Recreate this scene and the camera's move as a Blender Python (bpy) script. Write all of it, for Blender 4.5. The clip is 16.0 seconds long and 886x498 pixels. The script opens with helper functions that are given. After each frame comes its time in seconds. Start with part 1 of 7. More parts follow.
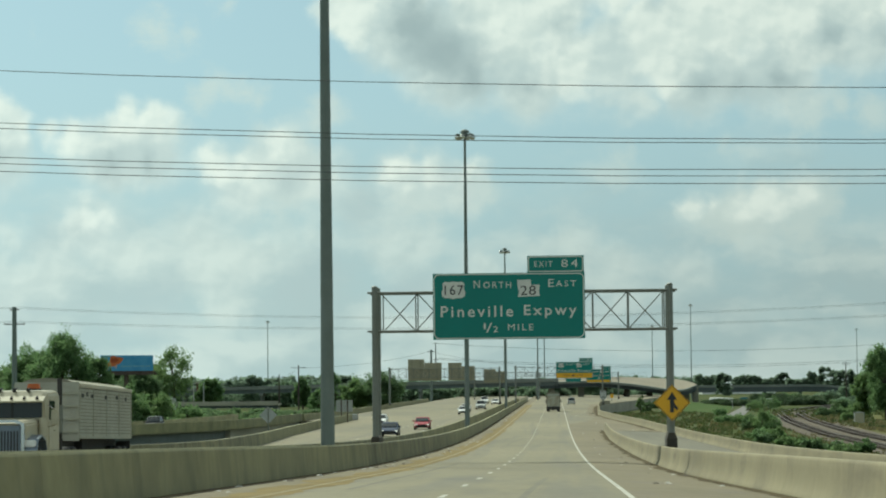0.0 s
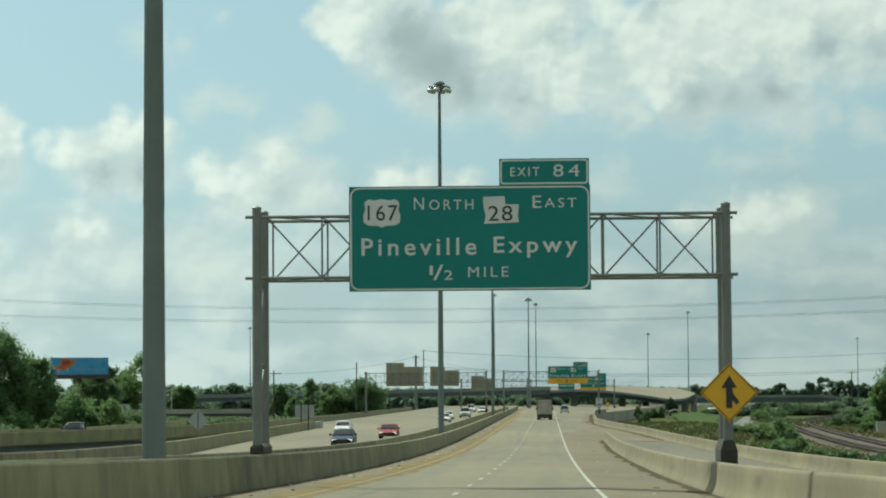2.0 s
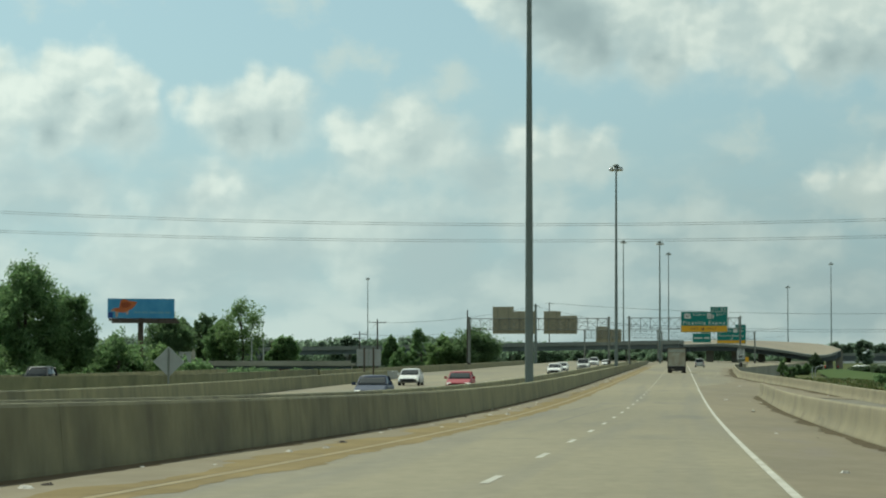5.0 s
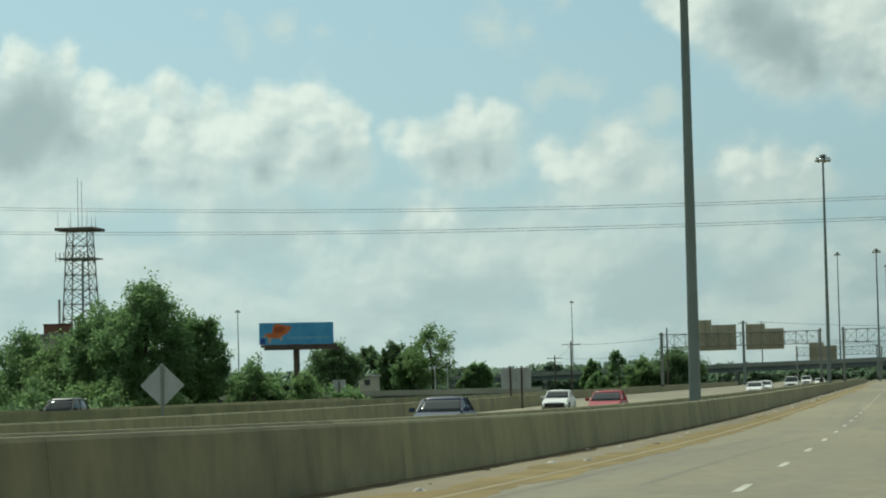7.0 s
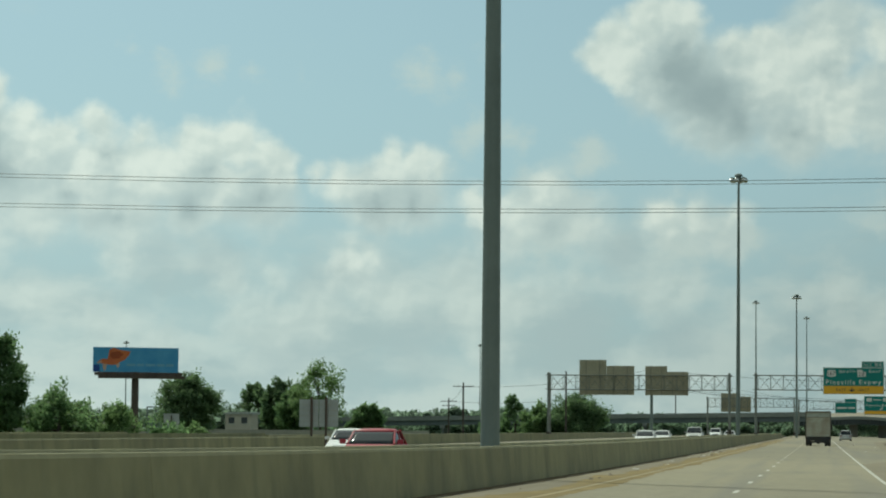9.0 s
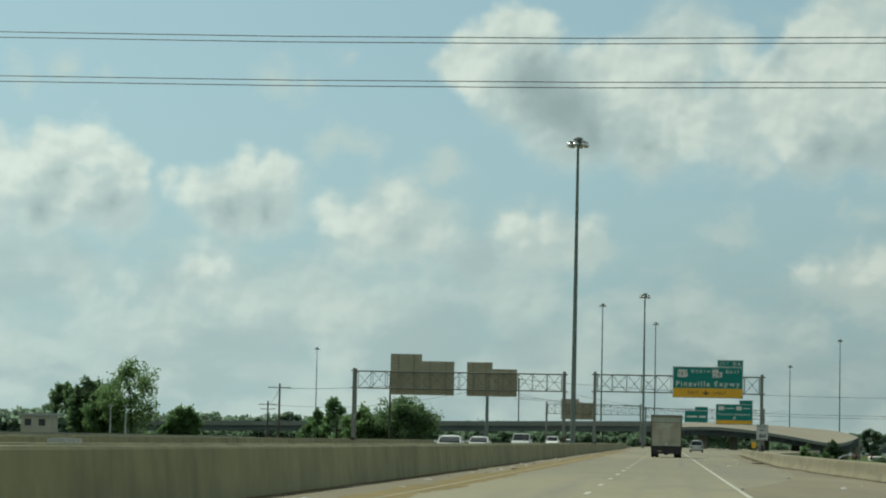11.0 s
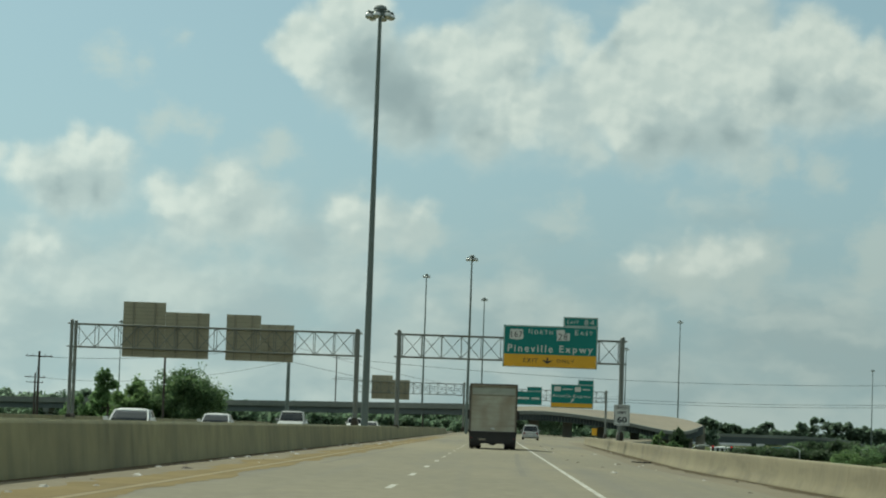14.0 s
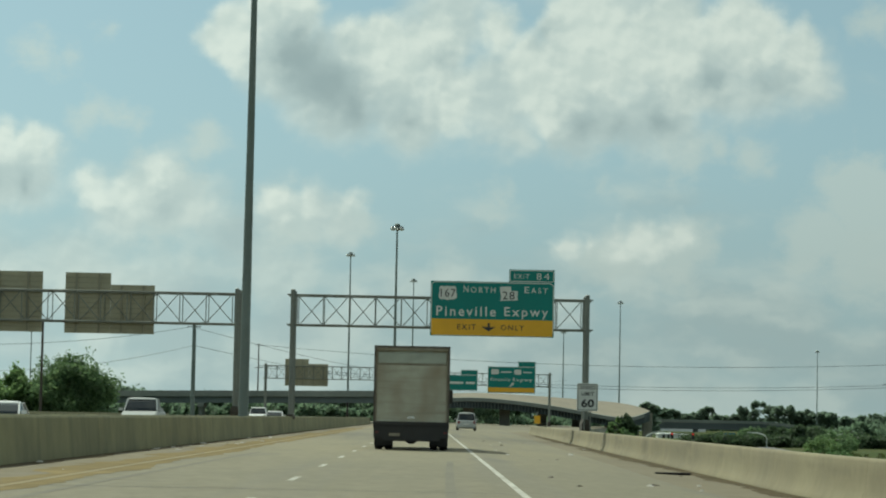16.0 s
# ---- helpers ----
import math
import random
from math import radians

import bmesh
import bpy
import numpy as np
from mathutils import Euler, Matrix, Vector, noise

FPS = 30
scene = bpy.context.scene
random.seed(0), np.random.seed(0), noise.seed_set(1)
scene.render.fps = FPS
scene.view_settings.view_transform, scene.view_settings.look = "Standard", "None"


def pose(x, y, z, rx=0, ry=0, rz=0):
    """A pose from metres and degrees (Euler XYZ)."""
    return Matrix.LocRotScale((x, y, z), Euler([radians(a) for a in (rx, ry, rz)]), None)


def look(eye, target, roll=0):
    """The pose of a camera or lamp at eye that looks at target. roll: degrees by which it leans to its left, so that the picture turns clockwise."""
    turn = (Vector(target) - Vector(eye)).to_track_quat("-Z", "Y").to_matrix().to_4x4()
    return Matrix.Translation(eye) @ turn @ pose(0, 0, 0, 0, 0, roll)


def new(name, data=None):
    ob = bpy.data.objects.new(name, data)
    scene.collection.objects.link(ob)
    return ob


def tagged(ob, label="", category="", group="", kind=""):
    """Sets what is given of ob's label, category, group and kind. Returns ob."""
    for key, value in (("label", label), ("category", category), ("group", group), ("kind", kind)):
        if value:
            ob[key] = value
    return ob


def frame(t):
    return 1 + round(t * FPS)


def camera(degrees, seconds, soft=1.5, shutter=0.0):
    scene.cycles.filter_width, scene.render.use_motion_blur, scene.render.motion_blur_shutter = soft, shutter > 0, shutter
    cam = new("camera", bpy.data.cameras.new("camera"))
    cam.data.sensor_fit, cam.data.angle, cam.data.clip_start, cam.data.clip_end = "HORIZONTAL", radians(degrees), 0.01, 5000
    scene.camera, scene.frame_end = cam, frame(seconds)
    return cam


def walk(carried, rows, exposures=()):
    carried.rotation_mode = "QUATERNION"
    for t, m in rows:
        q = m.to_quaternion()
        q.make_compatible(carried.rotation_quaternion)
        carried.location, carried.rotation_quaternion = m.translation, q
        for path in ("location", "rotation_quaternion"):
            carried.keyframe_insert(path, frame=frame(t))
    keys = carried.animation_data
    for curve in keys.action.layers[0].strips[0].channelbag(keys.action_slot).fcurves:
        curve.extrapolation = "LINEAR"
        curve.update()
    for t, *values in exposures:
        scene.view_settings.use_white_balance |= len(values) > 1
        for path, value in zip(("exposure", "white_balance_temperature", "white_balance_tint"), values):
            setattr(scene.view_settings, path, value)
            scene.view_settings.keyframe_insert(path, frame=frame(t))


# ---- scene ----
# the camera and its walk
cam = camera(19.35, 16.0, soft=2.0)
PATH = [
    (0, (0.000, 0.000, 1.100), (-4.2849, 99.7717, 6.3199), -0.578),
    (0.5, (0.039, 11.564, 0.840), (-4.1622, 111.3117, 6.5702), -0.501),
    (1, (0.071, 23.128, 0.589), (-3.8610, 122.8341, 7.1631), -0.446),
    (1.5, (0.101, 34.699, 0.347), (-3.8900, 134.4256, 6.5591), -0.315),
    (2, (0.116, 46.298, 0.105), (-3.8917, 146.0588, 5.7453), -0.401),
    (2.5, (0.113, 57.893, -0.143), (-4.1479, 157.6638, 5.1070), -0.321),
    (3, (0.108, 69.449, -0.400), (-4.6301, 169.2086, 4.6653), 0.003),
    (3.5, (0.123, 80.993, -0.656), (-5.3679, 180.7273, 4.1306), 0.000),
    (4, (0.148, 92.545, -0.903), (-6.2220, 192.2476, 3.4257), 0.000),
    (4.5, (0.170, 104.126, -1.137), (-7.3631, 203.7609, 2.8685), 0.000),
    (5, (0.176, 115.751, -1.356), (-8.9674, 215.2503, 2.6849), 0.000),
    (5.5, (0.153, 127.438, -1.557), (-11.4927, 226.6346, 3.3863), -0.899),
    (6, (0.092, 139.193, -1.741), (-13.2963, 238.1588, 3.4018), -0.761),
    (6.5, (0.000, 151.026, -1.910), (-15.1288, 249.7357, 3.3449), -1.210),
    (7, (-0.104, 162.940, -2.065), (-17.3708, 261.2994, 3.1633), -1.437),
    (7.5, (-0.199, 174.930, -2.211), (-18.5454, 273.0401, 3.9408), -0.856),
    (8, (-0.272, 186.988, -2.348), (-17.7197, 285.2284, 4.3100), -0.400),
    (8.5, (-0.324, 199.098, -2.466), (-16.3995, 297.5456, 4.5841), 0.050),
    (9, (-0.365, 211.224, -2.570), (-14.7128, 309.9476, 4.3474), 0.450),
    (9.5, (-0.398, 223.352, -2.658), (-12.6140, 322.3520, 4.3931), 0.220),
    (10, (-0.421, 235.486, -2.732), (-11.0735, 334.6586, 4.4361), 0.500),
    (10.5, (-0.437, 247.640, -2.786), (-9.9646, 346.9201, 4.4695), 0.820),
    (11, (-0.448, 259.822, -2.827), (-9.1582, 359.1738, 4.4771), 1.140),
    (11.5, (-0.457, 272.043, -2.855), (-8.5245, 371.4494, 4.4467), 1.420),
    (12, (-0.464, 284.313, -2.875), (-7.9330, 383.7709, 4.3615), 1.630),
    (12.5, (-0.473, 296.642, -2.890), (-7.2532, 396.1590, 4.2089), 1.520),
    (13, (-0.479, 309.060, -2.896), (-6.1113, 408.6906, 3.5903), 2.050),
    (13.5, (-0.473, 321.566, -2.899), (-3.9526, 421.2727, 3.9183), 1.810),
    (14, (-0.450, 334.126, -2.899), (-2.6662, 433.8657, 3.9618), 1.980),
    (14.5, (-0.392, 346.729, -2.899), (-2.0569, 446.4614, 4.2210), 2.270),
    (15, (-0.294, 359.394, -2.897), (-1.1024, 459.1597, 3.9039), 1.980),
    (15.5, (-0.158, 372.121, -2.896), (-0.3263, 471.9131, 3.5417), 1.330),
    (16, (-0.000, 384.869, -2.882), (0.4508, 484.6552, 3.6390), 1.120),
]

LIGHT = [(0.0, 0.04, 6260, -8), (3.0, 0.04, 6260, -8), (5.5, -0.1, 6260, -8), (6.5, -0.12, 6260, -8), (7.5, -0.08, 6260, -8), (8.8, -0.19, 6260, -8), (9.5, -0.24, 6260, -8), (12.0, -0.21, 6260, -8), (14.5, -0.2, 6260, -8), (16.0, -0.15, 6260, -8)]
walk(cam, [(t, look(eye, target, roll)) for t, eye, target, roll in PATH], LIGHT)

# ---- world and sun ----
SUN_AZ, SUN_EL = radians(-36), radians(46)   # azimuth from +y, positive to the right
world = bpy.data.worlds.new("sky")
scene.world = world
world.use_nodes = True

# clouds as round lobes: azimuth, elevation, radius (degrees)
# sunlit heads of the cumulus, its soft bodies, thin puffs, grey undersides, and the low rows with the gaps between them
HEADS_OVERHEAD = [
    (-4.43, 8.28, 0.97), (-3.39, 8.81, 1.06), (-1.05, 7.88, 1.15), (-1.68, 8.17, 0.69), (-0.05, 8.09, 0.87), (2.54, 7.45, 1.15), (3.85, 7.84, 1.12), (5.15, 8.29, 1.06),
    (2.02, 8.06, 0.75), (6.77, 8.54, 1.18), (8.07, 8.11, 0.77), (5.78, 7.67, 1.06), (1.39, 8.61, 0.62), (3.27, 8.76, 1.12), (0.29, 6.98, 0.87),
]
HEADS_BANK = [
    (-19.21, 7.31, 0.62), (-18.17, 7.25, 0.56), (-17.63, 6.75, 0.56), (-15.91, 6.48, 0.65), (-16.65, 6.25, 0.62), (-14.98, 6.35, 0.52), (-13.8, 6.23, 0.65), (-12.8, 6.19, 0.6),
    (-11.94, 5.73, 0.6), (-14.68, 5.66, 0.93), (-15.92, 5.56, 0.87), (-13.44, 5.45, 0.75), (-17.52, 5.95, 0.69), (-10.44, 5.51, 0.62), (-9.56, 5.93, 0.52), (-8.87, 5.78, 0.56),
    (-8.25, 5.6, 0.4), (-9.7, 5.31, 0.69), (-10.42, 3.79, 0.52), (-9.92, 3.91, 0.3),
]
HEADS_MIDDLE = [
    (-11.03, 5.6, 0.5), (-12.9, 6.32, 0.75), (-13.62, 6.16, 0.81), (-12.27, 5.98, 0.56), (-6.17, 5.27, 0.5), (-7.47, 4.98, 0.56), (-6.72, 4.94, 0.56), (-3.4, 4.72, 0.56),
    (-2.71, 4.61, 0.44), (-1.72, 4.76, 0.4), (4.73, 3.96, 0.62), (5.46, 4.15, 0.56), (4.12, 3.88, 0.56), (2.9, 3.86, 0.5), (-10.53, 3.88, 0.42), (3.45, 4, 0.37),
]
BODY_OVERHEAD = [
    (-2.22, 7.29, 1.37), (-0.46, 6.96, 1.25), (1.41, 7.12, 1.18), (3.3, 6.91, 1.25), (4.92, 6.93, 1.18), (6.65, 7.68, 1.25), (8.01, 7.68, 1), (4.51, 9.14, 1.62),
    (0.25, 8.71, 1.12), (1.81, 6.32, 0.62), (-3.36, 7.76, 1.12),
]
BODY_BANK = [
    (-18.87, 5.9, 1.5), (-17.16, 5.39, 1.37), (-15.44, 5.12, 1.25), (-13.7, 5.09, 1.12), (-12.45, 5.18, 1), (-9.7, 5.18, 0.93), (-8.7, 5.22, 0.87), (-6.09, 4.89, 0.87),
    (-6.97, 4.55, 0.81), (-5.23, 4.62, 0.75), (-3.49, 4.56, 0.62), (-2.39, 4.46, 0.62), (-1.91, 4.26, 0.5), (-10.24, 3.52, 0.75), (-18.89, 4.55, 1.37),
]
THIN_RIGHT = [
    (5.59, 5.76, 0.62), (6.26, 6.02, 0.52), (7.07, 5.84, 0.62), (1.48, 4.9, 0.52), (1.3, 4.71, 0.56), (9.41, 5.05, 1.18), (8.45, 4.06, 1), (9.79, 3.83, 1.37),
    (3.88, 3.51, 0.87), (5.49, 3.78, 1), (-8.78, 7.88, 0.56), (-7.26, 8.25, 0.31), (-7.64, 6.46, 0.56), (-6.9, 6.42, 0.44), (-5.03, 6.05, 0.56), (9.75, 8.85, 0.62),
    (3.79, 5.25, 0.27), (-1.76, 4.39, 0.75), (-3, 4.37, 0.87), (-5.99, 4.78, 1.12),
]
THIN_LEFT = [
    (-8.2, 7.71, 0.42), (-13.51, 7.91, 0.45), (-12.58, 7.73, 0.27), (-11.39, 7.77, 0.22), (-14.27, 7.63, 0.44), (-7.29, 6.42, 0.47), (-6.61, 6.3, 0.4), (-15.25, 8.26, 0.22),
    (-14.57, 8.17, 0.2),
]
GREY_OVERHEAD = [
    (-2.99, 7.83, 0.87), (-2.41, 7.29, 0.87), (-1.77, 6.81, 0.69), (-0.58, 6.46, 0.47), (0.27, 7.78, 0.25), (5.05, 6.62, 0.52), (4.05, 6.48, 0.47), (6.16, 7.49, 0.42),
    (7.4, 7.44, 0.35), (3.3, 6.47, 0.47), (2.39, 8.5, 0.25),
]
GREY_BANK = [
    (-18.87, 5.96, 1.1), (-19.37, 5.42, 1), (-18.02, 5.52, 0.62), (-15.67, 5.92, 0.27), (-13.44, 5.64, 0.32), (-12.33, 5, 0.45), (-13.83, 4.84, 0.47), (-16.55, 5.01, 0.35),
    (-9.83, 4.94, 0.47), (-8.96, 4.91, 0.42), (-5.85, 4.51, 0.32), (-10.55, 3.55, 0.22), (-15.45, 4.62, 0.35),
]
LOW_LEFT = [
    (-12.39, 2.45, 0.75), (-11.02, 2.47, 0.69), (-15.62, 2.14, 0.75), (-14.39, 1.81, 0.62), (-7.77, 2.58, 0.69), (-6.26, 3.1, 0.56), (-7.29, 1.94, 0.62), (-3.54, 3.02, 0.69),
    (-5.39, 3.44, 0.56), (-19.16, 3.2, 0.75), (-15.34, 3.63, 0.56), (-12.99, 3.21, 0.56), (-9.51, 3, 0.56), (-17.21, 2.8, 0.56),
]
LOW_RIGHT = [
    (-11.99, 3.4, 0.56), (-11.71, 2.36, 0.62), (-7.66, 3.23, 0.75), (-5.92, 3.28, 0.69), (-6.9, 2.69, 0.62), (-3.05, 3.23, 0.69), (0.44, 3.19, 0.62), (1.44, 2.66, 0.62),
    (4.38, 3.21, 0.75), (-1.67, 2.65, 0.56), (-9.27, 2.93, 0.56), (2.92, 2.38, 0.62),
]
LOW_GREY = [
    (-14.72, 3.93, 0.62), (-13.23, 3.65, 0.62), (-17.55, 4.41, 0.56), (-18.93, 2.21, 0.5), (-5.42, 2.39, 0.69), (-8.79, 1.73, 0.69), (-11.79, 1.56, 0.75), (-2.96, 2.07, 0.62),
    (-11, 3.16, 0.5), (-4.38, 3.85, 0.5),
]


def build_sky():
    nt = world.node_tree
    nt.nodes.clear()
    N, L = nt.nodes.new, nt.links.new

    def put(socket, v):
        if hasattr(v, "is_linked"):
            L(v, socket)
        else:
            socket.default_value = v

    def calc(op, a, b=0.0, c=0.0):
        n = N("ShaderNodeMath")
        n.operation = op
        put(n.inputs[0], a), put(n.inputs[1], b), put(n.inputs[2], c)
        return n.outputs[0]

    def vec(op, a, b):
        n = N("ShaderNodeVectorMath")
        n.operation = op
        put(n.inputs[0], a), put(n.inputs[1], b)
        return n.outputs["Value"] if op == "DISTANCE" else n.outputs["Vector"]

    def step(v, lo, hi, to0=0.0, to1=1.0):
        n = N("ShaderNodeMapRange")
        n.interpolation_type = "SMOOTHSTEP"
        for i, x in enumerate((v, lo, hi, to0, to1)):
            put(n.inputs[i], x)
        return n.outputs[0]

    def blend(f, a, b):
        n = N("ShaderNodeMix")
        n.data_type = "RGBA"
        put(n.inputs[0], f), put(n.inputs[6], a), put(n.inputs[7], b)
        return n.outputs[2]

    def fbm(v, scale, detail, rough):
        n = N("ShaderNodeTexNoise")
        put(n.inputs["Vector"], v)
        n.inputs["Scale"].default_value, n.inputs["Detail"].default_value, n.inputs["Roughness"].default_value = scale, detail, rough
        return n.outputs["Fac"], n.outputs["Color"]

    out, bg = N("ShaderNodeOutputWorld"), N("ShaderNodeBackground")
    sky = N("ShaderNodeTexSky")
    sky.sky_type, sky.sun_disc = "NISHITA", False
    sky.sun_elevation, sky.sun_rotation = SUN_EL, SUN_AZ
    way, sep, place = N("ShaderNodeTexCoord"), N("ShaderNodeSeparateXYZ"), N("ShaderNodeCombineXYZ")
    L(way.outputs["Generated"], sep.inputs[0])
    az = calc("MULTIPLY", calc("ARCTAN2", sep.outputs[0], sep.outputs[1]), 57.2958)
    el = calc("MULTIPLY", calc("ARCSINE", sep.outputs[2]), 57.2958)
    put(place.inputs[0], az), put(place.inputs[1], el)
    p = place.outputs[0]
    # billowing outline: the place is shifted by noise at two sizes
    w1 = vec("MULTIPLY", vec("SUBTRACT", fbm(p, 0.8, 2, 0.5)[1], (0.5, 0.5, 0.5)), (0.8, 0.6, 0.0))
    w2 = vec("MULTIPLY", vec("SUBTRACT", fbm(p, 2.2, 5, 0.55)[1], (0.5, 0.5, 0.5)), (0.42, 0.38, 0.0))
    warped = vec("ADD", vec("ADD", p, w1), w2)
    fine = calc("SUBTRACT", fbm(vec("MULTIPLY", p, (1.0, 1.25, 1.0)), 1.25, 9, 0.6)[0], 0.5)

    def cover(at, *lists, k=0.22):
        """How deep a place lies inside the nearest lobe, in degrees."""
        total = None
        for a, e, r in (q for rows in lists for q in rows):
            d = calc("SUBTRACT", r, vec("DISTANCE", at, (a, e, 0)))
            total = d if total is None else calc("SMOOTH_MAX", total, d, k)
        return total

    def billows(v):
        n = N("ShaderNodeTexVoronoi")
        n.feature = "SMOOTH_F1"
        put(n.inputs["Vector"], v)
        n.inputs["Scale"].default_value, n.inputs["Detail"].default_value, n.inputs["Roughness"].default_value, n.inputs["Smoothness"].default_value = 1.0, 2.5, 0.45, 0.7
        return calc("MULTIPLY_ADD", n.outputs["Distance"], -0.55, 0.28)

    def relief(v):
        return calc("ADD", calc("MULTIPLY", calc("SUBTRACT", fbm(vec("MULTIPLY", v, (1.0, 1.2, 1.0)), 0.95, 5, 0.5)[0], 0.5), 0.8), billows(v))

    wavy = vec("ADD", p, vec("MULTIPLY", w2, (0.5, 0.5, 0.0)))
    edge = relief(wavy)
    lit = calc("SUBTRACT", edge, relief(vec("ADD", wavy, (-0.09, 0.14, 0.0))))
    heads = cover(warped, HEADS_OVERHEAD, HEADS_BANK, HEADS_MIDDLE)
    body = cover(warped, BODY_OVERHEAD, BODY_BANK)
    thin = cover(warped, THIN_RIGHT, THIN_LEFT)
    under = cover(warped, GREY_OVERHEAD, GREY_BANK, k=0.7)
    low_puffs = cover(warped, LOW_LEFT, LOW_RIGHT, k=0.4)
    low_dim = cover(warped, LOW_GREY, k=0.6)
    # the broken layer that goes on all round, denser low down
    rows_at = vec("ADD", vec("MULTIPLY", p, (0.3, 0.62, 1.0)), vec("MULTIPLY", w2, (0.35, 0.5, 0.0)))
    layer = calc("SUBTRACT", fbm(rows_at, 1.0, 4, 0.5)[0], 0.5)
    low = step(el, 1.0, 7.0, 1.0, 0.0)
    haze_cover = calc("ADD", calc("MULTIPLY", layer, 1.9), calc("MULTIPLY_ADD", low, 0.7, -0.22))
    m_head = step(calc("ADD", heads, calc("MULTIPLY", edge, 0.55)), -0.12, 0.36)
    m_body = calc("MULTIPLY", step(calc("ADD", body, calc("MULTIPLY", calc("ADD", fine, edge), 0.45)), -0.4, 0.55), 0.92)
    m_thin = calc("MULTIPLY", step(calc("ADD", thin, calc("MULTIPLY", fine, 1.3)), -0.1, 0.6), 0.7)
    m_low = calc("MULTIPLY", step(haze_cover, -0.1, 0.6), 0.85)
    m_puff = calc("MULTIPLY", step(calc("ADD", low_puffs, calc("MULTIPLY", calc("ADD", fine, edge), 0.55)), -0.3, 0.4), 0.62)
    m_dim = calc("MULTIPLY", step(calc("ADD", low_dim, calc("MULTIPLY", fine, 0.8)), -0.4, 0.5), 0.6)
    lumps = calc("ADD", fbm(vec("ADD", rows_at, (3.7, 1.9, 0.0)), 1.15, 5, 0.5)[0], calc("MULTIPLY", calc("SUBTRACT", layer, calc("SUBTRACT", fbm(vec("ADD", rows_at, (-0.06, 0.22, 0.0)), 1.0, 4, 0.5)[0], 0.5)), 0.9))
    broad = calc("SUBTRACT", fbm(p, 0.9, 4, 0.5)[0], 0.5)
    shade = step(calc("SUBTRACT", calc("ADD", under, calc("MULTIPLY", broad, 0.5)), calc("MULTIPLY", lit, 0.7)), -0.5, 0.5)
    # clear sky, paler towards the horizon
    clear = blend(step(el, -2.0, 30.0, 0.88, 0.0), sky.outputs[0], (5.3, 7.2, 8.3, 1))
    clear = blend(step(el, 0.0, 7.0, 0.75, 0.0), clear, (5.7, 6.9, 7.2, 1))
    soft_grey = blend(step(lumps, 0.34, 0.66), (5.8, 6.7, 6.95, 1), (8.0, 8.5, 8.35, 1))
    c = blend(m_low, clear, soft_grey)
    c = blend(m_dim, c, (5.9, 6.75, 7.05, 1))
    c = blend(m_puff, c, blend(step(lit, -0.16, 0.16), (7.3, 7.9, 7.85, 1), (8.7, 9.1, 8.85, 1)))
    c = blend(m_thin, c, (7.8, 8.3, 8.1, 1))
    c = blend(m_body, c, blend(step(lit, -0.16, 0.2), (7.4, 8.0, 8.0, 1), (8.8, 9.15, 8.9, 1)))
    c = blend(m_head, c, blend(step(lit, -0.18, 0.16), (8.4, 8.85, 8.65, 1), (10.1, 10.2, 9.75, 1)))
    c = blend(calc("MULTIPLY", shade, calc("MAXIMUM", m_body, m_head)), c, blend(step(calc("ADD", under, calc("MULTIPLY", fine, 0.4)), 0.0, 0.75), (6.2, 7.0, 7.2, 1), (4.5, 5.3, 5.6, 1)))
    # brighter towards the sun
    glow = N("ShaderNodeVectorMath")
    glow.operation = "SCALE"
    put(glow.inputs[0], c), put(glow.inputs["Scale"], calc("MULTIPLY", step(az, -22.0, 14.0, 1.12, 0.92), calc("MULTIPLY_ADD", calc("MULTIPLY", step(az, -9.0, 5.0), step(el, 1.0, 6.5, 1.0, 0.0)), -0.13, 1.0)))
    c = glow.outputs[0]
    # broken white cloud added above the visible sky, to lift the fill light
    fill_cloud = calc("MULTIPLY", step(fbm(way.outputs["Generated"], 3.2, 6, 0.55)[0], 0.36, 0.56), step(el, 11.5, 19.0))
    c = blend(fill_cloud, c, (10.6, 10.8, 10.6, 1))
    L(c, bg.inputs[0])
    bg.inputs["Strength"].default_value = 0.08
    L(bg.outputs[0], out.inputs[0])


build_sky()
sun = new("sun", bpy.data.lights.new("sun", "SUN"))
sun.data.energy, sun.data.angle, sun.data.color = 3.9, radians(0.6), (1.0, 0.94, 0.83)
sd = Vector((math.sin(SUN_AZ) * math.cos(SUN_EL), math.cos(SUN_AZ) * math.cos(SUN_EL), math.sin(SUN_EL)))
sun.matrix_world = look(sd * 100, (0, 0, 0))

# ---- materials ----


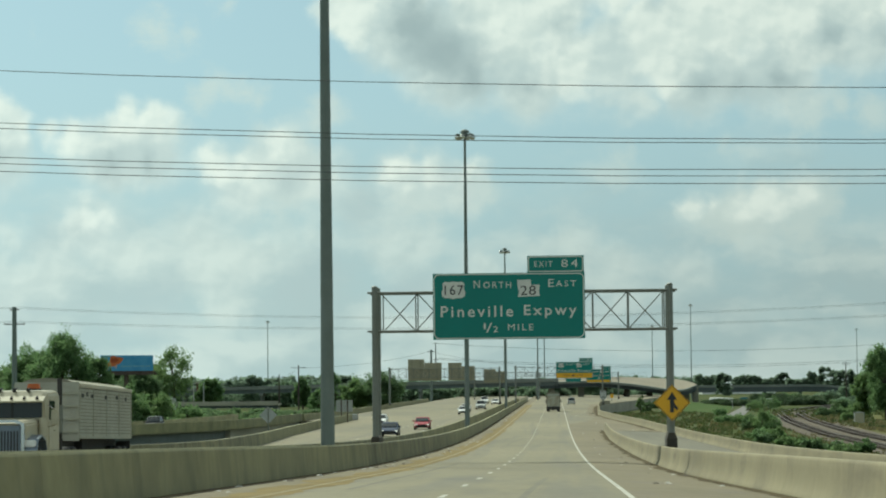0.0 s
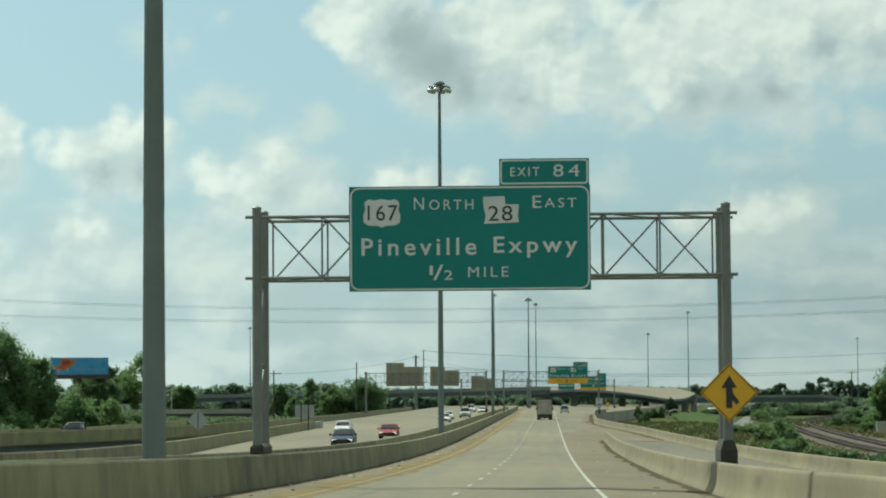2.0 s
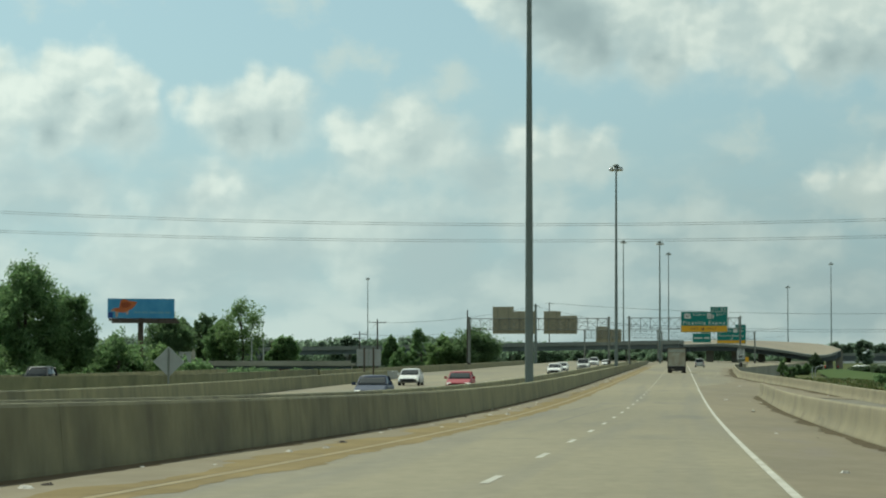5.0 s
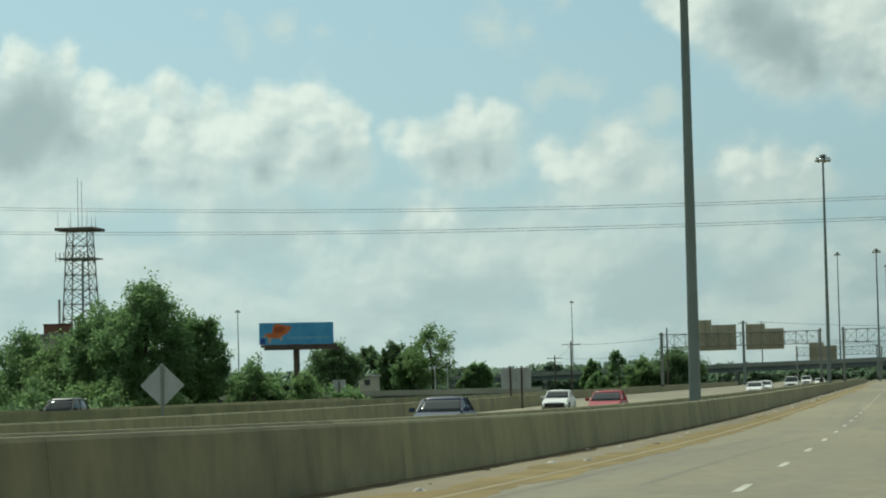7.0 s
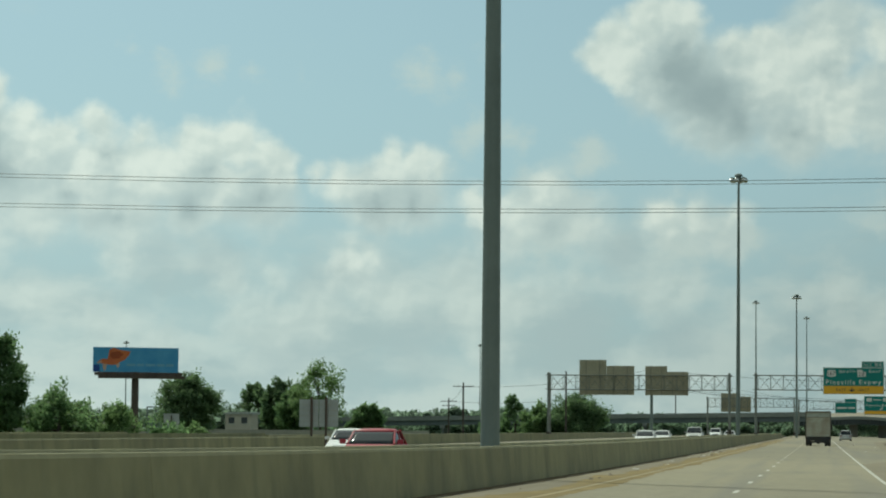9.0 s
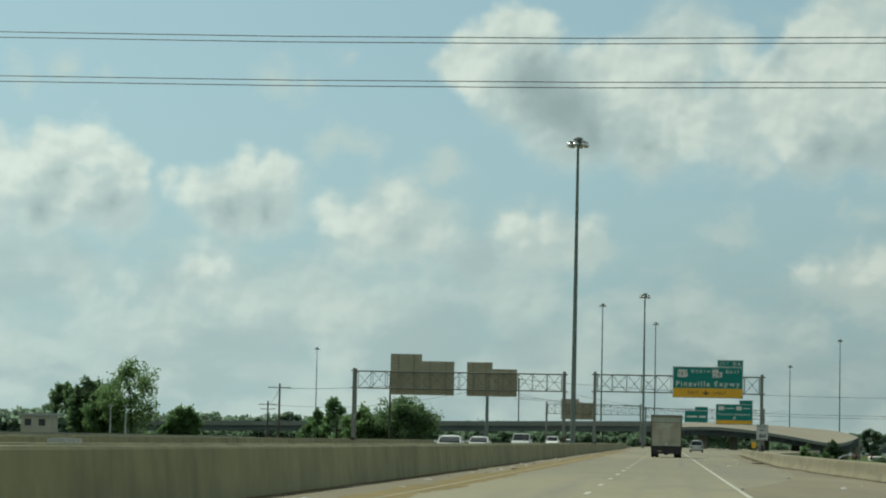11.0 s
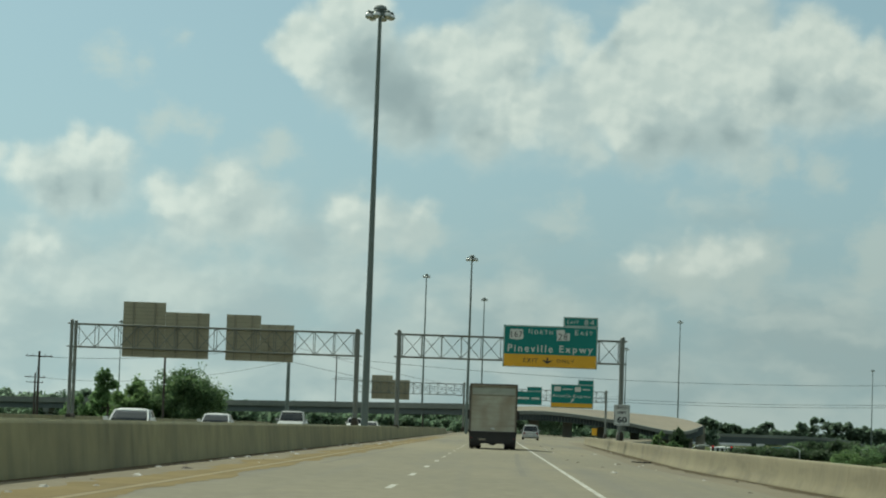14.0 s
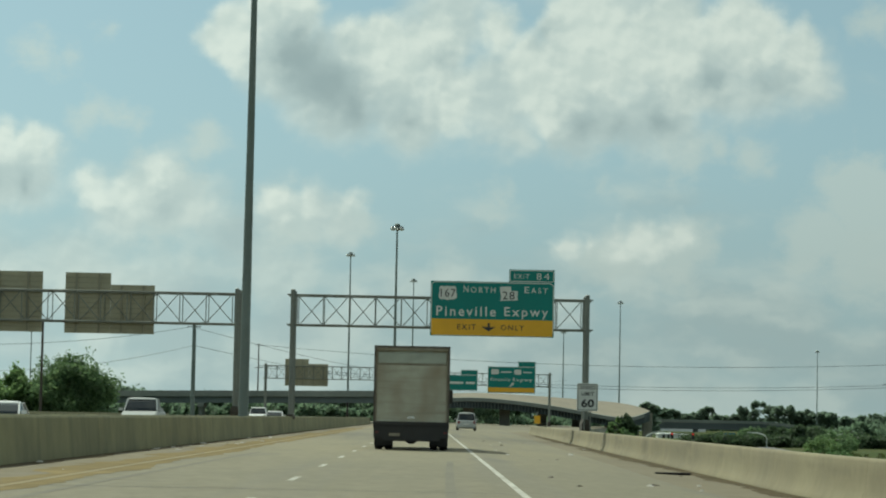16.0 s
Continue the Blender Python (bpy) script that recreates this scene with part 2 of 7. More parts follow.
def surf(name, rgb, rgb2=None, rough=0.85, big=0.15, small=4.0, metal=0.0, bump=0.15, stretch=(1, 1, 1), streak=None, stain=None, vary=0.0, coat=0.0, gloss=0.5):
    """Two colours mixed by noise at a large and a small size, with fine relief. streak, stain: (colour, scale xyz, low, high, strength)."""
    m = bpy.data.materials.new(name)
    m.use_nodes = True
    nt = m.node_tree
    N, L = nt.nodes.new, nt.links.new
    b = nt.nodes["Principled BSDF"]
    tc = N("ShaderNodeTexCoord")
    mp = N("ShaderNodeMapping")
    mp.inputs["Scale"].default_value = stretch
    L(tc.outputs["Object"], mp.inputs[0])
    rgb2 = rgb2 or tuple(c * 0.72 for c in rgb)

    def noise_at(v, s, d=6, r=0.6):
        n = N("ShaderNodeTexNoise")
        n.inputs["Scale"].default_value, n.inputs["Detail"].default_value, n.inputs["Roughness"].default_value = s, d, r
        L(v, n.inputs["Vector"])
        return n.outputs["Fac"]

    def ranged(v, lo, hi, a=0.0, z=1.0):
        n = N("ShaderNodeMapRange")
        n.inputs[1].default_value, n.inputs[2].default_value, n.inputs[3].default_value, n.inputs[4].default_value = lo, hi, a, z
        L(v, n.inputs[0])
        return n.outputs[0]

    def mixed(f, a, c):
        n = N("ShaderNodeMix")
        n.data_type = "RGBA"
        for s, v in ((n.inputs[0], f), (n.inputs[6], a), (n.inputs[7], c)):
            if hasattr(v, "is_linked"):
                L(v, s)
            else:
                s.default_value = v
        return n.outputs[2]

    n1, n2 = noise_at(mp.outputs[0], big), noise_at(mp.outputs[0], small, 8, 0.65)
    add = N("ShaderNodeMath")
    add.operation = "MULTIPLY_ADD"
    L(n2, add.inputs[0])
    add.inputs[1].default_value = 0.55
    L(ranged(n1, 0.3, 0.7, 0.0, 0.6), add.inputs[2])
    col = mixed(ranged(add.outputs[0], 0.3, 0.85), (*rgb, 1), (*rgb2, 1))
    for extra in (streak, stain):
        if extra:
            c3, sc, lo, hi, st = extra
            mp3 = N("ShaderNodeMapping")
            mp3.inputs["Scale"].default_value = sc
            L(tc.outputs["Object"], mp3.inputs[0])
            col = mixed(ranged(noise_at(mp3.outputs[0], 1.0, 2.5, 0.5), lo, hi, 0.0, st), col, (*c3, 1))
    if vary:
        oi, hsv = N("ShaderNodeObjectInfo"), N("ShaderNodeHueSaturation")
        L(ranged(oi.outputs["Random"], 0, 1, 1 - vary, 1 + vary), hsv.inputs["Value"])
        L(col, hsv.inputs["Color"])
        col = hsv.outputs[0]
    L(col, b.inputs["Base Color"])
    L(ranged(n2, 0.25, 0.75, max(0.02, rough - 0.08), min(1.0, rough + 0.08)), b.inputs["Roughness"])
    b.inputs["Metallic"].default_value = metal
    b.inputs["Coat Weight"].default_value = coat
    b.inputs["Specular IOR Level"].default_value = gloss
    if bump:
        bp = N("ShaderNodeBump")
        bp.inputs["Strength"].default_value, bp.inputs["Distance"].default_value = bump, 0.03
        L(n2, bp.inputs["Height"])
        L(bp.outputs[0], b.inputs["Normal"])
    return m


def leafy(name, a, c, translucent=0.55):
    m = bpy.data.materials.new(name)
    m.use_nodes = True
    nt = m.node_tree
    N, L = nt.nodes.new, nt.links.new
    b, out = nt.nodes["Principled BSDF"], nt.nodes["Material Output"]
    geo, ramp = N("ShaderNodeNewGeometry"), N("ShaderNodeMix")
    ramp.data_type = "RGBA"
    ramp.inputs[6].default_value, ramp.inputs[7].default_value = (*a, 1), (*c, 1)
    L(geo.outputs["Random Per Island"], ramp.inputs[0])
    L(ramp.outputs[2], b.inputs["Base Color"])
    b.inputs["Roughness"].default_value = 0.6
    tr, mx = N("ShaderNodeBsdfTranslucent"), N("ShaderNodeMixShader")
    L(ramp.outputs[2], tr.inputs[0])
    mx.inputs[0].default_value = translucent
    L(b.outputs[0], mx.inputs[1]), L(tr.outputs[0], mx.inputs[2]), L(mx.outputs[0], out.inputs[0])
    return m


def plain(name, rgb, rough=0.5, metal=0.0, glow=0.0, gloss=0.5):
    m = bpy.data.materials.new(name)
    m.use_nodes = True
    b = m.node_tree.nodes["Principled BSDF"]
    b.inputs["Base Color"].default_value, b.inputs["Roughness"].default_value, b.inputs["Metallic"].default_value = (*rgb, 1), rough, metal
    b.inputs["Specular IOR Level"].default_value = gloss
    if glow:
        b.inputs["Emission Color"].default_value, b.inputs["Emission Strength"].default_value = (*rgb, 1), glow
    return m


M_ROAD = surf("road_concrete", (0.202, 0.175, 0.102), (0.136, 0.119, 0.072), 0.88, 0.05, 3.2, stretch=(1, 0.35, 1),
              streak=((0.115, 0.106, 0.083), (0.75, 0.012, 1), 0.5, 0.72, 0.6), stain=((0.09, 0.083, 0.068), (0.35, 0.05, 1), 0.60, 0.75, 0.55))
M_RAMP = surf("ramp_pavement", (0.15, 0.136, 0.094), (0.108, 0.098, 0.068), 0.9, 0.06, 3.0, stretch=(1, 0.35, 1), streak=((0.17, 0.155, 0.105), (0.6, 0.012, 1), 0.5, 0.72, 0.6))
M_SHOULDER = surf("shoulder_concrete", (0.175, 0.143, 0.08), (0.125, 0.102, 0.058), 0.92, 0.12, 1.8, stretch=(1, 0.4, 1),
                  stain=((0.14, 0.115, 0.08), (0.9, 0.12, 1), 0.56, 0.72, 0.7))
M_BARRIER = surf("barrier_concrete", (0.265, 0.25, 0.128), (0.195, 0.185, 0.096), 0.9, 0.3, 2.2, bump=0.3, vary=0.05,
                 streak=((0.125, 0.12, 0.066), (0.5, 0.5, 0.4), 0.46, 0.74, 0.6), stain=((0.10, 0.096, 0.052), (0.5, 0.9, 0.35), 0.52, 0.76, 0.5))
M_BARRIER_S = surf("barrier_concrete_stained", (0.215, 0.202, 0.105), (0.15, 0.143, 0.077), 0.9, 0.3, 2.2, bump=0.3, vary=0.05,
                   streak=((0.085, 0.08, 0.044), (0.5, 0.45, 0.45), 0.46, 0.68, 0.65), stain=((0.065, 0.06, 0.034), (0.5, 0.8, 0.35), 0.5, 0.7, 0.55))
M_BARRIER_R = surf("barrier_concrete_pale", (0.24, 0.208, 0.12), (0.18, 0.153, 0.088), 0.9, 0.25, 3.0, bump=0.3, vary=0.06,
                   streak=((0.12, 0.102, 0.065), (0.5, 0.16, 0.15), 0.52, 0.74, 0.5), stain=((0.10, 0.083, 0.05), (0.3, 0.25, 1.6), 0.58, 0.76, 0.55))
M_OLDCON = surf("weathered_concrete", (0.31, 0.295, 0.23), (0.22, 0.21, 0.165), 0.9, 0.1, 1.2)
M_OVER = surf("bridge_concrete", (0.20, 0.215, 0.19), (0.14, 0.155, 0.14), 0.9, 0.05, 0.8)
M_DARKBR = surf("dark_bridge", (0.105, 0.12, 0.12), (0.075, 0.088, 0.088), 0.9, 0.05, 0.8, gloss=0.1)
M_DECK = surf("far_deck_concrete", (0.22, 0.188, 0.13), (0.17, 0.147, 0.105), 0.9, 0.03, 0.3)
M_GIRDER = surf("girder_paint", (0.11, 0.135, 0.135), (0.08, 0.1, 0.1), 0.6, 0.1, 1.5)
M_GROUND = surf("grass_ground", (0.042, 0.066, 0.018), (0.085, 0.088, 0.034), 0.95, 0.02, 0.35, stain=((0.13, 0.11, 0.065), (0.03, 0.02, 1), 0.60, 0.72, 0.5), gloss=0.05)
M_BALLAST = surf("ballast", (0.15, 0.125, 0.095), (0.09, 0.078, 0.062), 0.95, 0.3, 6.0, gloss=0.08)
M_RAIL = surf("rail_steel", (0.20, 0.15, 0.12), rough=0.4, metal=0.8, small=6)
M_TIE = surf("tie_wood", (0.07, 0.055, 0.045), small=6)
M_WHITE = surf("line_white", (0.47, 0.455, 0.39), (0.29, 0.275, 0.22), 0.8, 0.6, 7.0)
M_YELLOW = surf("line_yellow", (0.27, 0.208, 0.09), (0.20, 0.165, 0.085), 0.85, 0.4, 3.0)
M_STEEL = surf("galvanised_steel", (0.195, 0.205, 0.178), (0.14, 0.147, 0.128), 0.55, 0.4, 5.0, metal=0.25, bump=0.05)
M_MAST = surf("mast_steel", (0.155, 0.185, 0.168), (0.115, 0.14, 0.127), 0.6, 0.2, 2.0, metal=0.2, bump=0.05)
M_RUST = surf("rusty_steel", (0.095, 0.068, 0.05), (0.055, 0.042, 0.032), 0.8, 0.5, 4.0)
M_PLINTH = surf("stained_plinth", (0.058, 0.048, 0.034), (0.036, 0.031, 0.023), 0.9, 0.4, 4.0, bump=0.3)
M_GREEN = surf("sign_green", (0.0, 0.17, 0.142), (0.0, 0.152, 0.127), 0.45, 0.5, 3.0, bump=0.0)
M_SIGNW = surf("sign_white", (0.62, 0.62, 0.57), (0.54, 0.54, 0.5), 0.5, 1.0, 8.0, bump=0.0)
M_SIGNB = plain("sign_black", (0.02, 0.02, 0.02), 0.5)
M_SIGNY = surf("sign_yellow", (0.70, 0.37, 0.012), (0.62, 0.33, 0.012), 0.5, 0.8, 5.0, bump=0.0)
M_BACK = surf("sign_back", (0.35, 0.325, 0.225), (0.28, 0.26, 0.18), 0.6, 0.3, 2.0, metal=0.3, bump=0.05)
M_SEAM = surf("sign_back_seam", (0.25, 0.232, 0.165), (0.19, 0.175, 0.125), 0.7, 0.4, 3.0)
M_ALU = surf("bare_aluminium", (0.36, 0.37, 0.35), (0.29, 0.30, 0.28), 0.5, 0.8, 4.0, metal=0.3, bump=0.05)
M_WOOD = surf("pole_wood", (0.075, 0.06, 0.047), (0.045, 0.037, 0.03), 0.9, 0.5, 5.0)
M_WIRE = plain("wire", (0.035, 0.037, 0.037), 0.6)
M_BARK = surf("bark", (0.075, 0.06, 0.045), (0.04, 0.033, 0.025), 0.95, 0.6, 6.0)
M_LEAF = leafy("leaves", (0.10, 0.18, 0.075), (0.205, 0.305, 0.128), 0.76)
M_LEAFL = leafy("leaves_light", (0.108, 0.185, 0.07), (0.215, 0.305, 0.122), 0.75)
M_LEAFD = leafy("leaves_dark", (0.09, 0.155, 0.075), (0.175, 0.25, 0.112), 0.76)
M_LEAFS = leafy("leaves_scrub", (0.05, 0.085, 0.042), (0.09, 0.13, 0.062), 0.6)
# distance haze put into the colour: both far leaf greens are lifted
M_LEAFF = leafy("leaves_far_hazed", (0.17, 0.235, 0.175), (0.24, 0.31, 0.22), 0.85)
M_LEAFB = leafy("leaves_deep_hazed", (0.125, 0.195, 0.125), (0.195, 0.265, 0.165), 0.76)
M_TYRE = surf("rubber", (0.02, 0.02, 0.02), small=8, rough=0.9)
M_BLACK = surf("underbody_black", (0.018, 0.018, 0.017), (0.03, 0.028, 0.025), 0.75, 1.0, 6.0)
M_GLASS = plain("dark_glass", (0.015, 0.02, 0.022), 0.08, gloss=0.4)
M_CHROME = plain("chrome", (0.6, 0.6, 0.6), 0.15, 1.0)
M_REDL = plain("red_lamp", (0.16, 0.016, 0.013), 0.3)
M_LAMP = plain("lamp_glass", (0.75, 0.75, 0.72), 0.15)
M_LAMPON = plain("lit_headlamp", (0.9, 0.88, 0.8), 0.2, 0.0, 0.5)
M_REFL = plain("reflector_aluminium", (0.55, 0.56, 0.54), 0.28, 0.7)
M_RIM = plain("rim_alloy", (0.35, 0.35, 0.36), 0.35, 0.8)


# ---- profile of the road ----
ROAD_Y = [-400, 0, 23, 46, 70, 92, 116, 139, 163, 187, 211, 235, 260, 284, 321, 385, 480, 570, 1500]
ROAD_Z = [8.9, 0.0, -0.51, -0.99, -1.5, -2.0, -2.46, -2.84, -3.17, -3.45, -3.67, -3.83, -3.93, -3.98, -4.0, -3.98, -3.93, -3.88, -3.7]
_dense = np.arange(-400, 1501, 5.0)
_dz = np.convolve(np.pad(np.interp(_dense, ROAD_Y, ROAD_Z), 4, mode="reflect", reflect_type="odd"), np.ones(9) / 9, "valid")
GROUND = -7.2


def zr(y):
    return float(np.interp(y, _dense, _dz))


def zs(x, y):
    """The surface, which falls away to the right of the edge line."""
    return zr(y) - 0.045 * min(max(0.0, x - 1.6), 10.5)


def lane(table):
    ys, xs = [a for a, _ in table], [b for _, b in table]
    return lambda y: float(np.interp(y, ys, xs))


X_GORE = lane([(-100, 5.6), (55, 5.3), (69, 5.0), (88, 4.75), (111, 4.75), (174, 4.95), (236, 5.05), (292, 5.5)])
X_OUTER = lane([(-100, 13.4), (220, 13.4), (273, 12.7), (340, 11.0), (400, 8.2), (435, 7.2), (481, 7.9), (551, 8.9), (662, 11.0), (760, 19.5), (1200, 60)])
X_OPP = lane([(-100, -22.5), (100, -21.4), (137, -20.6), (162, -21.3), (185, -22.9), (240, -26.0), (266, -27.4), (300, -28.4), (330, -29.3), (382, -30.2)])
X_OPPOUT = lane([(382, -37.5), (420, -36.6), (545, -36.0), (680, -37.0), (1200, -40)])
X_RAMP = lane([(-200, -56.0), (200, -53.0), (262, -50.0), (283, -47.8), (300, -44.0), (314, -40.8), (325, -39.2), (382, -37.8)])


# ---- small tools ----
def part(name, bm, material, parent=None, label="", smooth=False):
    me = bpy.data.meshes.new(name)
    bm.to_mesh(me)
    bm.free()
    me.materials.append(material)
    if smooth:
        for f in me.polygons:
            f.use_smooth = True
    ob = new(name, me)
    if parent:
        ob.parent = parent
    return tagged(ob, label)


def thing(name, label, category, group="", at=(0, 0, 0), turn=0.0, kind=""):
    ob = new(name)
    ob.matrix_basis = pose(*at, 0, 0, turn)
    return tagged(ob, label, category, group, kind)


def sweep(bm, prof, xs, y0, y1, step=8.0, zf=None, closed=True):
    """A cross-section [(dx, dz)] drawn along y; xs(y) is its place across."""
    n = max(2, int(abs(y1 - y0) / step) + 2)
    rings = []
    for y in np.linspace(y0, y1, n):
        x = xs(y)
        z = zf(y) if zf else zs(x, y)
        rings.append([bm.verts.new((x + u, y, z + v)) for u, v in prof])
    k = len(prof)
    for a, b in zip(rings, rings[1:]):
        for i in range(k if closed else k - 1):
            bm.faces.new((a[i], a[(i + 1) % k], b[(i + 1) % k], b[i]))
    if closed:
        bm.faces.new(rings[0]), bm.faces.new(rings[-1][::-1])
        bmesh.ops.recalc_face_normals(bm, faces=bm.faces)


def tube(bm, a, b, r0, r1=None, n=10):
    a, b = Vector(a), Vector(b)
    r1 = r0 if r1 is None else r1
    q = (b - a).to_track_quat("Z", "Y").to_matrix()
    ra, rb = ([bm.verts.new(c + q @ Vector((r * math.cos(6.2832 * i / n), r * math.sin(6.2832 * i / n), 0))) for i in range(n)] for c, r in ((a, r0), (b, r1)))
    for i in range(n):
        bm.faces.new((ra[i], ra[(i + 1) % n], rb[(i + 1) % n], rb[i]))
    bm.faces.new(ra[::-1]), bm.faces.new(rb)


def block(bm, x0, x1, y0, y1, z0, z1, bevel=0.0):
    v = [bm.verts.new(p) for p in ((x0, y0, z0), (x1, y0, z0), (x1, y1, z0), (x0, y1, z0), (x0, y0, z1), (x1, y0, z1), (x1, y1, z1), (x0, y1, z1))]
    fs = [bm.faces.new([v[i] for i in f]) for f in ((0, 3, 2, 1), (4, 5, 6, 7), (0, 1, 5, 4), (1, 2, 6, 5), (2, 3, 7, 6), (3, 0, 4, 7))]
    if bevel:
        bmesh.ops.bevel(bm, geom=list({e for f in fs for e in f.edges}), offset=bevel, segments=2, affect="EDGES")


def boxed(name, dims, material, parent, label="", bevel=0.0):
    bm = bmesh.new()
    block(bm, *dims, bevel)
    return part(name, bm, material, parent, label)


def rod(name, a, b, r0, material, parent, r1=None, n=10, label=""):
    bm = bmesh.new()
    tube(bm, a, b, r0, r1, n)
    return part(name, bm, material, parent, label)


def loft(bm, rings):
    rv = [[bm.verts.new(p) for p in r] for r in rings]
    k = len(rv[0])
    for a, b in zip(rv, rv[1:]):
        for i in range(k):
            bm.faces.new((a[i], a[(i + 1) % k], b[(i + 1) % k], b[i]))
    bm.faces.new(rv[0][::-1]), bm.faces.new(rv[-1])
    bmesh.ops.recalc_face_normals(bm, faces=bm.faces)


def plate(bm, pts, y, thick=0.0):
    """An outline [(x, z)] facing -y."""
    front = [bm.verts.new((x, y, z)) for x, z in pts]
    bm.faces.new(front)
    if thick:
        back = [bm.verts.new((x, y + thick, z)) for x, z in pts]
        bm.faces.new(back[::-1])
        for i in range(len(pts)):
            j = (i + 1) % len(pts)
            bm.faces.new((front[j], front[i], back[i], back[j]))
        bmesh.ops.recalc_face_normals(bm, faces=bm.faces)


def word(text, x0, x1, z0, z1, y, material, parent, bold=0.006, track=1.0):
    """A word fitted into a rectangle that faces -y."""
    cu = bpy.data.curves.new("lettering", "FONT")
    cu.body, cu.offset, cu.resolution_u, cu.space_character = text, bold, 3, track
    ob = bpy.data.objects.new("lettering", cu)
    me = bpy.data.meshes.new_from_object(ob)
    bpy.data.objects.remove(ob)
    v = np.array([p.co[:] for p in me.vertices])
    faces = [tuple(f.vertices) for f in me.polygons]
    bpy.data.meshes.remove(me)
    lo, hi = v.min(0), v.max(0)
    # shapes that overlap across belong to one letter (the dot of an i)
    group = list(range(len(v)))

    def root(i):
        while group[i] != i:
            i = group[i]
        return i
    for f in faces:
        for k in f[1:]:
            group[root(k)] = root(f[0])
    spans = {}
    for i in range(len(v)):
        a, b = spans.get(root(i), (1e9, -1e9))
        spans[root(i)] = (min(a, v[i][0]), max(b, v[i][0]))
    letters = []
    for r, (a, b) in sorted(spans.items(), key=lambda q: q[1]):
        if letters and (a + b) / 2 < letters[-1][1]:
            letters[-1][0].add(r)
            letters[-1][1] = max(letters[-1][1], b)
        else:
            letters.append([{r}, b])
    for roots, _ in letters:
        own = [f for f in faces if root(f[0]) in roots]
        ids = sorted({i for f in own for i in f})
        at = {i: k for k, i in enumerate(ids)}
        m2 = bpy.data.meshes.new("letter")
        m2.from_pydata([(x0 + (v[i][0] - lo[0]) / (hi[0] - lo[0]) * (x1 - x0), y, z0 + (v[i][1] - lo[1]) / (hi[1] - lo[1]) * (z1 - z0)) for i in ids], [], [[at[i] for i in f] for f in own])
        m2.materials.append(material)
        new("letter", m2).parent = parent


def rounded(x0, x1, z0, z1, r, n=5):
    pts = []
    for cx, cz, a0 in ((x1 - r, z0 + r, -90), (x1 - r, z1 - r, 0), (x0 + r, z1 - r, 90), (x0 + r, z0 + r, 180)):
        for i in range(n + 1):
            a = radians(a0 + 90 * i / n)
            pts.append((cx + r * math.cos(a), cz + r * math.sin(a)))
    return pts


def border(name, x0, x1, z0, z1, r, w, y, material, parent):
    outer, inner = rounded(x0, x1, z0, z1, r), rounded(x0 + w, x1 - w, z0 + w, z1 - w, max(r - w, 0.01))
    bm = bmesh.new()
    a, b = [bm.verts.new((x, y, z)) for x, z in outer], [bm.verts.new((x, y, z)) for x, z in inner]
    for i in range(len(a)):
        j = (i + 1) % len(a)
        bm.faces.new((a[i], a[j], b[j], b[i]))
    return part(name, bm, material, parent)


# ---- ground, roads ----
bm = bmesh.new()
block(bm, -4600, 4600, -4600, 4600, GROUND - 1, GROUND)
tagged(part("ground", bm, M_GROUND), "rough green grass and bare earth beside the highway", "ground", kind="structure")


def strip(bm, left, right, y0, y1, zf, lift=0.0, step=8.0, cols=1):
    """A surface between two lines."""
    n = max(2, int((y1 - y0) / step) + 2)
    rows = []
    for y in np.linspace(y0, y1, n):
        a, b = left(y), right(y)
        rows.append([bm.verts.new((a + (b - a) * i / cols, y, zf(a + (b - a) * i / cols, y) + lift)) for i in range(cols + 1)])
    for r, s in zip(rows, rows[1:]):
        for i in range(cols):
            bm.faces.new((r[i], r[i + 1], s[i + 1], s[i]))


def bank(bm, line_l, line_r, y0, y1, step=12.0):
    """Walls under a road, down to the ground."""
    n = max(2, int((y1 - y0) / step) + 2)
    for line, flip in ((line_l, False), (line_r, True)):
        rows = []
        for y in np.linspace(y0, y1, n):
            x = line(y)
            rows.append((bm.verts.new((x, y, zs(x, y) - 0.01)), bm.verts.new((x, y, GROUND - 0.3))))
        for a, b in zip(rows, rows[1:]):
            bm.faces.new((a[0], b[0], b[1], a[1]) if flip else (a[0], a[1], b[1], b[0]))


flat = lambda x, y: zr(y)
right_edge = lambda y: X_GORE(y) if y < 292 else X_OUTER(y) + 0.3
road = new("road", None)
tagged(road, "pale concrete highway carriageway with worn lane lines", "road", kind="structure")
bm = bmesh.new()
strip(bm, lambda y: -6.15, lambda y: 1.5, -300, 1150, flat)
part("pavement", bm, M_ROAD, road)
bm = bmesh.new()
strip(bm, lambda y: -8.7, lambda y: -6.15, -300, 1150, flat)
part("shoulder", bm, M_SHOULDER, road, "sandy stained concrete shoulder beside the median")
bm = bmesh.new()
shoulder_in = lambda y: float(np.interp(y, [330, 400, 1200], [1.5, X_OUTER(y) - 2.3, X_OUTER(y) - 2.3]))
strip(bm, shoulder_in, right_edge, -300, 1150, zs, cols=2, step=4.0)
part("shoulder", bm, M_SHOULDER, road, "sandy stained concrete shoulder")
bm = bmesh.new()
strip(bm, lambda y: 1.5, shoulder_in, 330, 1150, zs, cols=2, step=4.0)
part("pavement", bm, M_ROAD, road)
bm = bmesh.new()
bank(bm, lambda y: -8.7, right_edge, -300, 1150)
part("retaining_wall", bm, M_OLDCON, road)

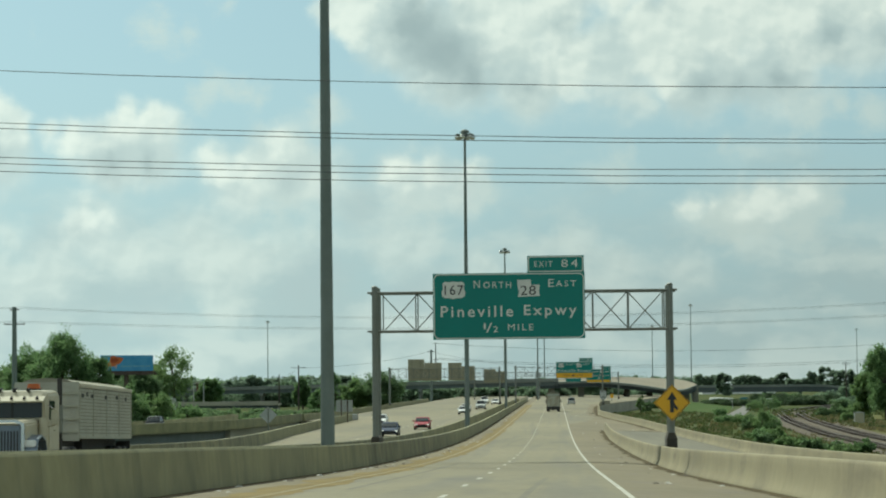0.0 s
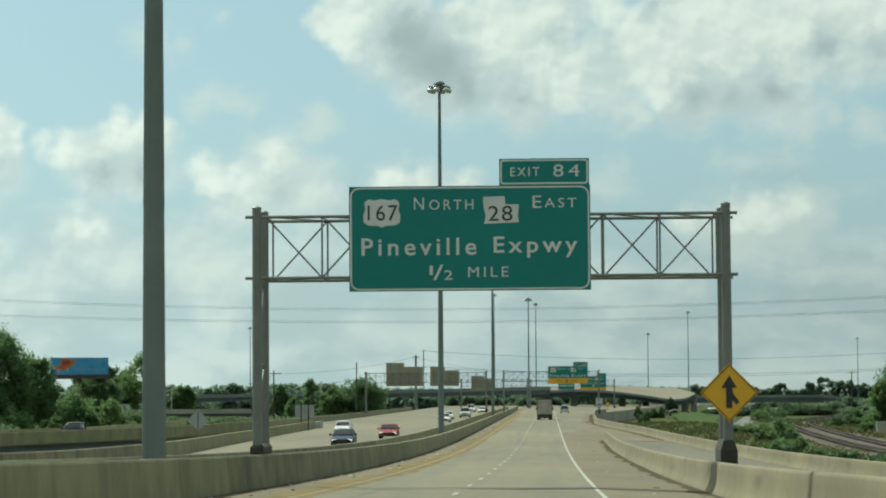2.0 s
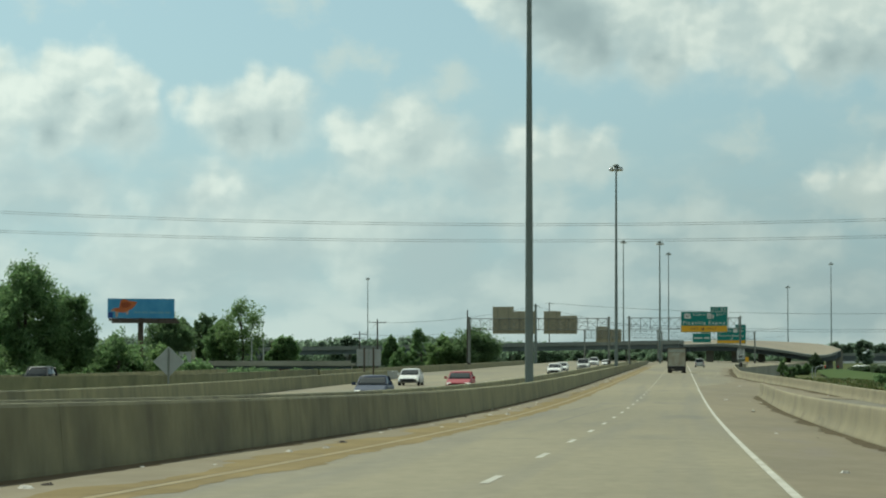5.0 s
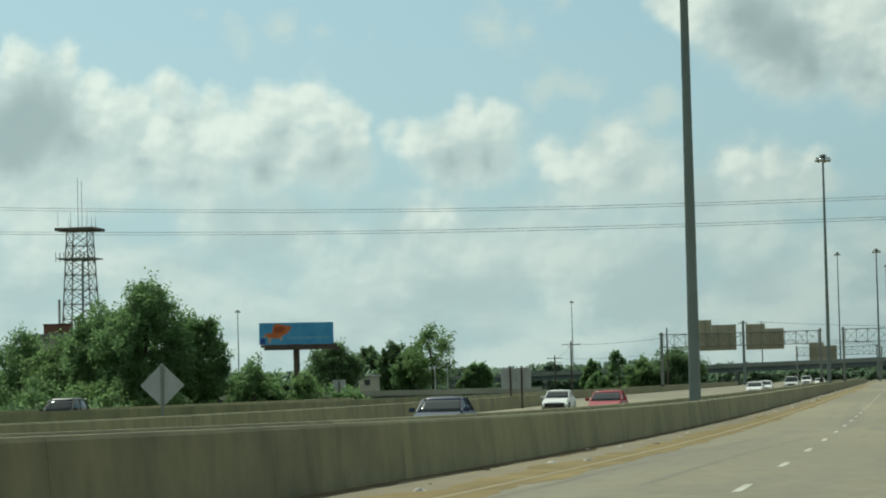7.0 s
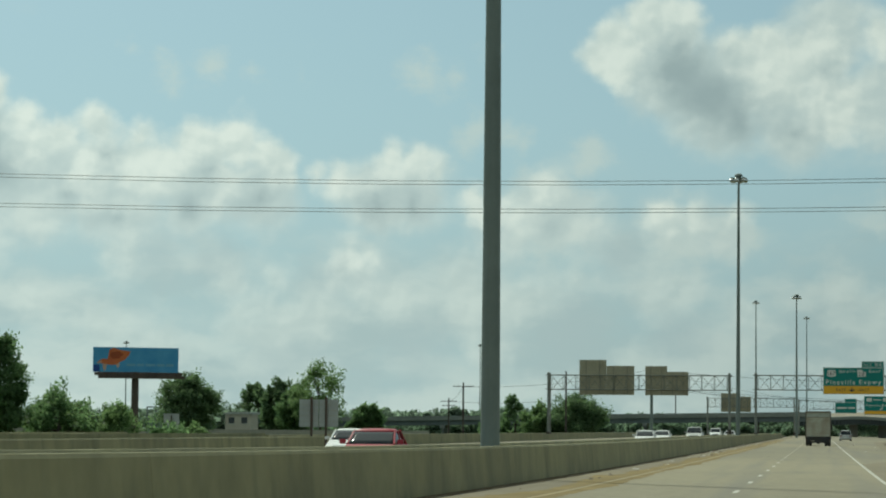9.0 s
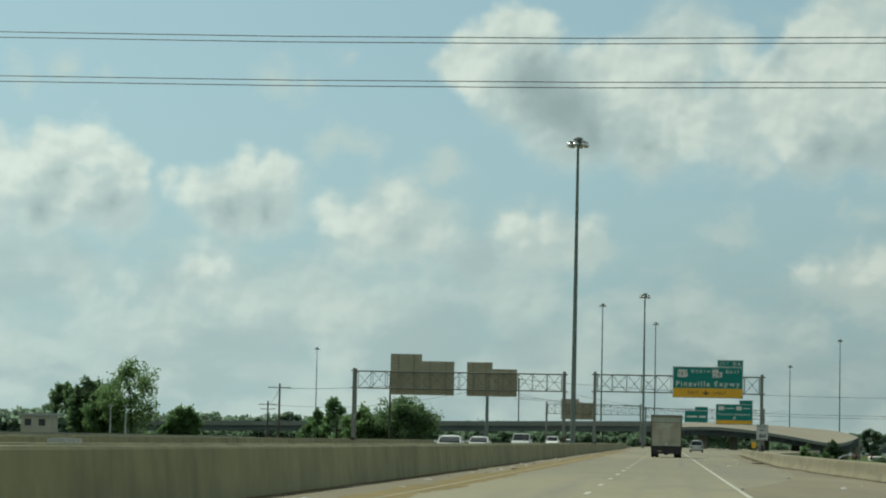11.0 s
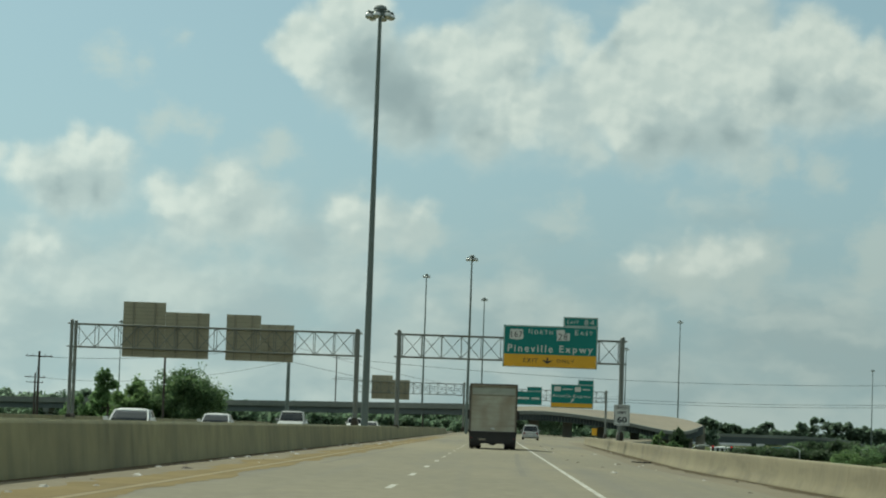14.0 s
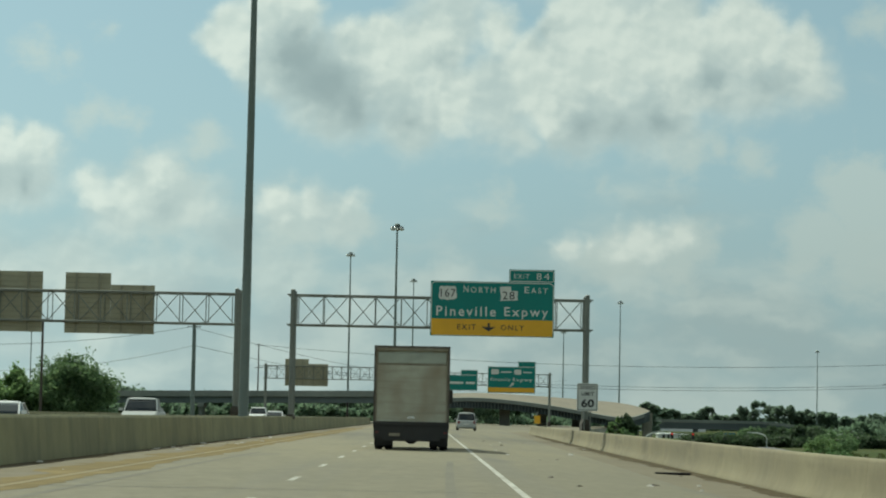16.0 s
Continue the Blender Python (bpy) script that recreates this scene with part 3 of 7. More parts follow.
ramp = tagged(new("ramp", None), "concrete entry ramp that joins the highway", "road", kind="structure")
bm = bmesh.new()
strip(bm, X_GORE, lambda y: X_OUTER(y) + 0.3, -300, 292, zs, lift=0.0, cols=3)
part("pavement", bm, M_RAMP, ramp)
bm = bmesh.new()
bank(bm, lambda y: X_GORE(y) + 0.01, lambda y: X_OUTER(y) + 0.3, -300, 292)
part("retaining_wall", bm, M_OLDCON, ramp)

opposite = tagged(new("opposite_road", None), "pale concrete carriageway for oncoming traffic", "road", kind="structure")
bm = bmesh.new()
strip(bm, lambda y: X_OPP(y) if y < 382 else X_OPPOUT(y), lambda y: -11.2, -300, 1150, flat, cols=2)
part("pavement", bm, M_ROAD, opposite)
bm = bmesh.new()
bank(bm, lambda y: (X_OPP(y) if y < 382 else X_OPPOUT(y)) - 0.3, lambda y: -10.9, -300, 1150)
part("retaining_wall", bm, M_OLDCON, opposite)
bm = bmesh.new()
strip(bm, lambda y: -10.95, lambda y: -8.72, -300, 1150, lambda x, y: zr(y) - 0.4)
part("median_floor", bm, M_OLDCON, opposite)

# lane lines
bm = bmesh.new()
strip(bm, lambda y: 1.35, lambda y: 1.46, -60, 700, zs, lift=0.006)
part("edge_line", bm, M_WHITE, road, "solid white edge line")
bm = bmesh.new()
strip(bm, lambda y: -6.16, lambda y: -6.02, -60, 900, flat, lift=0.006)
part("edge_line", bm, M_YELLOW, road, "faded yellow edge line")
for k in range(52):
    y = 3.0 + 12.19 * k
    bm = bmesh.new()
    strip(bm, lambda y: -2.33, lambda y: -2.21, y - 1.5, y + 1.5, flat, lift=0.006, step=3)
    part("lane_dash", bm, M_WHITE, road)
for x in (-14.9, -18.5):
    for k in range(24):
        y = 205.0 + 12.19 * k
        if x > X_OPP(y) + 1 or y > 382:
            bm = bmesh.new()
            strip(bm, lambda y: x - 0.06, lambda y: x + 0.06, y - 1.5, y + 1.5, flat, lift=0.006, step=3)
            part("lane_dash", bm, M_WHITE, opposite)
bm = bmesh.new()
strip(bm, lambda y: -11.95, lambda y: -11.83, 60, 900, flat, lift=0.006)
part("edge_line", bm, M_YELLOW, opposite)
# expansion joints across the carriageway
for y in (58.0, 113.5, 176.0, 238.0, 300.0, 361.5, 423.0, 484.0, 545.0):
    bm = bmesh.new()
    strip(bm, lambda y: -8.2, lambda y: 4.3, y, y + 0.09, zs, lift=0.004, step=1, cols=4)
    part("joint", bm, M_BLACK, road, "dark expansion joint")

for xa, xb, ya, yb in ((-5.4, -4.3, 196, 240), (-3.9, -2.9, 200, 238), (-4.9, -4.6, 60, 118), (-0.9, -0.4, 20, 75), (-5.2, -4.9, 405, 460), (0.2, 0.5, 395, 450)):
    bm = bmesh.new()
    at = lambda y, o: xa + (xb - xa) * ((y - ya) / (yb - ya)) ** 2 + o
    strip(bm, lambda y: at(y, 0.0), lambda y: at(y, 0.16), ya, yb, flat, lift=0.003, step=3)
    part("skid_mark", bm, surf("tyre_mark", (0.115, 0.1, 0.07), (0.15, 0.135, 0.09), 0.9, 0.3, 3.0), road, "faint dark tyre mark")


def dirt_line(xs, y0, y1, side, seed, wide, colour=(0.10, 0.078, 0.042), label="dark sandy dirt along the foot of a barrier"):
    """Grit gathered along the foot of a wall, with a ragged edge."""
    r = np.random.default_rng(seed)
    ys = np.arange(y0, y1, 0.7)
    w = np.convolve(r.uniform(0.0, 1.0, len(ys) + 6) ** 2, np.ones(7) / 7, "valid") * wide * 1.6 + r.uniform(0, 0.25, len(ys)) * wide
    bm = bmesh.new()
    rows = []
    for y, u in zip(ys, w):
        x = xs(y)
        rows.append([bm.verts.new((x, y, zs(x, y) + 0.005)), bm.verts.new((x + side * u * 0.5, y, zs(x + side * u * 0.5, y) + 0.005)), bm.verts.new((x + side * u, y, zs(x + side * u, y) + 0.004))])
    for a, b in zip(rows, rows[1:]):
        for i in (0, 1):
            bm.faces.new((a[i], a[i + 1], b[i + 1], b[i]))
    tagged(part("dirt", bm, surf("roadside_dirt", colour, tuple(c * 0.66 for c in colour), 0.95, 0.3, 4.0, gloss=0.1)), label, "dirt", kind="stuff")


dirt_line(lambda y: -8.3, 20, 620, 1, 21, 0.6)
dirt_line(lambda y: -6.2, 20, 620, -1, 24, 1.1, (0.235, 0.18, 0.082), "pale yellow sand drifted beside the edge line")
dirt_line(lambda y: -6.0, 20, 620, 1, 25, 0.55, (0.235, 0.18, 0.082), "pale yellow sand drifted beside the edge line")
dirt_line(lambda y: X_OUTER(y) - 0.3, 290, 620, -1, 22, 1.1)
dirt_line(lambda y: X_GORE(y) - 0.3, 20, 290, -1, 23, 0.6)

# ---- barriers ----
JERSEY = [(-0.32, 0), (0.32, 0), (0.32, 0.08), (0.17, 0.34), (0.10, 0.92), (0.08, 0.95), (-0.08, 0.95), (-0.10, 0.92), (-0.17, 0.34), (-0.32, 0.08)]


FLARE = [(u * s, v) for s, side in ((1, 1), (-1, -1)) for u, v in ((0.28, 0), (0.275, 0.04), (0.235, 0.12), (0.19, 0.22), (0.155, 0.34), (0.13, 0.5), (0.115, 0.7), (0.105, 0.88), (0.09, 0.93), (0.06, 0.95))[::side]]
SLOPE = [(-0.22, 0), (0.22, 0), (0.22, 0.06), (0.15, 0.9), (0.12, 0.95), (-0.12, 0.95), (-0.15, 0.9), (-0.22, 0.06)]


def barrier(label, line, y0, y1, height, material, seg=9.1, zf=None, group="barriers", shape=JERSEY):
    b = thing("concrete_barrier", label, "barrier", group)
    prof = [(u, v * height / 0.95) for u, v in shape]
    n = int(round((y1 - y0) / seg))
    for i in range(n):
        a = y0 + (y1 - y0) * i / n
        c = y0 + (y1 - y0) * (i + 1) / n - 0.014
        bm = bmesh.new()
        sweep(bm, prof, line, a, c, 5.0, zf)
        caps = [f for f in bm.faces if len(f.verts) > 4]
        bmesh.ops.split_edges(bm, edges=list({e for f in caps for e in f.edges}))
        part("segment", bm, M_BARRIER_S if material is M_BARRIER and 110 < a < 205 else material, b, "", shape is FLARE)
    return b


barrier("weathered concrete median barrier with dark vertical stains", lambda y: -8.5, -40, 760, 0.97, M_BARRIER, shape=SLOPE)
barrier("weathered concrete median barrier facing the oncoming carriageway", lambda y: -11.05, 20, 760, 0.97, M_BARRIER, shape=SLOPE)
barrier("pale concrete barrier between highway and ramp", X_GORE, -40, 292, 0.86, M_BARRIER_R, 12.2, shape=FLARE)
barrier("pale concrete barrier along the outer edge", X_OUTER, 20, 700, 0.82, M_BARRIER_R, 15.2, shape=FLARE)
barrier("grey concrete barrier along the far edge of the oncoming road", X_OPP, 40, 382, 0.95, M_BARRIER, shape=SLOPE)
barrier("grey concrete barrier along the far edge of the oncoming road", X_OPPOUT, 384, 760, 0.95, M_BARRIER, shape=SLOPE)

# slip ramp on girders, left of the oncoming road
via = thing("ramp_viaduct", "grey concrete ramp bridge on painted steel girders", "bridge")
bm = bmesh.new()
sweep(bm, [(-9.5, 0), (0, 0), (0, -0.25), (-9.5, -0.25)], X_RAMP, -150, 384, zf=lambda y: zr(y) + 0.0)
part("deck", bm, M_OLDCON, via)
bm = bmesh.new()
sweep(bm, [(-0.12, -0.1), (0.12, -0.1), (0.12, 1.05), (-0.12, 1.05)], lambda y: X_RAMP(y) + 0.13, -150, 384, zf=zr)
part("parapet", bm, M_BARRIER, via)
bm = bmesh.new()
sweep(bm, [(-0.12, -0.1), (0.12, -0.1), (0.12, 1.05), (-0.12, 1.05)], lambda y: X_RAMP(y) - 9.4, -150, 384, zf=zr)
part("parapet", bm, M_BARRIER, via)
for dx in (-0.7, -4.5, -8.5):
    bm = bmesh.new()
    sweep(bm, [(-0.2, -0.26), (0.2, -0.25), (0.2, -0.3), (0.02, -0.3), (0.02, -1.35), (0.2, -1.35), (0.2, -1.4), (-0.2, -1.4), (-0.2, -1.35), (-0.02, -1.35), (-0.02, -0.3), (-0.2, -0.3)],
          lambda y: X_RAMP(y) + dx, -150, 318.9, zf=zr)
    part("girder", bm, M_GIRDER, via, "blue-grey painted steel girder")
bm = bmesh.new()
loft(bm, [[(X_RAMP(y) - 9.3, y, GROUND - 0.3), (X_RAMP(y) - 0.05, y, GROUND - 0.3), (X_RAMP(y) - 0.05, y, zr(y) - 0.26), (X_RAMP(y) - 9.3, y, zr(y) - 0.26)] for y in (319.0, 340.0, 362.0, 383.5)])
part("abutment", bm, M_OLDCON, via, "grey concrete abutment wall")
for y in (-120, -70, -20, 30, 80, 130, 180, 230, 280):
    boxed("pier", (X_RAMP(y) - 9.0, X_RAMP(y) - 0.3, y - 0.6, y + 0.6, GROUND - 0.2, zr(y) - 1.4), M_OLDCON, via)


# ---- sign bridges ----
def sign_bridge(label, xl, xr, y, base_l, base_r, z_top, h=1.85, depth=2.0, panels=10, post_r=0.15, chord=0.05, drop=0.12):
    """A box truss on two posts at either end. z_top: the upper chords."""
    g = thing("sign_bridge", label, "sign bridge", "sign bridges", at=(xl, y, base_l))
    w, zt, zb = xr - xl, z_top - base_l, z_top - base_l - h
    for x, b, dr, ph in ((0.0, 0.0, 0.12, 0.18), (w, base_r - base_l, drop, 0.6)):
        wide = 1.7 if ph > 0.5 else 1.35
        for d in (0.0, depth):
            p = rod("post", (x, d, b), (x, d, zt + 0.28), post_r, M_STEEL, g, post_r * 0.92, 14)
            rod("cap", (x, d, zt + 0.28), (x, d, zt + 0.33), post_r * 1.08, M_STEEL, p, post_r * 0.5, 12)
        bm = bmesh.new()
        s = post_r * wide
        loft(bm, [[(x + sx * k, depth / 2 + sy * (depth / 2 + k), zz) for sx, sy in ((-1, -1), (1, -1), (1, 1), (-1, 1))] for k, zz in ((s, b - dr), (s, b + ph * 0.5), (s * 0.6, b + ph))])
        part("plinth", bm, M_PLINTH, g, "dark stained concrete plinth")
        for z0, z1 in ((b + 1.0, (zb + b) / 2), ((zb + b) / 2, zb - 0.15)):
            rod("post_brace", (x, 0, z0), (x, depth, z1), 0.035, M_STEEL, g, n=8)
            rod("post_brace", (x, 0, z1), (x, depth, z1), 0.035, M_STEEL, g, n=8)
    for z in (zb, zt):
        for d in (0.0, depth):
            rod("chord", (-0.35, d, z), (w + 0.35, d, z), chord, M_STEEL, g, n=10)
    inset = 0.28
    st = (w - 2 * inset) / panels
    for i in range(panels + 1):
        x = inset + i * st
        for d in (0.0, depth):
            rod("upright", (x, d, zb), (x, d, zt), chord * 0.6, M_STEEL, g, n=6)
        rod("cross_tie", (x, 0, zt), (x, depth, zt), chord * 0.5, M_STEEL, g, n=6)
        rod("cross_tie", (x, 0, zb), (x, depth, zb), chord * 0.5, M_STEEL, g, n=6)
    for i in range(panels):
        a, c = inset + i * st, inset + (i + 1) * st
        lo, hi = (zb, zt) if i % 2 else (zt, zb)
        rod("diagonal", (a, 0, lo), (c, 0, hi), chord * 0.6, M_STEEL, g, n=6)
        rod("diagonal", (a, depth, hi), (c, depth, lo), chord * 0.6, M_STEEL, g, n=6)
        rod("diagonal", (a, 0, zt), (c, depth, zt), chord * 0.45, M_STEEL, g, n=6)
        rod("diagonal", (a, depth, zb), (c, 0, zb), chord * 0.45, M_STEEL, g, n=6)
    return g


sign_bridge("grey tubular steel sign bridge across the highway", -8.66, 5.48, 124.5, -1.50, -1.88, 5.54, panels=8, drop=1.1)
sign_bridge("grey tubular steel sign bridge across the highway", -8.50, 9.75, 545.7, -2.95, -3.35, 4.62, panels=11)
sign_bridge("grey tubular steel sign bridge over the oncoming road", -34.85, -11.78, 543.4, -2.95, -2.95, 4.50, panels=14)
sign_bridge("grey tubular steel sign bridge across the highway", -5.0, 18.9, 790.0, -3.2, -3.6, 4.3, panels=16)
sign_bridge("grey tubular steel sign bridge over the oncoming road", -24.2, -5.8, 770.0, -3.2, -3.2, 4.5, panels=13)


def green_panel(bm_name, x0, x1, z0, z1, y, parent, r=0.25, edge=True, material=None):
    bm = bmesh.new()
    block(bm, x0, x1, y, y + 0.06, z0, z1)
    p = part(bm_name, bm, material or M_GREEN, parent)
    if edge:
        border("white_border", x0 + 0.03, x1 - 0.03, z0 + 0.03, z1 - 0.03, r, 0.05, y - 0.012, M_SIGNW, p)
    return p


US_SHIELD = [(0.0, -0.5), (0.1, -0.44), (0.35, -0.43), (0.47, -0.33), (0.49, -0.1), (0.43, 0.12), (0.46, 0.3), (0.42, 0.41), (0.33, 0.47), (0.2, 0.43), (0.0, 0.48)]
STATE = [(-0.5, 0.48), (0.1, 0.5), (0.12, 0.2), (0.5, 0.2), (0.47, -0.22), (0.5, -0.45), (-0.48, -0.5), (-0.43, -0.22), (-0.5, 0.15)]


def marker(name, outline, x0, x1, z0, z1, y, parent, digits, box):
    bm = bmesh.new()
    plate(bm, [((x0 + x1) / 2 + u * (x1 - x0), (z0 + z1) / 2 + v * (z1 - z0)) for u, v in outline], y)
    m = part(name, bm, M_SIGNW, parent, "white route marker")
    word(digits, *box, y - 0.012, M_SIGNB, m, 0.0, 1.1)
    return m


def route_sign(label, X, Z, y, tab, low, rows, kind):
    """X, Z: the panel's left edge and top; rows give words in steps of s metres from there."""
    s = rows["s"]
    sg = thing("guide_sign", label, "road sign", "green guide signs", at=(0, 0, 0))
    px, pz = (lambda a: X + a * s), (lambda b: Z - b * s)
    w, h = rows["size"]
    main = green_panel("panel", px(0), px(w), pz(h), pz(0), y, sg, 0.27)
    t = green_panel("exit_tab", px(tab[0]), px(tab[1]), pz(tab[3]), pz(tab[2]), y, sg, 0.1)
    full = [(u, v) for u, v in US_SHIELD] + [(-u, v) for u, v in US_SHIELD[-2:0:-1]]
    y1 = y - 0.015
    a = rows["us"]
    marker("us_shield", full, px(a[0]), px(a[1]), pz(a[3]), pz(a[2]), y1, main, "167", (px(a[0] + 0.13 * (a[1] - a[0])), px(a[1] - 0.09 * (a[1] - a[0])), pz(a[3] - 0.24 * (a[3] - a[2])), pz(a[2] + 0.23 * (a[3] - a[2]))))
    a = rows["state"]
    marker("state_marker", STATE, px(a[0]), px(a[1]), pz(a[3]), pz(a[2]), y1, main, "28", (px(a[0] + 0.14 * (a[1] - a[0])), px(a[1] - 0.18 * (a[1] - a[0])), pz(a[3] - 0.1 * (a[3] - a[2])), pz(a[2] + 0.35 * (a[3] - a[2]))))
    for text, x0, x1, b0, b1, on in rows["words"]:
        word(text, px(x0), px(x1), pz(b1), pz(b0), y1, M_SIGNW, t if on else main, 0.012 if len(text) > 4 else 0.0, 1.0 if len(text) < 2 else 1.32)
    if low:
        yp = boxed("exit_only_panel", (px(0.01 * w), px(0.99 * w), y - 0.03, y - 0.004, pz(h * 0.985), pz(low)), M_SIGNY, sg, "yellow exit only panel")
        for text, x0, x1, b0, b1 in rows["black"]:
            word(text, px(x0), px(x1), pz(b1), pz(b0), y - 0.042, M_SIGNB, yp, 0.006, 1.3)
        x0, x1, b0, b1 = rows["arrow"]
        cx, hw = (x0 + x1) / 2, (x1 - x0) / 2
        bm = bmesh.new()
        plate(bm, [(px(cx + u * hw), pz(b0 + v * (b1 - b0))) for u, v in ((-0.16, 0), (0.16, 0), (0.16, 0.5), (1, 0.42), (1, 0.5), (0, 1), (-1, 0.5), (-1, 0.42), (-0.16, 0.5))], y - 0.042)
        part("down_arrow", bm, M_SIGNB, yp)
    for k in (0.18, 0.5, 0.82):
        boxed("bracket", (px(w * k) - 0.05, px(w * k) + 0.05, y + 0.06, y + 0.16, pz(h * 0.97), pz(h * 0.05)), M_ALU, sg)
    return sg


route_sign("large green overhead guide sign with white letters", -5.85, 6.42, 124.36, (660, 1053, -117, 0), 0, dict(
    s=0.00688, size=(1057, 460), us=(60, 228, 52, 180), state=(589, 745, 47, 168), words=(
        ("EXIT", 709, 836, -78, -40, 1), ("84", 896, 1011, -90, -36, 1), ("N", 285, 329, 50, 103, 0), ("ORTH", 352, 546, 60, 104, 0),
        ("E", 805, 843, 46, 100, 0), ("AST", 857, 997, 57, 99, 0), ("Pineville", 54, 558, 227, 304, 0), ("Expwy", 633, 999, 224, 318, 0),
        ("1", 352, 366, 349, 390, 0), ("/", 368, 412, 346, 413, 0), ("2", 416, 453, 370, 411, 0), ("MILE", 521, 697, 356, 400, 0))), 0)
route_sign("green overhead guide sign with a yellow exit only panel", 0.02, 5.64, 545.45, (393, 621, -64, 0), 190, dict(
    s=0.01232, size=(621, 275), us=(38, 133, 22, 98), state=(348, 438, 22, 95), words=(
        ("EXIT", 418, 493, -42, -19, 1), ("84", 530, 595, -48, -14, 1), ("N", 165, 189, 22, 56, 0), ("ORTH", 201, 325, 28, 56, 0),
        ("E", 471, 495, 22, 54, 0), ("AST", 503, 588, 28, 54, 0), ("Pineville", 30, 328, 126, 175, 0), ("Expwy", 371, 591, 126, 186, 0)),
    black=(("EXIT", 136, 230, 216, 243), ("ONLY", 355, 471, 216, 243)), arrow=(261, 326, 208, 250)), 1)

# guide signs on the next bridge, too far off to read
far_sign = thing("guide_sign", "distant green guide sign with a yellow exit strip", "road sign", "green guide signs")
green_panel("panel", 9.2, 16.6, 1.3, 5.4, 789.7, far_sign, 0.25)
green_panel("exit_tab", 13.9, 16.6, 5.4, 6.25, 789.7, far_sign, 0.1)
boxed("yellow_strip", (9.25, 16.45, 789.66, 789.69, 1.45, 2.15), M_SIGNY, far_sign, "yellow strip")
for x0, x1, z0, z1 in ((9.7, 10.9, 4.2, 5.0), (13.3, 14.4, 4.2, 5.0)):
    bm = bmesh.new()
    plate(bm, rounded(x0, x1, z0, z1, 0.2), 789.66)
    part("route_marker", bm, M_SIGNW, far_sign)
for x0, x1, z0, z1 in ((11.2, 12.9, 4.4, 4.75), (14.7, 16.0, 4.4, 4.75)):
    boxed("lettering_bar", (x0, x1, 789.65, 789.69, z0 + 0.08, z1 - 0.08), M_SIGNW, far_sign)
word("Pineville", 9.6, 12.7, 3.15, 3.65, 789.66, M_SIGNW, far_sign, 0.01, 1.25)
word("Expwy", 13.1, 16.1, 3.0, 3.68, 789.66, M_SIGNW, far_sign, 0.01, 1.25)
bm = bmesh.new()
plate(bm, [(12.55, 2.35), (12.7, 2.25), (13.05, 2.62), (13.2, 2.5), (13.25, 2.95), (12.8, 2.9), (12.93, 2.76)], 789.66)
part("slant_arrow", bm, M_SIGNW, far_sign)
far_sign2 = thing("guide_sign", "distant green guide sign", "road sign", "green guide signs")
green_panel("panel", 2.9, 7.6, 1.6, 4.0, 789.7, far_sign2, 0.2)
green_panel("exit_tab", 5.0, 7.6, 4.0, 4.8, 789.7, far_sign2, 0.1)
for x0, x1, z0 in ((3.3, 5.4, 2.6), (5.8, 7.2, 2.6)):
    boxed("lettering_bar", (x0, x1, 789.65, 789.69, z0, z0 + 0.35), M_SIGNW, far_sign2)


def sign_back(label, boxes, y):
    sg = thing("guide_sign", label, "road sign", "backs of guide signs")
    for x0, x1, z0, z1 in boxes:
        p = boxed("panel", (x0, x1, y, y + 0.05, z0, z1), M_BACK, sg)
        n = max(2, int(round((x1 - x0) / 1.7)))
        for i in range(n):
            x = x0 + (x1 - x0) * (i + 0.5) / n
            boxed("stiffener", (x - 0.06, x + 0.06, y - 0.1, y - 0.002, z0 + 0.02, z1 - 0.02), M_SEAM, p)
        for k in range(1, int((z1 - z0) / 0.31)):
            boxed("sheet_joint", (x0 + 0.01, x1 - 0.01, y - 0.03, y - 0.003, z0 + k * 0.31, z0 + k * 0.31 + 0.03), M_SEAM, p)
    return sg


sign_back("tan-grey back of a stepped guide sign on a sign bridge", ((-31.05, -27.57, 2.0, 6.5), (-27.56, -23.98, 2.0, 5.74)), 545.55)
sign_back("tan-grey back of a stepped guide sign on a sign bridge", ((-22.58, -19.77, 1.98, 5.72), (-19.76, -17.05, 1.98, 5.0)), 545.55)
sign_back("tan-grey back of a guide sign on a distant sign bridge", ((-21.4, -17.9, 1.6, 5.6), (-17.89, -15.0, 1.6, 4.9)), 772.2)

# merge sign on the right post
mg = thing("merge_sign", "yellow diamond merge sign with a black arrow", "road sign")
bm = bmesh.new()
mx, mz, mr = 5.50, 0.14, 0.87
plate(bm, [(mx, mz - mr), (mx + mr, mz), (mx, mz + mr), (mx - mr, mz)], 124.12, 0.01)
mp = part("panel", bm, M_SIGNY, mg)
bm = bmesh.new()
for k in range(4):
    a0, a1 = radians(90 * k), radians(90 * k + 90)
    quad = [(mx + r * math.cos(a), 124.11, mz + r * math.sin(a)) for r, a in ((mr * 0.955, a0), (mr * 0.955, a1), (mr * 0.915, a1), (mr * 0.915, a0))]
    bm.faces.new([bm.verts.new(q) for q in quad])
part("black_border", bm, M_SIGNB, mp)
bm = bmesh.new()
plate(bm, [(mx + u, mz + v) for u, v in ((-0.10, -0.46), (0.08, -0.46), (0.08, -0.22), (0.2, -0.36), (0.3, -0.28), (0.11, -0.02), (0.08, 0.14), (0.23, 0.14), (0.0, 0.52), (-0.24, 0.14), (-0.10, 0.14))], 124.105)
part("arrow", bm, M_SIGNB, mp)
boxed("bracket", (mx - 0.25, mx + 0.05, 124.13, 124.38, mz + 0.2, mz + 0.26), M_STEEL, mg)
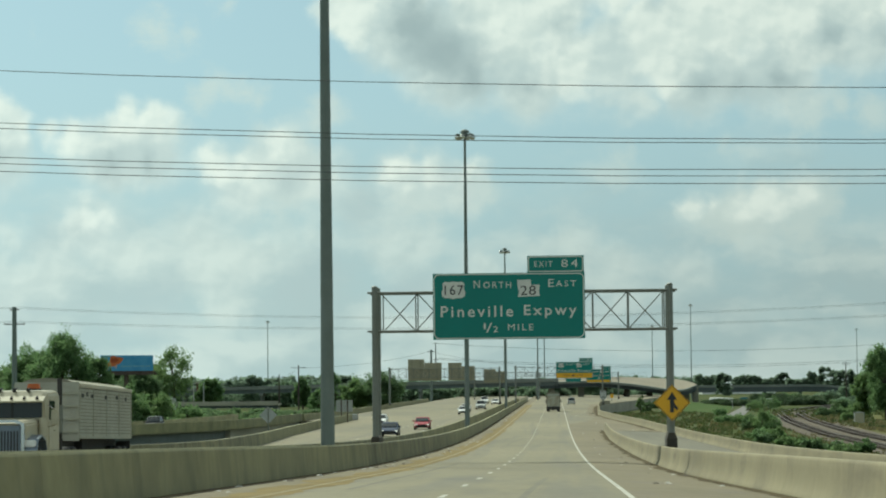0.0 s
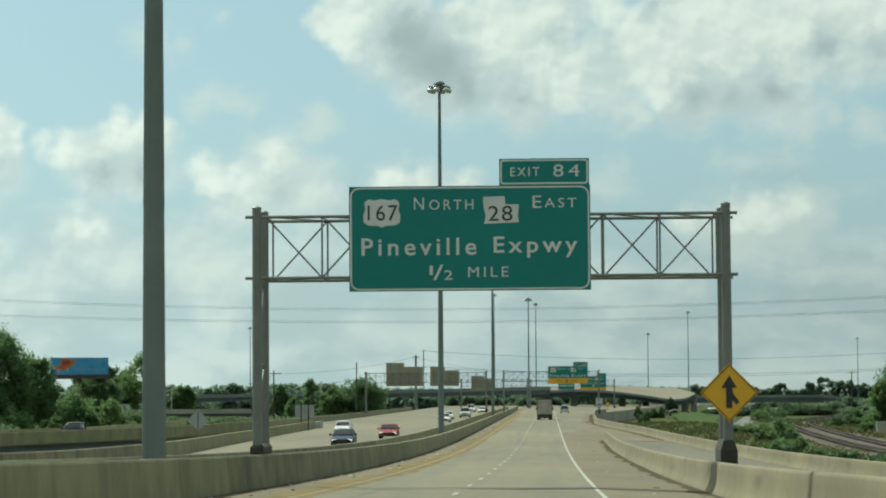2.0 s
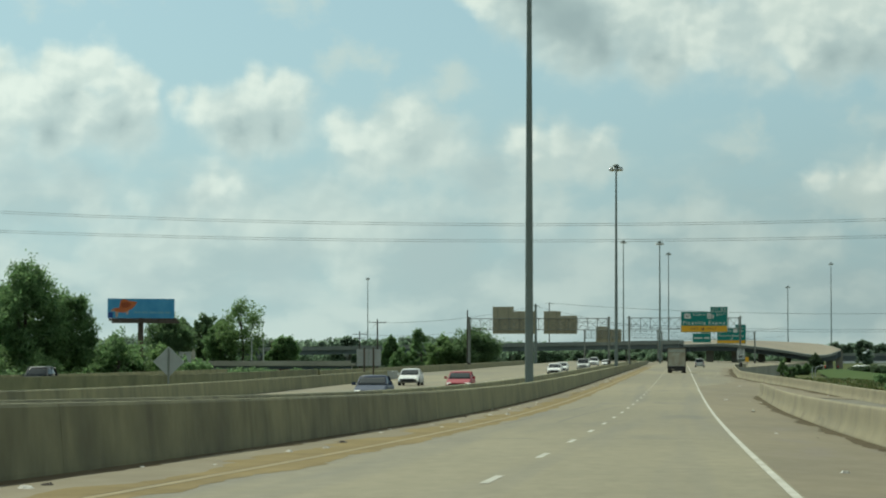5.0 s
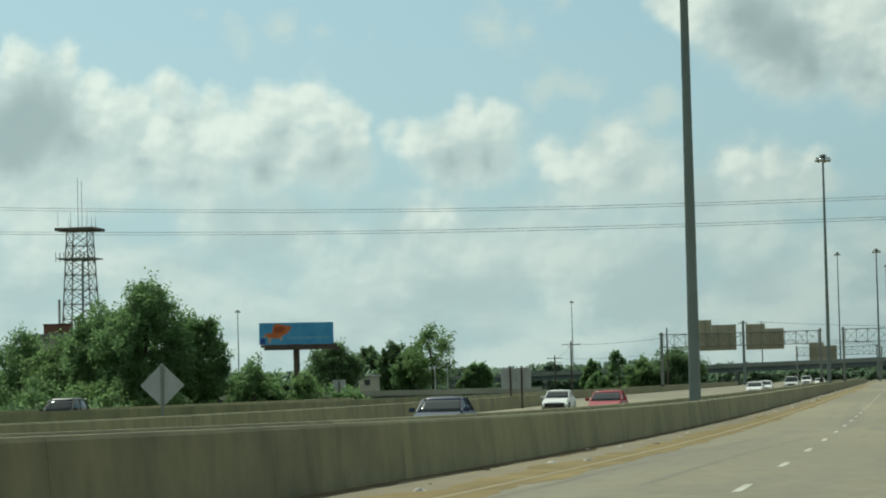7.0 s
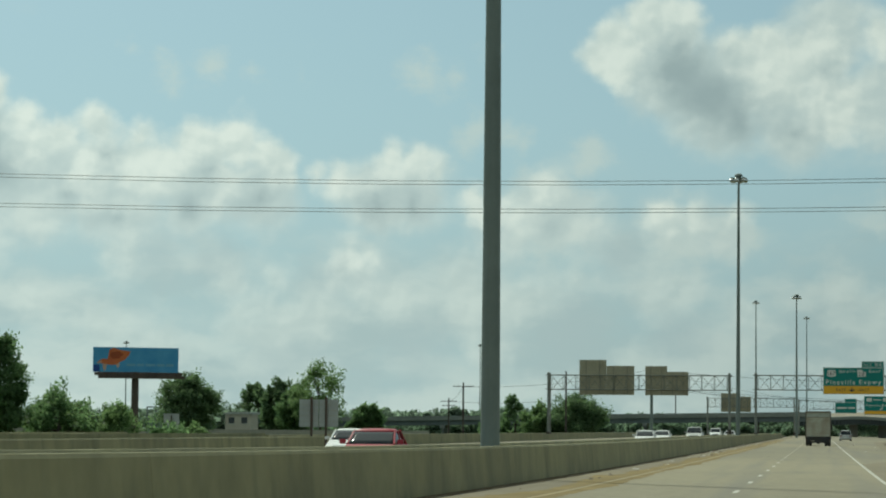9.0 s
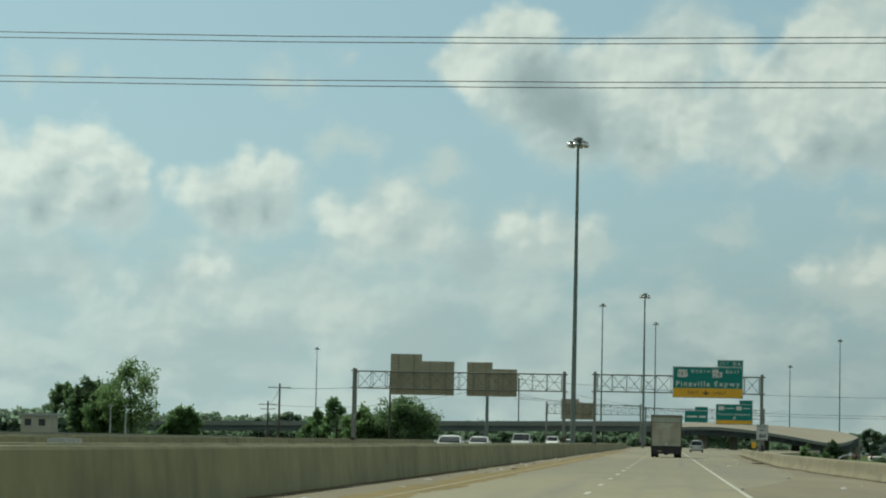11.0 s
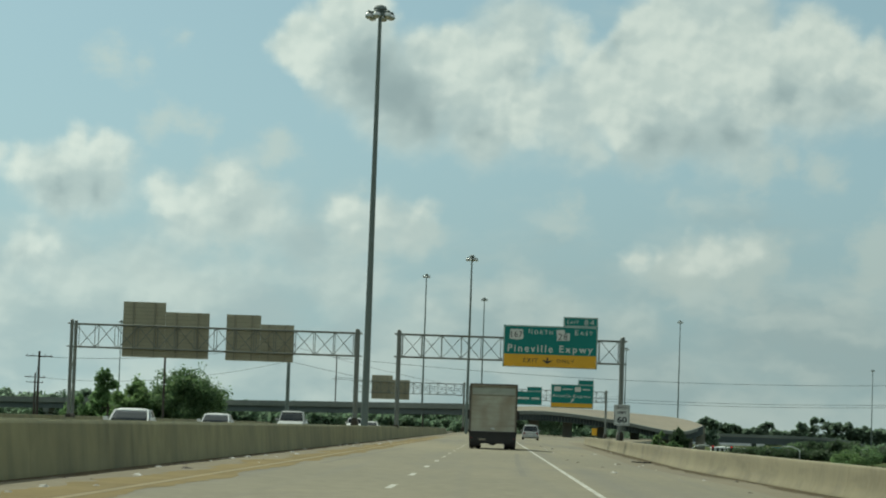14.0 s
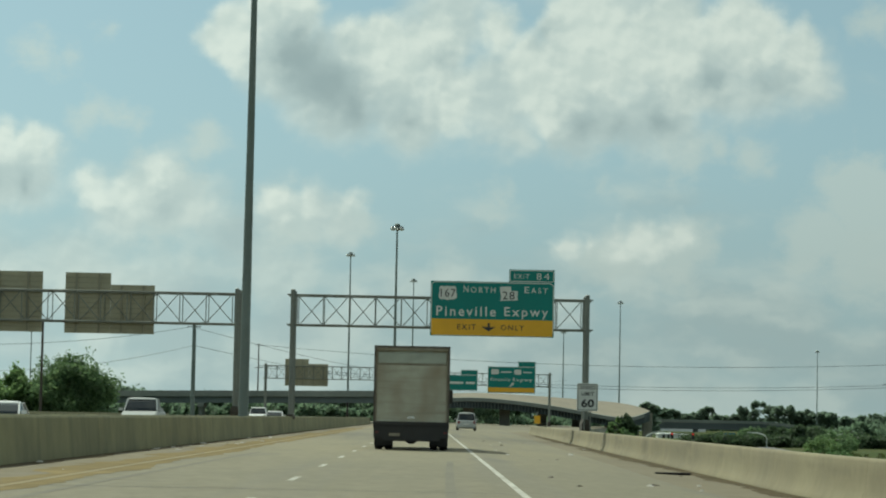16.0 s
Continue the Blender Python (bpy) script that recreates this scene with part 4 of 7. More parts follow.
boxed("bracket", (mx - 0.25, mx + 0.05, 124.13, 124.38, mz - 0.3, mz - 0.24), M_STEEL, mg)

# speed limit sign
sl = thing("speed_limit_sign", "white speed limit sign with black lettering", "road sign")
bm = bmesh.new()
plate(bm, rounded(9.15, 10.45, -2.23, -0.53, 0.1), 545.2, 0.01)
sp = part("panel", bm, M_SIGNW, sl)
border("black_border", 9.2, 10.4, -2.18, -0.58, 0.08, 0.035, 545.188, M_SIGNB, sp)
word("SPEED", 9.33, 10.28, -0.90, -0.68, 545.185, M_SIGNB, sp, 0.015)
word("LIMIT", 9.42, 10.2, -1.28, -1.06, 545.185, M_SIGNB, sp, 0.015)
word("60", 9.42, 10.22, -2.0, -1.5, 545.185, M_SIGNB, sp, 0.03)
rod("post", (9.62, 545.27, -3.4), (9.62, 545.27, -0.68), 0.04, M_STEEL, sl)
rod("post", (10.0, 545.27, -3.4), (10.0, 545.27, -0.68), 0.04, M_STEEL, sl)


# ---- high masts ----
def high_mast(label, x, y, zb, zt, lean=0.0, r=0.29, lamps=6):
    m = thing("high_mast_light", label, "street lamp", "high mast lights", at=(x, y, zb))
    h = zt - zb
    n = 4
    for i in range(n):
        a, c = i / n, (i + 1) / n
        rod("shaft", (lean * a, 0, h * a), (lean * c, 0, h * c), r * (1 - 0.55 * a) + (0.006 if i else 0), M_MAST, m, r * (1 - 0.55 * c), 14)
    bm = bmesh.new()
    loft(bm, [[(math.cos(k) * q, math.sin(k) * q, z) for k in np.linspace(0, 2 * math.pi, 12, endpoint=False)] for q, z in ((r * 2.2, -0.1), (r * 2.2, 0.05), (r * 1.1, 0.08))])
    part("base_flange", bm, M_MAST, m)
    rod("hub", (lean, 0, h - 0.3), (lean, 0, h + 0.12), 0.3, M_MAST, m, 0.3, 12)
    bm = bmesh.new()
    loft(bm, [[(lean + math.cos(k) * q, math.sin(k) * q, h + z) for k in np.linspace(0, 2 * math.pi, 14, endpoint=False)] for q, z in ((0.3, 0.1), (0.5, 0.14), (0.52, 0.24), (0.42, 0.4), (0.2, 0.5))])
    part("cap", bm, M_MAST, m, "dark domed cap")
    for k in range(lamps):
        a = 2 * math.pi * (k + 0.25) / lamps
        c, s = math.cos(a), math.sin(a)
        arm = rod("arm", (lean + 0.25 * c, 0.25 * s, h - 0.02), (lean + 0.86 * c, 0.86 * s, h - 0.06), 0.055, M_MAST, m, n=6)
        for nm, prof, mat in (("housing", ((0.08, 0.04), (0.16, 0.0), (0.2, -0.16)), M_MAST), ("reflector", ((0.2, -0.162), (0.29, -0.3), (0.3, -0.42), (0.24, -0.56), (0.12, -0.62)), M_REFL)):
            bm = bmesh.new()
            loft(bm, [[(lean + 0.86 * c + q * math.cos(u), 0.86 * s + q * math.sin(u), h + z) for u in np.linspace(0, 2 * math.pi, 12, endpoint=False)] for q, z in prof])
            part(nm, bm, mat, arm, "bright spun aluminium reflector" if mat is M_REFL else "", True)
    return m


MAST = "tall dark steel high mast with a ring of floodlights"
high_mast(MAST, -9.83, 111.6, zr(111) - 0.4, 27.9, 0.0, 0.31)
high_mast(MAST, -9.79, 285.8, zr(286) - 0.4, 28.74, 0.05)
high_mast(MAST, -10.22, 528.95, zr(529) - 0.4, 28.34, 0.08)
high_mast(MAST, -5.62, 805.24, -4.0, 28.08, 0.04)
for x, y, zt in ((-20.8, 1056, 39.2), (-5.3, 1202, 40.5), (-155.8, 1403, 36.3), (68.1, 1314, 40.0), (50.3, 1359, 30.6), (192.2, 1671, 34.0), (-259.7, 1166, 29.3)):
    high_mast("distant tall steel high mast with floodlights", x, y, GROUND, zt, 0.0, 0.3)

# ---- poles and wires ----
def pole(label, x, y, zt, arms=(), r=0.16, zb=GROUND, cat="utility pole", steel=False):
    p = thing("utility_pole", label, cat, "utility poles", at=(x, y, zb))
    h = zt - zb
    rod("shaft", (0, 0, -0.2), (0, 0, h), r, M_MAST if steel else M_WOOD, p, r * 0.7, 10)
    for z, half, up in arms:
        arm = boxed("crossarm", (-half, half, -0.16, -0.02, h - z - 0.07, h - z + 0.07), M_WOOD, p)
        for k in (-0.9, -0.45, 0.45, 0.9):
            rod("insulator", (half * k, -0.09, h - z + 0.07), (half * k, -0.09, h - z + 0.07 + up), 0.05, M_ALU, arm, 0.03, 8)
    return p


pole("tall grey steel power pole with two crossarms", -71.7, 342, 12.0, ((0.4, 0.6, 0.15), (2.3, 1.4, 0.2)), 0.42, steel=True)
pole("dark wooden utility pole with a crossarm", -75.1, 757, 7.3, ((0.8, 2.2, 0.3),), 0.24)
pole("dark wooden utility pole with a crossarm", -88.6, 830, 4.9, ((0.8, 2.0, 0.3), (1.8, 1.6, 0.2)), 0.22)
pole("bare dark wooden pole", -49.4, 717, 8.9, (), 0.2)
pole("tall grey steel utility pole beyond the oncoming road", -39.2, 818, 12.2, ((0.6, 1.1, 0.25),), 0.42, steel=True)
pole("dark wooden utility pole beside the railway", 113.5, 1025, 8.4, ((0.7, 1.6, 0.3),), 0.25)
pole("bare wooden pole by the far bridge", -17.6, 952, 2.7, (), 0.25)


def wires(label, sets, r=0.014):
    w = thing("power_lines", label, "power line")
    for a, b, sag in sets:
        bm = bmesh.new()
        a, b = Vector(a), Vector(b)
        pts = [a.lerp(b, k / 16) - Vector((0, 0, sag * 4 * (k / 16) * (1 - k / 16))) for k in range(17)]
        ring = [Vector((math.cos(u), math.sin(u))) * r for u in (0.3, 1.55, 2.8, 4.07, 5.3)]
        across = Vector((-(b - a).y, (b - a).x, 0)).normalized()
        loft(bm, [[tuple(p + across * c.x + Vector((0, 0, c.y))) for c in ring] for p in pts])
        part("wire", bm, M_WIRE, w)
    return w


for x, y, zt in ((-75, 86, 17.2), (62, 92, 12.8)):
    pole("tall steel power pole beside the highway", x, y, zt, ((0.5, 1.2, 0.2), (2.3, 1.2, 0.2), (3.8, 1.2, 0.2)), 0.3, steel=True)
wires("thin dark power lines high over the highway", [((-75, 86, a), (62, 92, b), 3.0) for a, b in ((16.77, 12.35), (14.95, 10.56), (14.63, 10.55), (13.47, 9.79), (13.27, 9.55), (12.99, 9.3))])
pole("tall grey steel power pole with two crossarms", 85.0, 342, 14.8, ((0.4, 0.6, 0.15), (2.3, 1.4, 0.2)), 0.35, steel=True)
wires("paired thin power lines across the highway", [((-71.7, 342, 12.0 - k), (85.0, 342, 14.2 - k), 3.0) for k in (0.0, 0.18)] + [((-71.7, 342, 10.15 - k), (85.0, 342, 12.0 - k), 2.4) for k in (0.0, 0.18)] + [((-71.7, 342, 12.0 - k), (-290.0, 335, 13.4 - k), 3.0) for k in (0.0, 0.18, 1.85, 2.03)], 0.015)
wires("thin power lines between distant poles", [((-39.2, 818, 11.7), (-75.1, 757, 6.4), 1.2), ((-39.2, 818, 11.5), (42, 1176, 9.5), 4.0), ((-39.2, 818, 8.5), (42, 1176, 6.0), 3.0), ((-39.2, 818, 8.5), (-88.6, 830, 4.1), 2.0), ((-75.1, 757, 6.5), (-88.6, 830, 4.1), 0.6)], 0.035)
wires("thin power lines far off beyond the railway", [((-60, 1300, 21.8), (205, 1300, 21.8), 5.0), ((-60, 1300, 14.6), (205, 1300, 14.6), 5.0), ((-60, 1302, 14.0), (205, 1302, 14.0), 5.4)], 0.07)
for x, zt in ((-60, 22.2), (205, 22.2)):
    pole("far wooden utility pole with crossarms", x, 1300, zt, ((0.4, 1.4, 0.3), (8.4, 1.4, 0.3)), 0.28)

# ---- billboard ----
bb = thing("billboard", "billboard with a blue poster on a rusty steel column", "billboard", at=(-91.48, 551.6, GROUND), turn=24.4)
M_BBLUE = surf("poster_blue", (0.04, 0.215, 0.42), (0.08, 0.29, 0.48), 0.5, 0.35, 1.2, bump=0.0)
M_ORANGE = surf("poster_orange", (0.50, 0.13, 0.025), (0.40, 0.085, 0.02), 0.5, 0.7, 2.5, bump=0.0)
boxed("poster_panel", (-5.77, 5.77, -0.15, 0.15, 11.95, 15.27), M_BBLUE, bb, "blue poster sheet")
M_POSTERPALE = surf("poster_pale", (0.52, 0.40, 0.32), (0.42, 0.26, 0.17), bump=0.0)
for nm, mat, y, pts in (
        ("orange_shape", M_ORANGE, -0.17, ((-5.2, 13.3), (-4.55, 13.72), (-3.85, 13.66), (-3.6, 14.95), (-3.0, 15.2), (-2.2, 14.92), (-0.75, 14.72), (-1.0, 14.15), (-1.55, 13.58), (-2.2, 13.3), (-2.75, 12.92), (-3.4, 12.88), (-4.0, 13.0), (-4.5, 13.05))),
        ("pale_shape", M_POSTERPALE, -0.166, ((-4.5, 13.1), (-3.9, 13.1), (-4.05, 12.3), (-4.3, 12.05), (-4.45, 12.5))),
        ("pale_shape", M_POSTERPALE, -0.166, ((-2.75, 13.1), (-2.2, 13.35), (-2.25, 12.75), (-2.5, 12.45))),
        ("pale_shape", M_POSTERPALE, -0.174, ((-5.35, 13.2), (-4.6, 13.45), (-4.7, 13.2), (-5.0, 13.02))),
        ("dark_shape", surf("poster_dark_orange", (0.33, 0.07, 0.02), bump=0.0), -0.174, ((-3.4, 14.6), (-2.3, 14.75), (-1.7, 14.3), (-2.3, 13.75), (-3.2, 13.7), (-3.55, 14.1)))):
    bm = bmesh.new()
    plate(bm, pts, y)
    part(nm, bm, mat, bb)
M_POSTERLIGHT = surf("poster_light", (0.16, 0.37, 0.50), bump=0.0)
for x0, x1 in ((-1.25, -0.1), (0.1, 1.1), (1.3, 2.6), (2.8, 3.9), (4.1, 5.1)):
    boxed("lettering_bar", (x0, x1, -0.17, -0.155, 12.75, 13.1), M_POSTERLIGHT, bb)
boxed("poster_foot", (-5.77, -4.9, -0.165, -0.155, 11.96, 12.9), surf("poster_deep_blue", (0.025, 0.08, 0.30), bump=0.0), bb)
boxed("catwalk", (-5.0, 6.5, -1.0, 0.55, 11.1, 11.45), M_RUST, bb, "rust-brown catwalk")
boxed("skirt", (-5.0, 6.3, -0.12, 0.12, 11.46, 11.94), M_RUST, bb, "rust-brown skirt below the poster")
for k in range(14):
    rod("catwalk_post", (-4.9 + 0.87 * k, -0.95, 11.45), (-4.9 + 0.87 * k, -0.95, 11.95), 0.025, M_RUST, bb, n=5)
boxed("beam", (-5.5, 5.6, 0.16, 0.5, 11.5, 11.9), M_RUST, bb)
for k in range(9):
    boxed("outrigger", (-5.2 + 1.35 * k, -5.1 + 1.35 * k, -1.1, 0.3, 11.5, 11.7), M_RUST, bb)
rod("column", (0.0, 0.3, -0.2), (0.0, 0.3, 12.0), 0.52, M_RUST, bb, 0.48, 16)

# ---- roadside sign backs ----
dm = thing("diamond_sign", "bare aluminium back of a diamond sign on a post", "road sign", at=(-29.23, 263.28, zr(263)))
bm = bmesh.new()
plate(bm, [(0, 1.25), (0.92, 2.13), (0, 3.02), (-0.92, 2.13)], 0.0, 0.01)
part("panel", bm, M_ALU, dm)
boxed("post", (-0.05, 0.05, -0.08, -0.01, -2.0, 2.9), M_STEEL, dm)
sa = thing("roadside_sign", "bare aluminium back of a two-panel roadside sign", "road sign", at=(-29.5, 361.5, zr(361)))
for a in (-1.16, 0.02):
    p = boxed("panel", (a, a + 1.14, 0, 0.02, 1.5, 3.1), M_ALU, sa)
    for k in range(1, 5):
        boxed("sheet_joint", (a, a + 1.14, -0.02, -0.003, 1.5 + 0.32 * k, 1.515 + 0.32 * k), M_BACK, p)
for x in (-0.42, 0.45):
    boxed("post", (x - 0.07, x + 0.07, -0.12, -0.03, -1.2, 3.25), M_RUST, sa)
sb = thing("roadside_sign", "weathered back of a square roadside sign", "road sign", at=(-75.6, 508.7, GROUND))
boxed("panel", (-0.95, 0.95, 0, 0.03, 4.0, 6.2), M_ALU, sb)
boxed("post", (-0.07, 0.07, -0.1, -0.01, 0, 6.0), M_WOOD, sb)
# crash cushion on the nose of the oncoming road's gore
cc = thing("crash_cushion", "pale crash cushion at the nose of a barrier", "crash cushion", at=(-30.0, 384.0, zr(384)))
for k in range(4):
    boxed("bay", (-0.45, 0.45, k * 1.0, k * 1.0 + 0.92, 0.05, 0.85), M_ALU, cc, bevel=0.04)


# ---- vehicles ----
def paint(name, rgb, coat=0.25):
    m = surf(name, rgb, tuple(c * 0.9 for c in rgb), 0.42, 0.6, 3.0, bump=0.0)
    m.node_tree.nodes["Principled BSDF"].inputs["Specular IOR Level"].default_value = coat
    return m


def wheel(parent, x, y, r, w, dual=False):
    for k in ((0, 1) if dual else (0,)):
        xx = x + (k * (w + 0.06) if x < 0 else -k * (w + 0.06))
        bm = bmesh.new()
        prof = ((r * 0.62, -w / 2), (r * 0.93, -w / 2), (r, -w * 0.32), (r, w * 0.32), (r * 0.93, w / 2), (r * 0.62, w / 2))
        loft(bm, [[(xx + d, y + q * math.cos(a), r + q * math.sin(a)) for a in np.linspace(0, 2 * math.pi, 18, endpoint=False)] for q, d in prof])
        t = part("wheel", bm, M_TYRE, parent, "black tyre", True)
        bm = bmesh.new()
        loft(bm, [[(xx + d, y + q * math.cos(a), r + q * math.sin(a)) for a in np.linspace(0, 2 * math.pi, 14, endpoint=False)] for q, d in ((r * 0.6, -w * 0.52), (r * 0.5, -w * 0.4), (r * 0.5, w * 0.4), (r * 0.6, w * 0.52))])
        part("rim", bm, M_RIM, t)


def section(y, hw, z0, z1, k=0.12, top=0.9):
    """A cross-section of a car's shell at y."""
    return [(-hw * 0.9, y, z0), (hw * 0.9, y, z0), (hw, y, z0 + k), (hw, y, z1 - k), (hw * top, y, z1), (-hw * top, y, z1), (-hw, y, z1 - k), (-hw, y, z0 + k)]


def cabin_ring(w, ya, yb, z, r=0.22):
    r = min(r, w * 0.45, (yb - ya) * 0.45)
    return [(sx * (w - r) + r * math.cos(u), (yb - r if sy > 0 else ya + r) + r * math.sin(u), z) for sx, sy, q in ((1, 1, 0), (-1, 1, 1), (-1, -1, 2), (1, -1, 3)) for u in np.linspace(q * math.pi / 2, (q + 1) * math.pi / 2, 4)]


def car(label, colour, x, y, z, turn, form="sedan"):
    """Nose towards local +y."""
    c = thing("car", label, "car", "cars", at=(x, y, z), turn=turn)
    hw, ln, ht = {"sedan": (0.9, 4.7, 1.43), "suv": (0.93, 4.65, 1.72), "pickup": (0.98, 5.6, 1.85), "van": (0.98, 5.4, 2.1)}[form]
    m = colour
    f, b = ln / 2, -ln / 2
    belt = {"sedan": 0.92, "suv": 1.02, "pickup": 1.15, "van": 1.15}[form]
    bm = bmesh.new()
    loft(bm, [section(b, hw * 0.86, 0.38, belt - 0.12), section(b + 0.12, hw * 0.96, 0.26, belt - 0.02), section(b + 0.9, hw, 0.22, belt), section(0, hw, 0.2, belt),
              section(f - 1.25, hw, 0.22, belt - 0.03), section(f - 0.35, hw * 0.95, 0.24, belt - 0.2), section(f - 0.05, hw * 0.85, 0.3, belt - 0.3), section(f, hw * 0.75, 0.36, belt - 0.38)])
    bmesh.ops.bevel(bm, geom=[e for e in bm.edges], offset=0.025, segments=2, affect="EDGES")
    body = part("body", bm, m, c)
    g0, g1, r0, r1 = {"sedan": (b + 0.65, f - 1.35, b + 1.45, f - 2.2), "suv": (b + 0.12, f - 1.2, b + 0.5, f - 2.0), "pickup": (-0.5, f - 1.45, -0.25, f - 2.15), "van": (b + 0.1, f - 0.9, b + 0.2, f - 1.7)}[form]
    tw = hw * 0.76
    bm = bmesh.new()
    loft(bm, [cabin_ring(hw * 0.9 + (tw - hw * 0.9) * k ** 1.5, g0 + (r0 - g0) * k, g1 + (r1 - g1) * k, belt - 0.05 + (ht - 0.03 - belt) * k) for k in (0, 0.35, 0.7, 1.0)])
    part("window_glass", bm, M_GLASS, c, "dark window glass", True)
    bm = bmesh.new()
    loft(bm, [cabin_ring(tw + 0.025, r0 - 0.06, r1 + 0.07, ht - 0.12), cabin_ring(tw * 0.97, r0, r1, ht - 0.06), cabin_ring(tw * 0.82, r0 + 0.15, r1 - 0.18, ht - 0.015), cabin_ring(tw * 0.4, r0 + 0.5, r1 - 0.5, ht)])
    part("roof", bm, m, c, "", True)
    for s in (-1, 1):
        for (ya, za), (yb, zb) in (((g0 + 0.03, belt - 0.03), (r0, ht - 0.07)), ((g1 - 0.03, belt - 0.03), (r1, ht - 0.07)), (((g0 + g1) / 2, belt - 0.03), ((r0 + r1) / 2, ht - 0.07))):
            rod("pillar", (s * hw * 0.9, ya, za), (s * (tw + 0.01), yb, zb), 0.04, m, c, n=6)
        mirror = boxed("mirror", (s * hw - 0.02 if s > 0 else s * hw - 0.2, s * hw + 0.2 if s > 0 else s * hw + 0.02, g1 - 0.25, g1 - 0.12, belt - 0.02, belt + 0.14), m, c, bevel=0.02)
        boxed("headlight", (s * hw * 0.72 - 0.19, s * hw * 0.72 + 0.15, f - 0.16, f - 0.03, belt - 0.44, belt - 0.28), M_LAMPON if turn else M_LAMP, body, "lit headlight" if turn else "clear headlight", 0.02)
        boxed("tail_light", (s * hw * 0.78 - 0.12, s * hw * 0.78 + 0.12, b - 0.015, b + 0.1, belt - 0.36, belt - 0.12), M_REDL, body, "red tail light", 0.02)
    boxed("grille", (-hw * 0.5, hw * 0.5, f - 0.06, f + 0.01, belt - 0.56, belt - 0.36), M_BLACK, body)
    boxed("air_intake", (-hw * 0.6, hw * 0.6, f - 0.12, f + 0.005, 0.3, 0.42), M_BLACK, body)
    boxed("bumper", (-hw * 0.85, hw * 0.85, b - 0.06, b + 0.06, 0.34, 0.52), m, body, bevel=0.02)
    boxed("number_plate", (-0.26, 0.26, b - 0.075, b - 0.062, 0.55, 0.68), M_SIGNW, body)
    for yy in (b + 0.85, f - 0.9):
        for s in (-1, 1):
            wheel(c, s * (hw - 0.1), yy, 0.33 if form != "pickup" else 0.39, 0.22)
    return c


P_SILVER, P_WHITE = paint("paint_silver", (0.42, 0.43, 0.41)), paint("paint_white", (0.68, 0.68, 0.66))
P_BLUE, P_RED, P_DARK = paint("paint_navy", (0.02, 0.035, 0.075)), paint("paint_red", (0.30, 0.03, 0.045)), paint("paint_charcoal", (0.03, 0.032, 0.035))
car("silver sport utility vehicle on the highway shoulder lane", P_SILVER, 3.65, 633.0, zs(3.65, 633), 0, "suv")
car("dark blue saloon car on the oncoming road", P_BLUE, -16.3, 254.5, zr(255), 180)
car("white saloon car on the oncoming road", P_WHITE, -22.6, 334.0, zr(334), 180)
car("red saloon car on the oncoming road", P_RED, -15.4, 299.0, zr(300), 180)
car("white saloon car on the oncoming road", P_WHITE, -15.8, 444.0, zr(445), 180)
car("white saloon car on the oncoming road", P_WHITE, -17.0, 489.0, zr(487), 180)
car("silver pickup truck on the oncoming road", P_SILVER, -15.2, 524.0, zr(522), 180, "pickup")
car("dark minivan on the ramp beyond the oncoming road", P_DARK, -47.5, 306.0, zr(308), 180, "suv")
car("white saloon car far along the oncoming road", P_WHITE, -15.0, 640.0, zr(640), 180)
car("white pickup truck far along the oncoming road", P_WHITE, -18.4, 668.0, zr(668), 180, "pickup")

# the box truck ahead
tk = thing("box_truck", "white box truck with a dirty roll-up rear door", "truck", at=(-0.55, 470.2, zr(470)))
M_BOX = surf("truck_white", (0.38, 0.37, 0.32), (0.28, 0.265, 0.22), 0.5, 0.6, 3.0, bump=0.05, streak=((0.26, 0.23, 0.17), (1.6, 1.0, 0.5), 0.5, 0.75, 0.6))
M_DOOR = surf("truck_door", (0.43, 0.425, 0.34), (0.31, 0.295, 0.225), 0.55, 0.8, 2.6, bump=0.05, streak=((0.235, 0.185, 0.12), (0.75, 1.0, 0.5), 0.44, 0.66, 0.85), stain=((0.25, 0.225, 0.165), (0.5, 1.0, 7.0), 0.5, 0.7, 0.6))
M_DOORTOP = surf("truck_door_top", (0.36, 0.385, 0.325), (0.27, 0.285, 0.235), 0.5, 0.7, 2.5, bump=0.03, stain=((0.19, 0.20, 0.165), (0.6, 1.0, 1.4), 0.46, 0.68, 0.7))
M_FRAME = surf("truck_frame", (0.105, 0.092, 0.07), (0.06, 0.05, 0.04), 0.7, 0.8, 4.0)
M_POST = surf("truck_post", (0.25, 0.225, 0.165), (0.15, 0.125, 0.085), 0.7, 1.2, 5.0)
H0, H1, HW = 0.90, 3.40, 1.245
boxed("box_body", (-HW, HW, 0.12, 7.3, H0, H1), M_BOX, tk, "white cargo box", 0.03)
for s in (-1, 1):
    boxed("rear_post", (s * (HW - 0.03) - 0.03, s * (HW - 0.03) + 0.03, 0.0, 0.12, H0 - 0.05, H1), M_FRAME, tk, "dark rusty rear corner post", 0.01)
    boxed("door_track", (s * (HW - 0.085) - 0.022, s * (HW - 0.085) + 0.022, 0.02, 0.12, H0, H1 - 0.14), M_POST, tk, "stained pale door track", 0.005)
boxed("roof_edge", (-HW, HW, -0.015, 0.12, H1 - 0.045, H1 + 0.02), M_FRAME, tk, "dark rusty roof edge", 0.01)
boxed("rear_header", (-HW + 0.06, HW - 0.06, -0.01, 0.12, H1 - 0.14, H1 - 0.046), M_POST, tk, "rust-brown rear header", 0.01)
boxed("rear_sill", (-HW, HW, -0.03, 0.12, H0 - 0.08, H0 + 0.03), M_BLACK, tk)
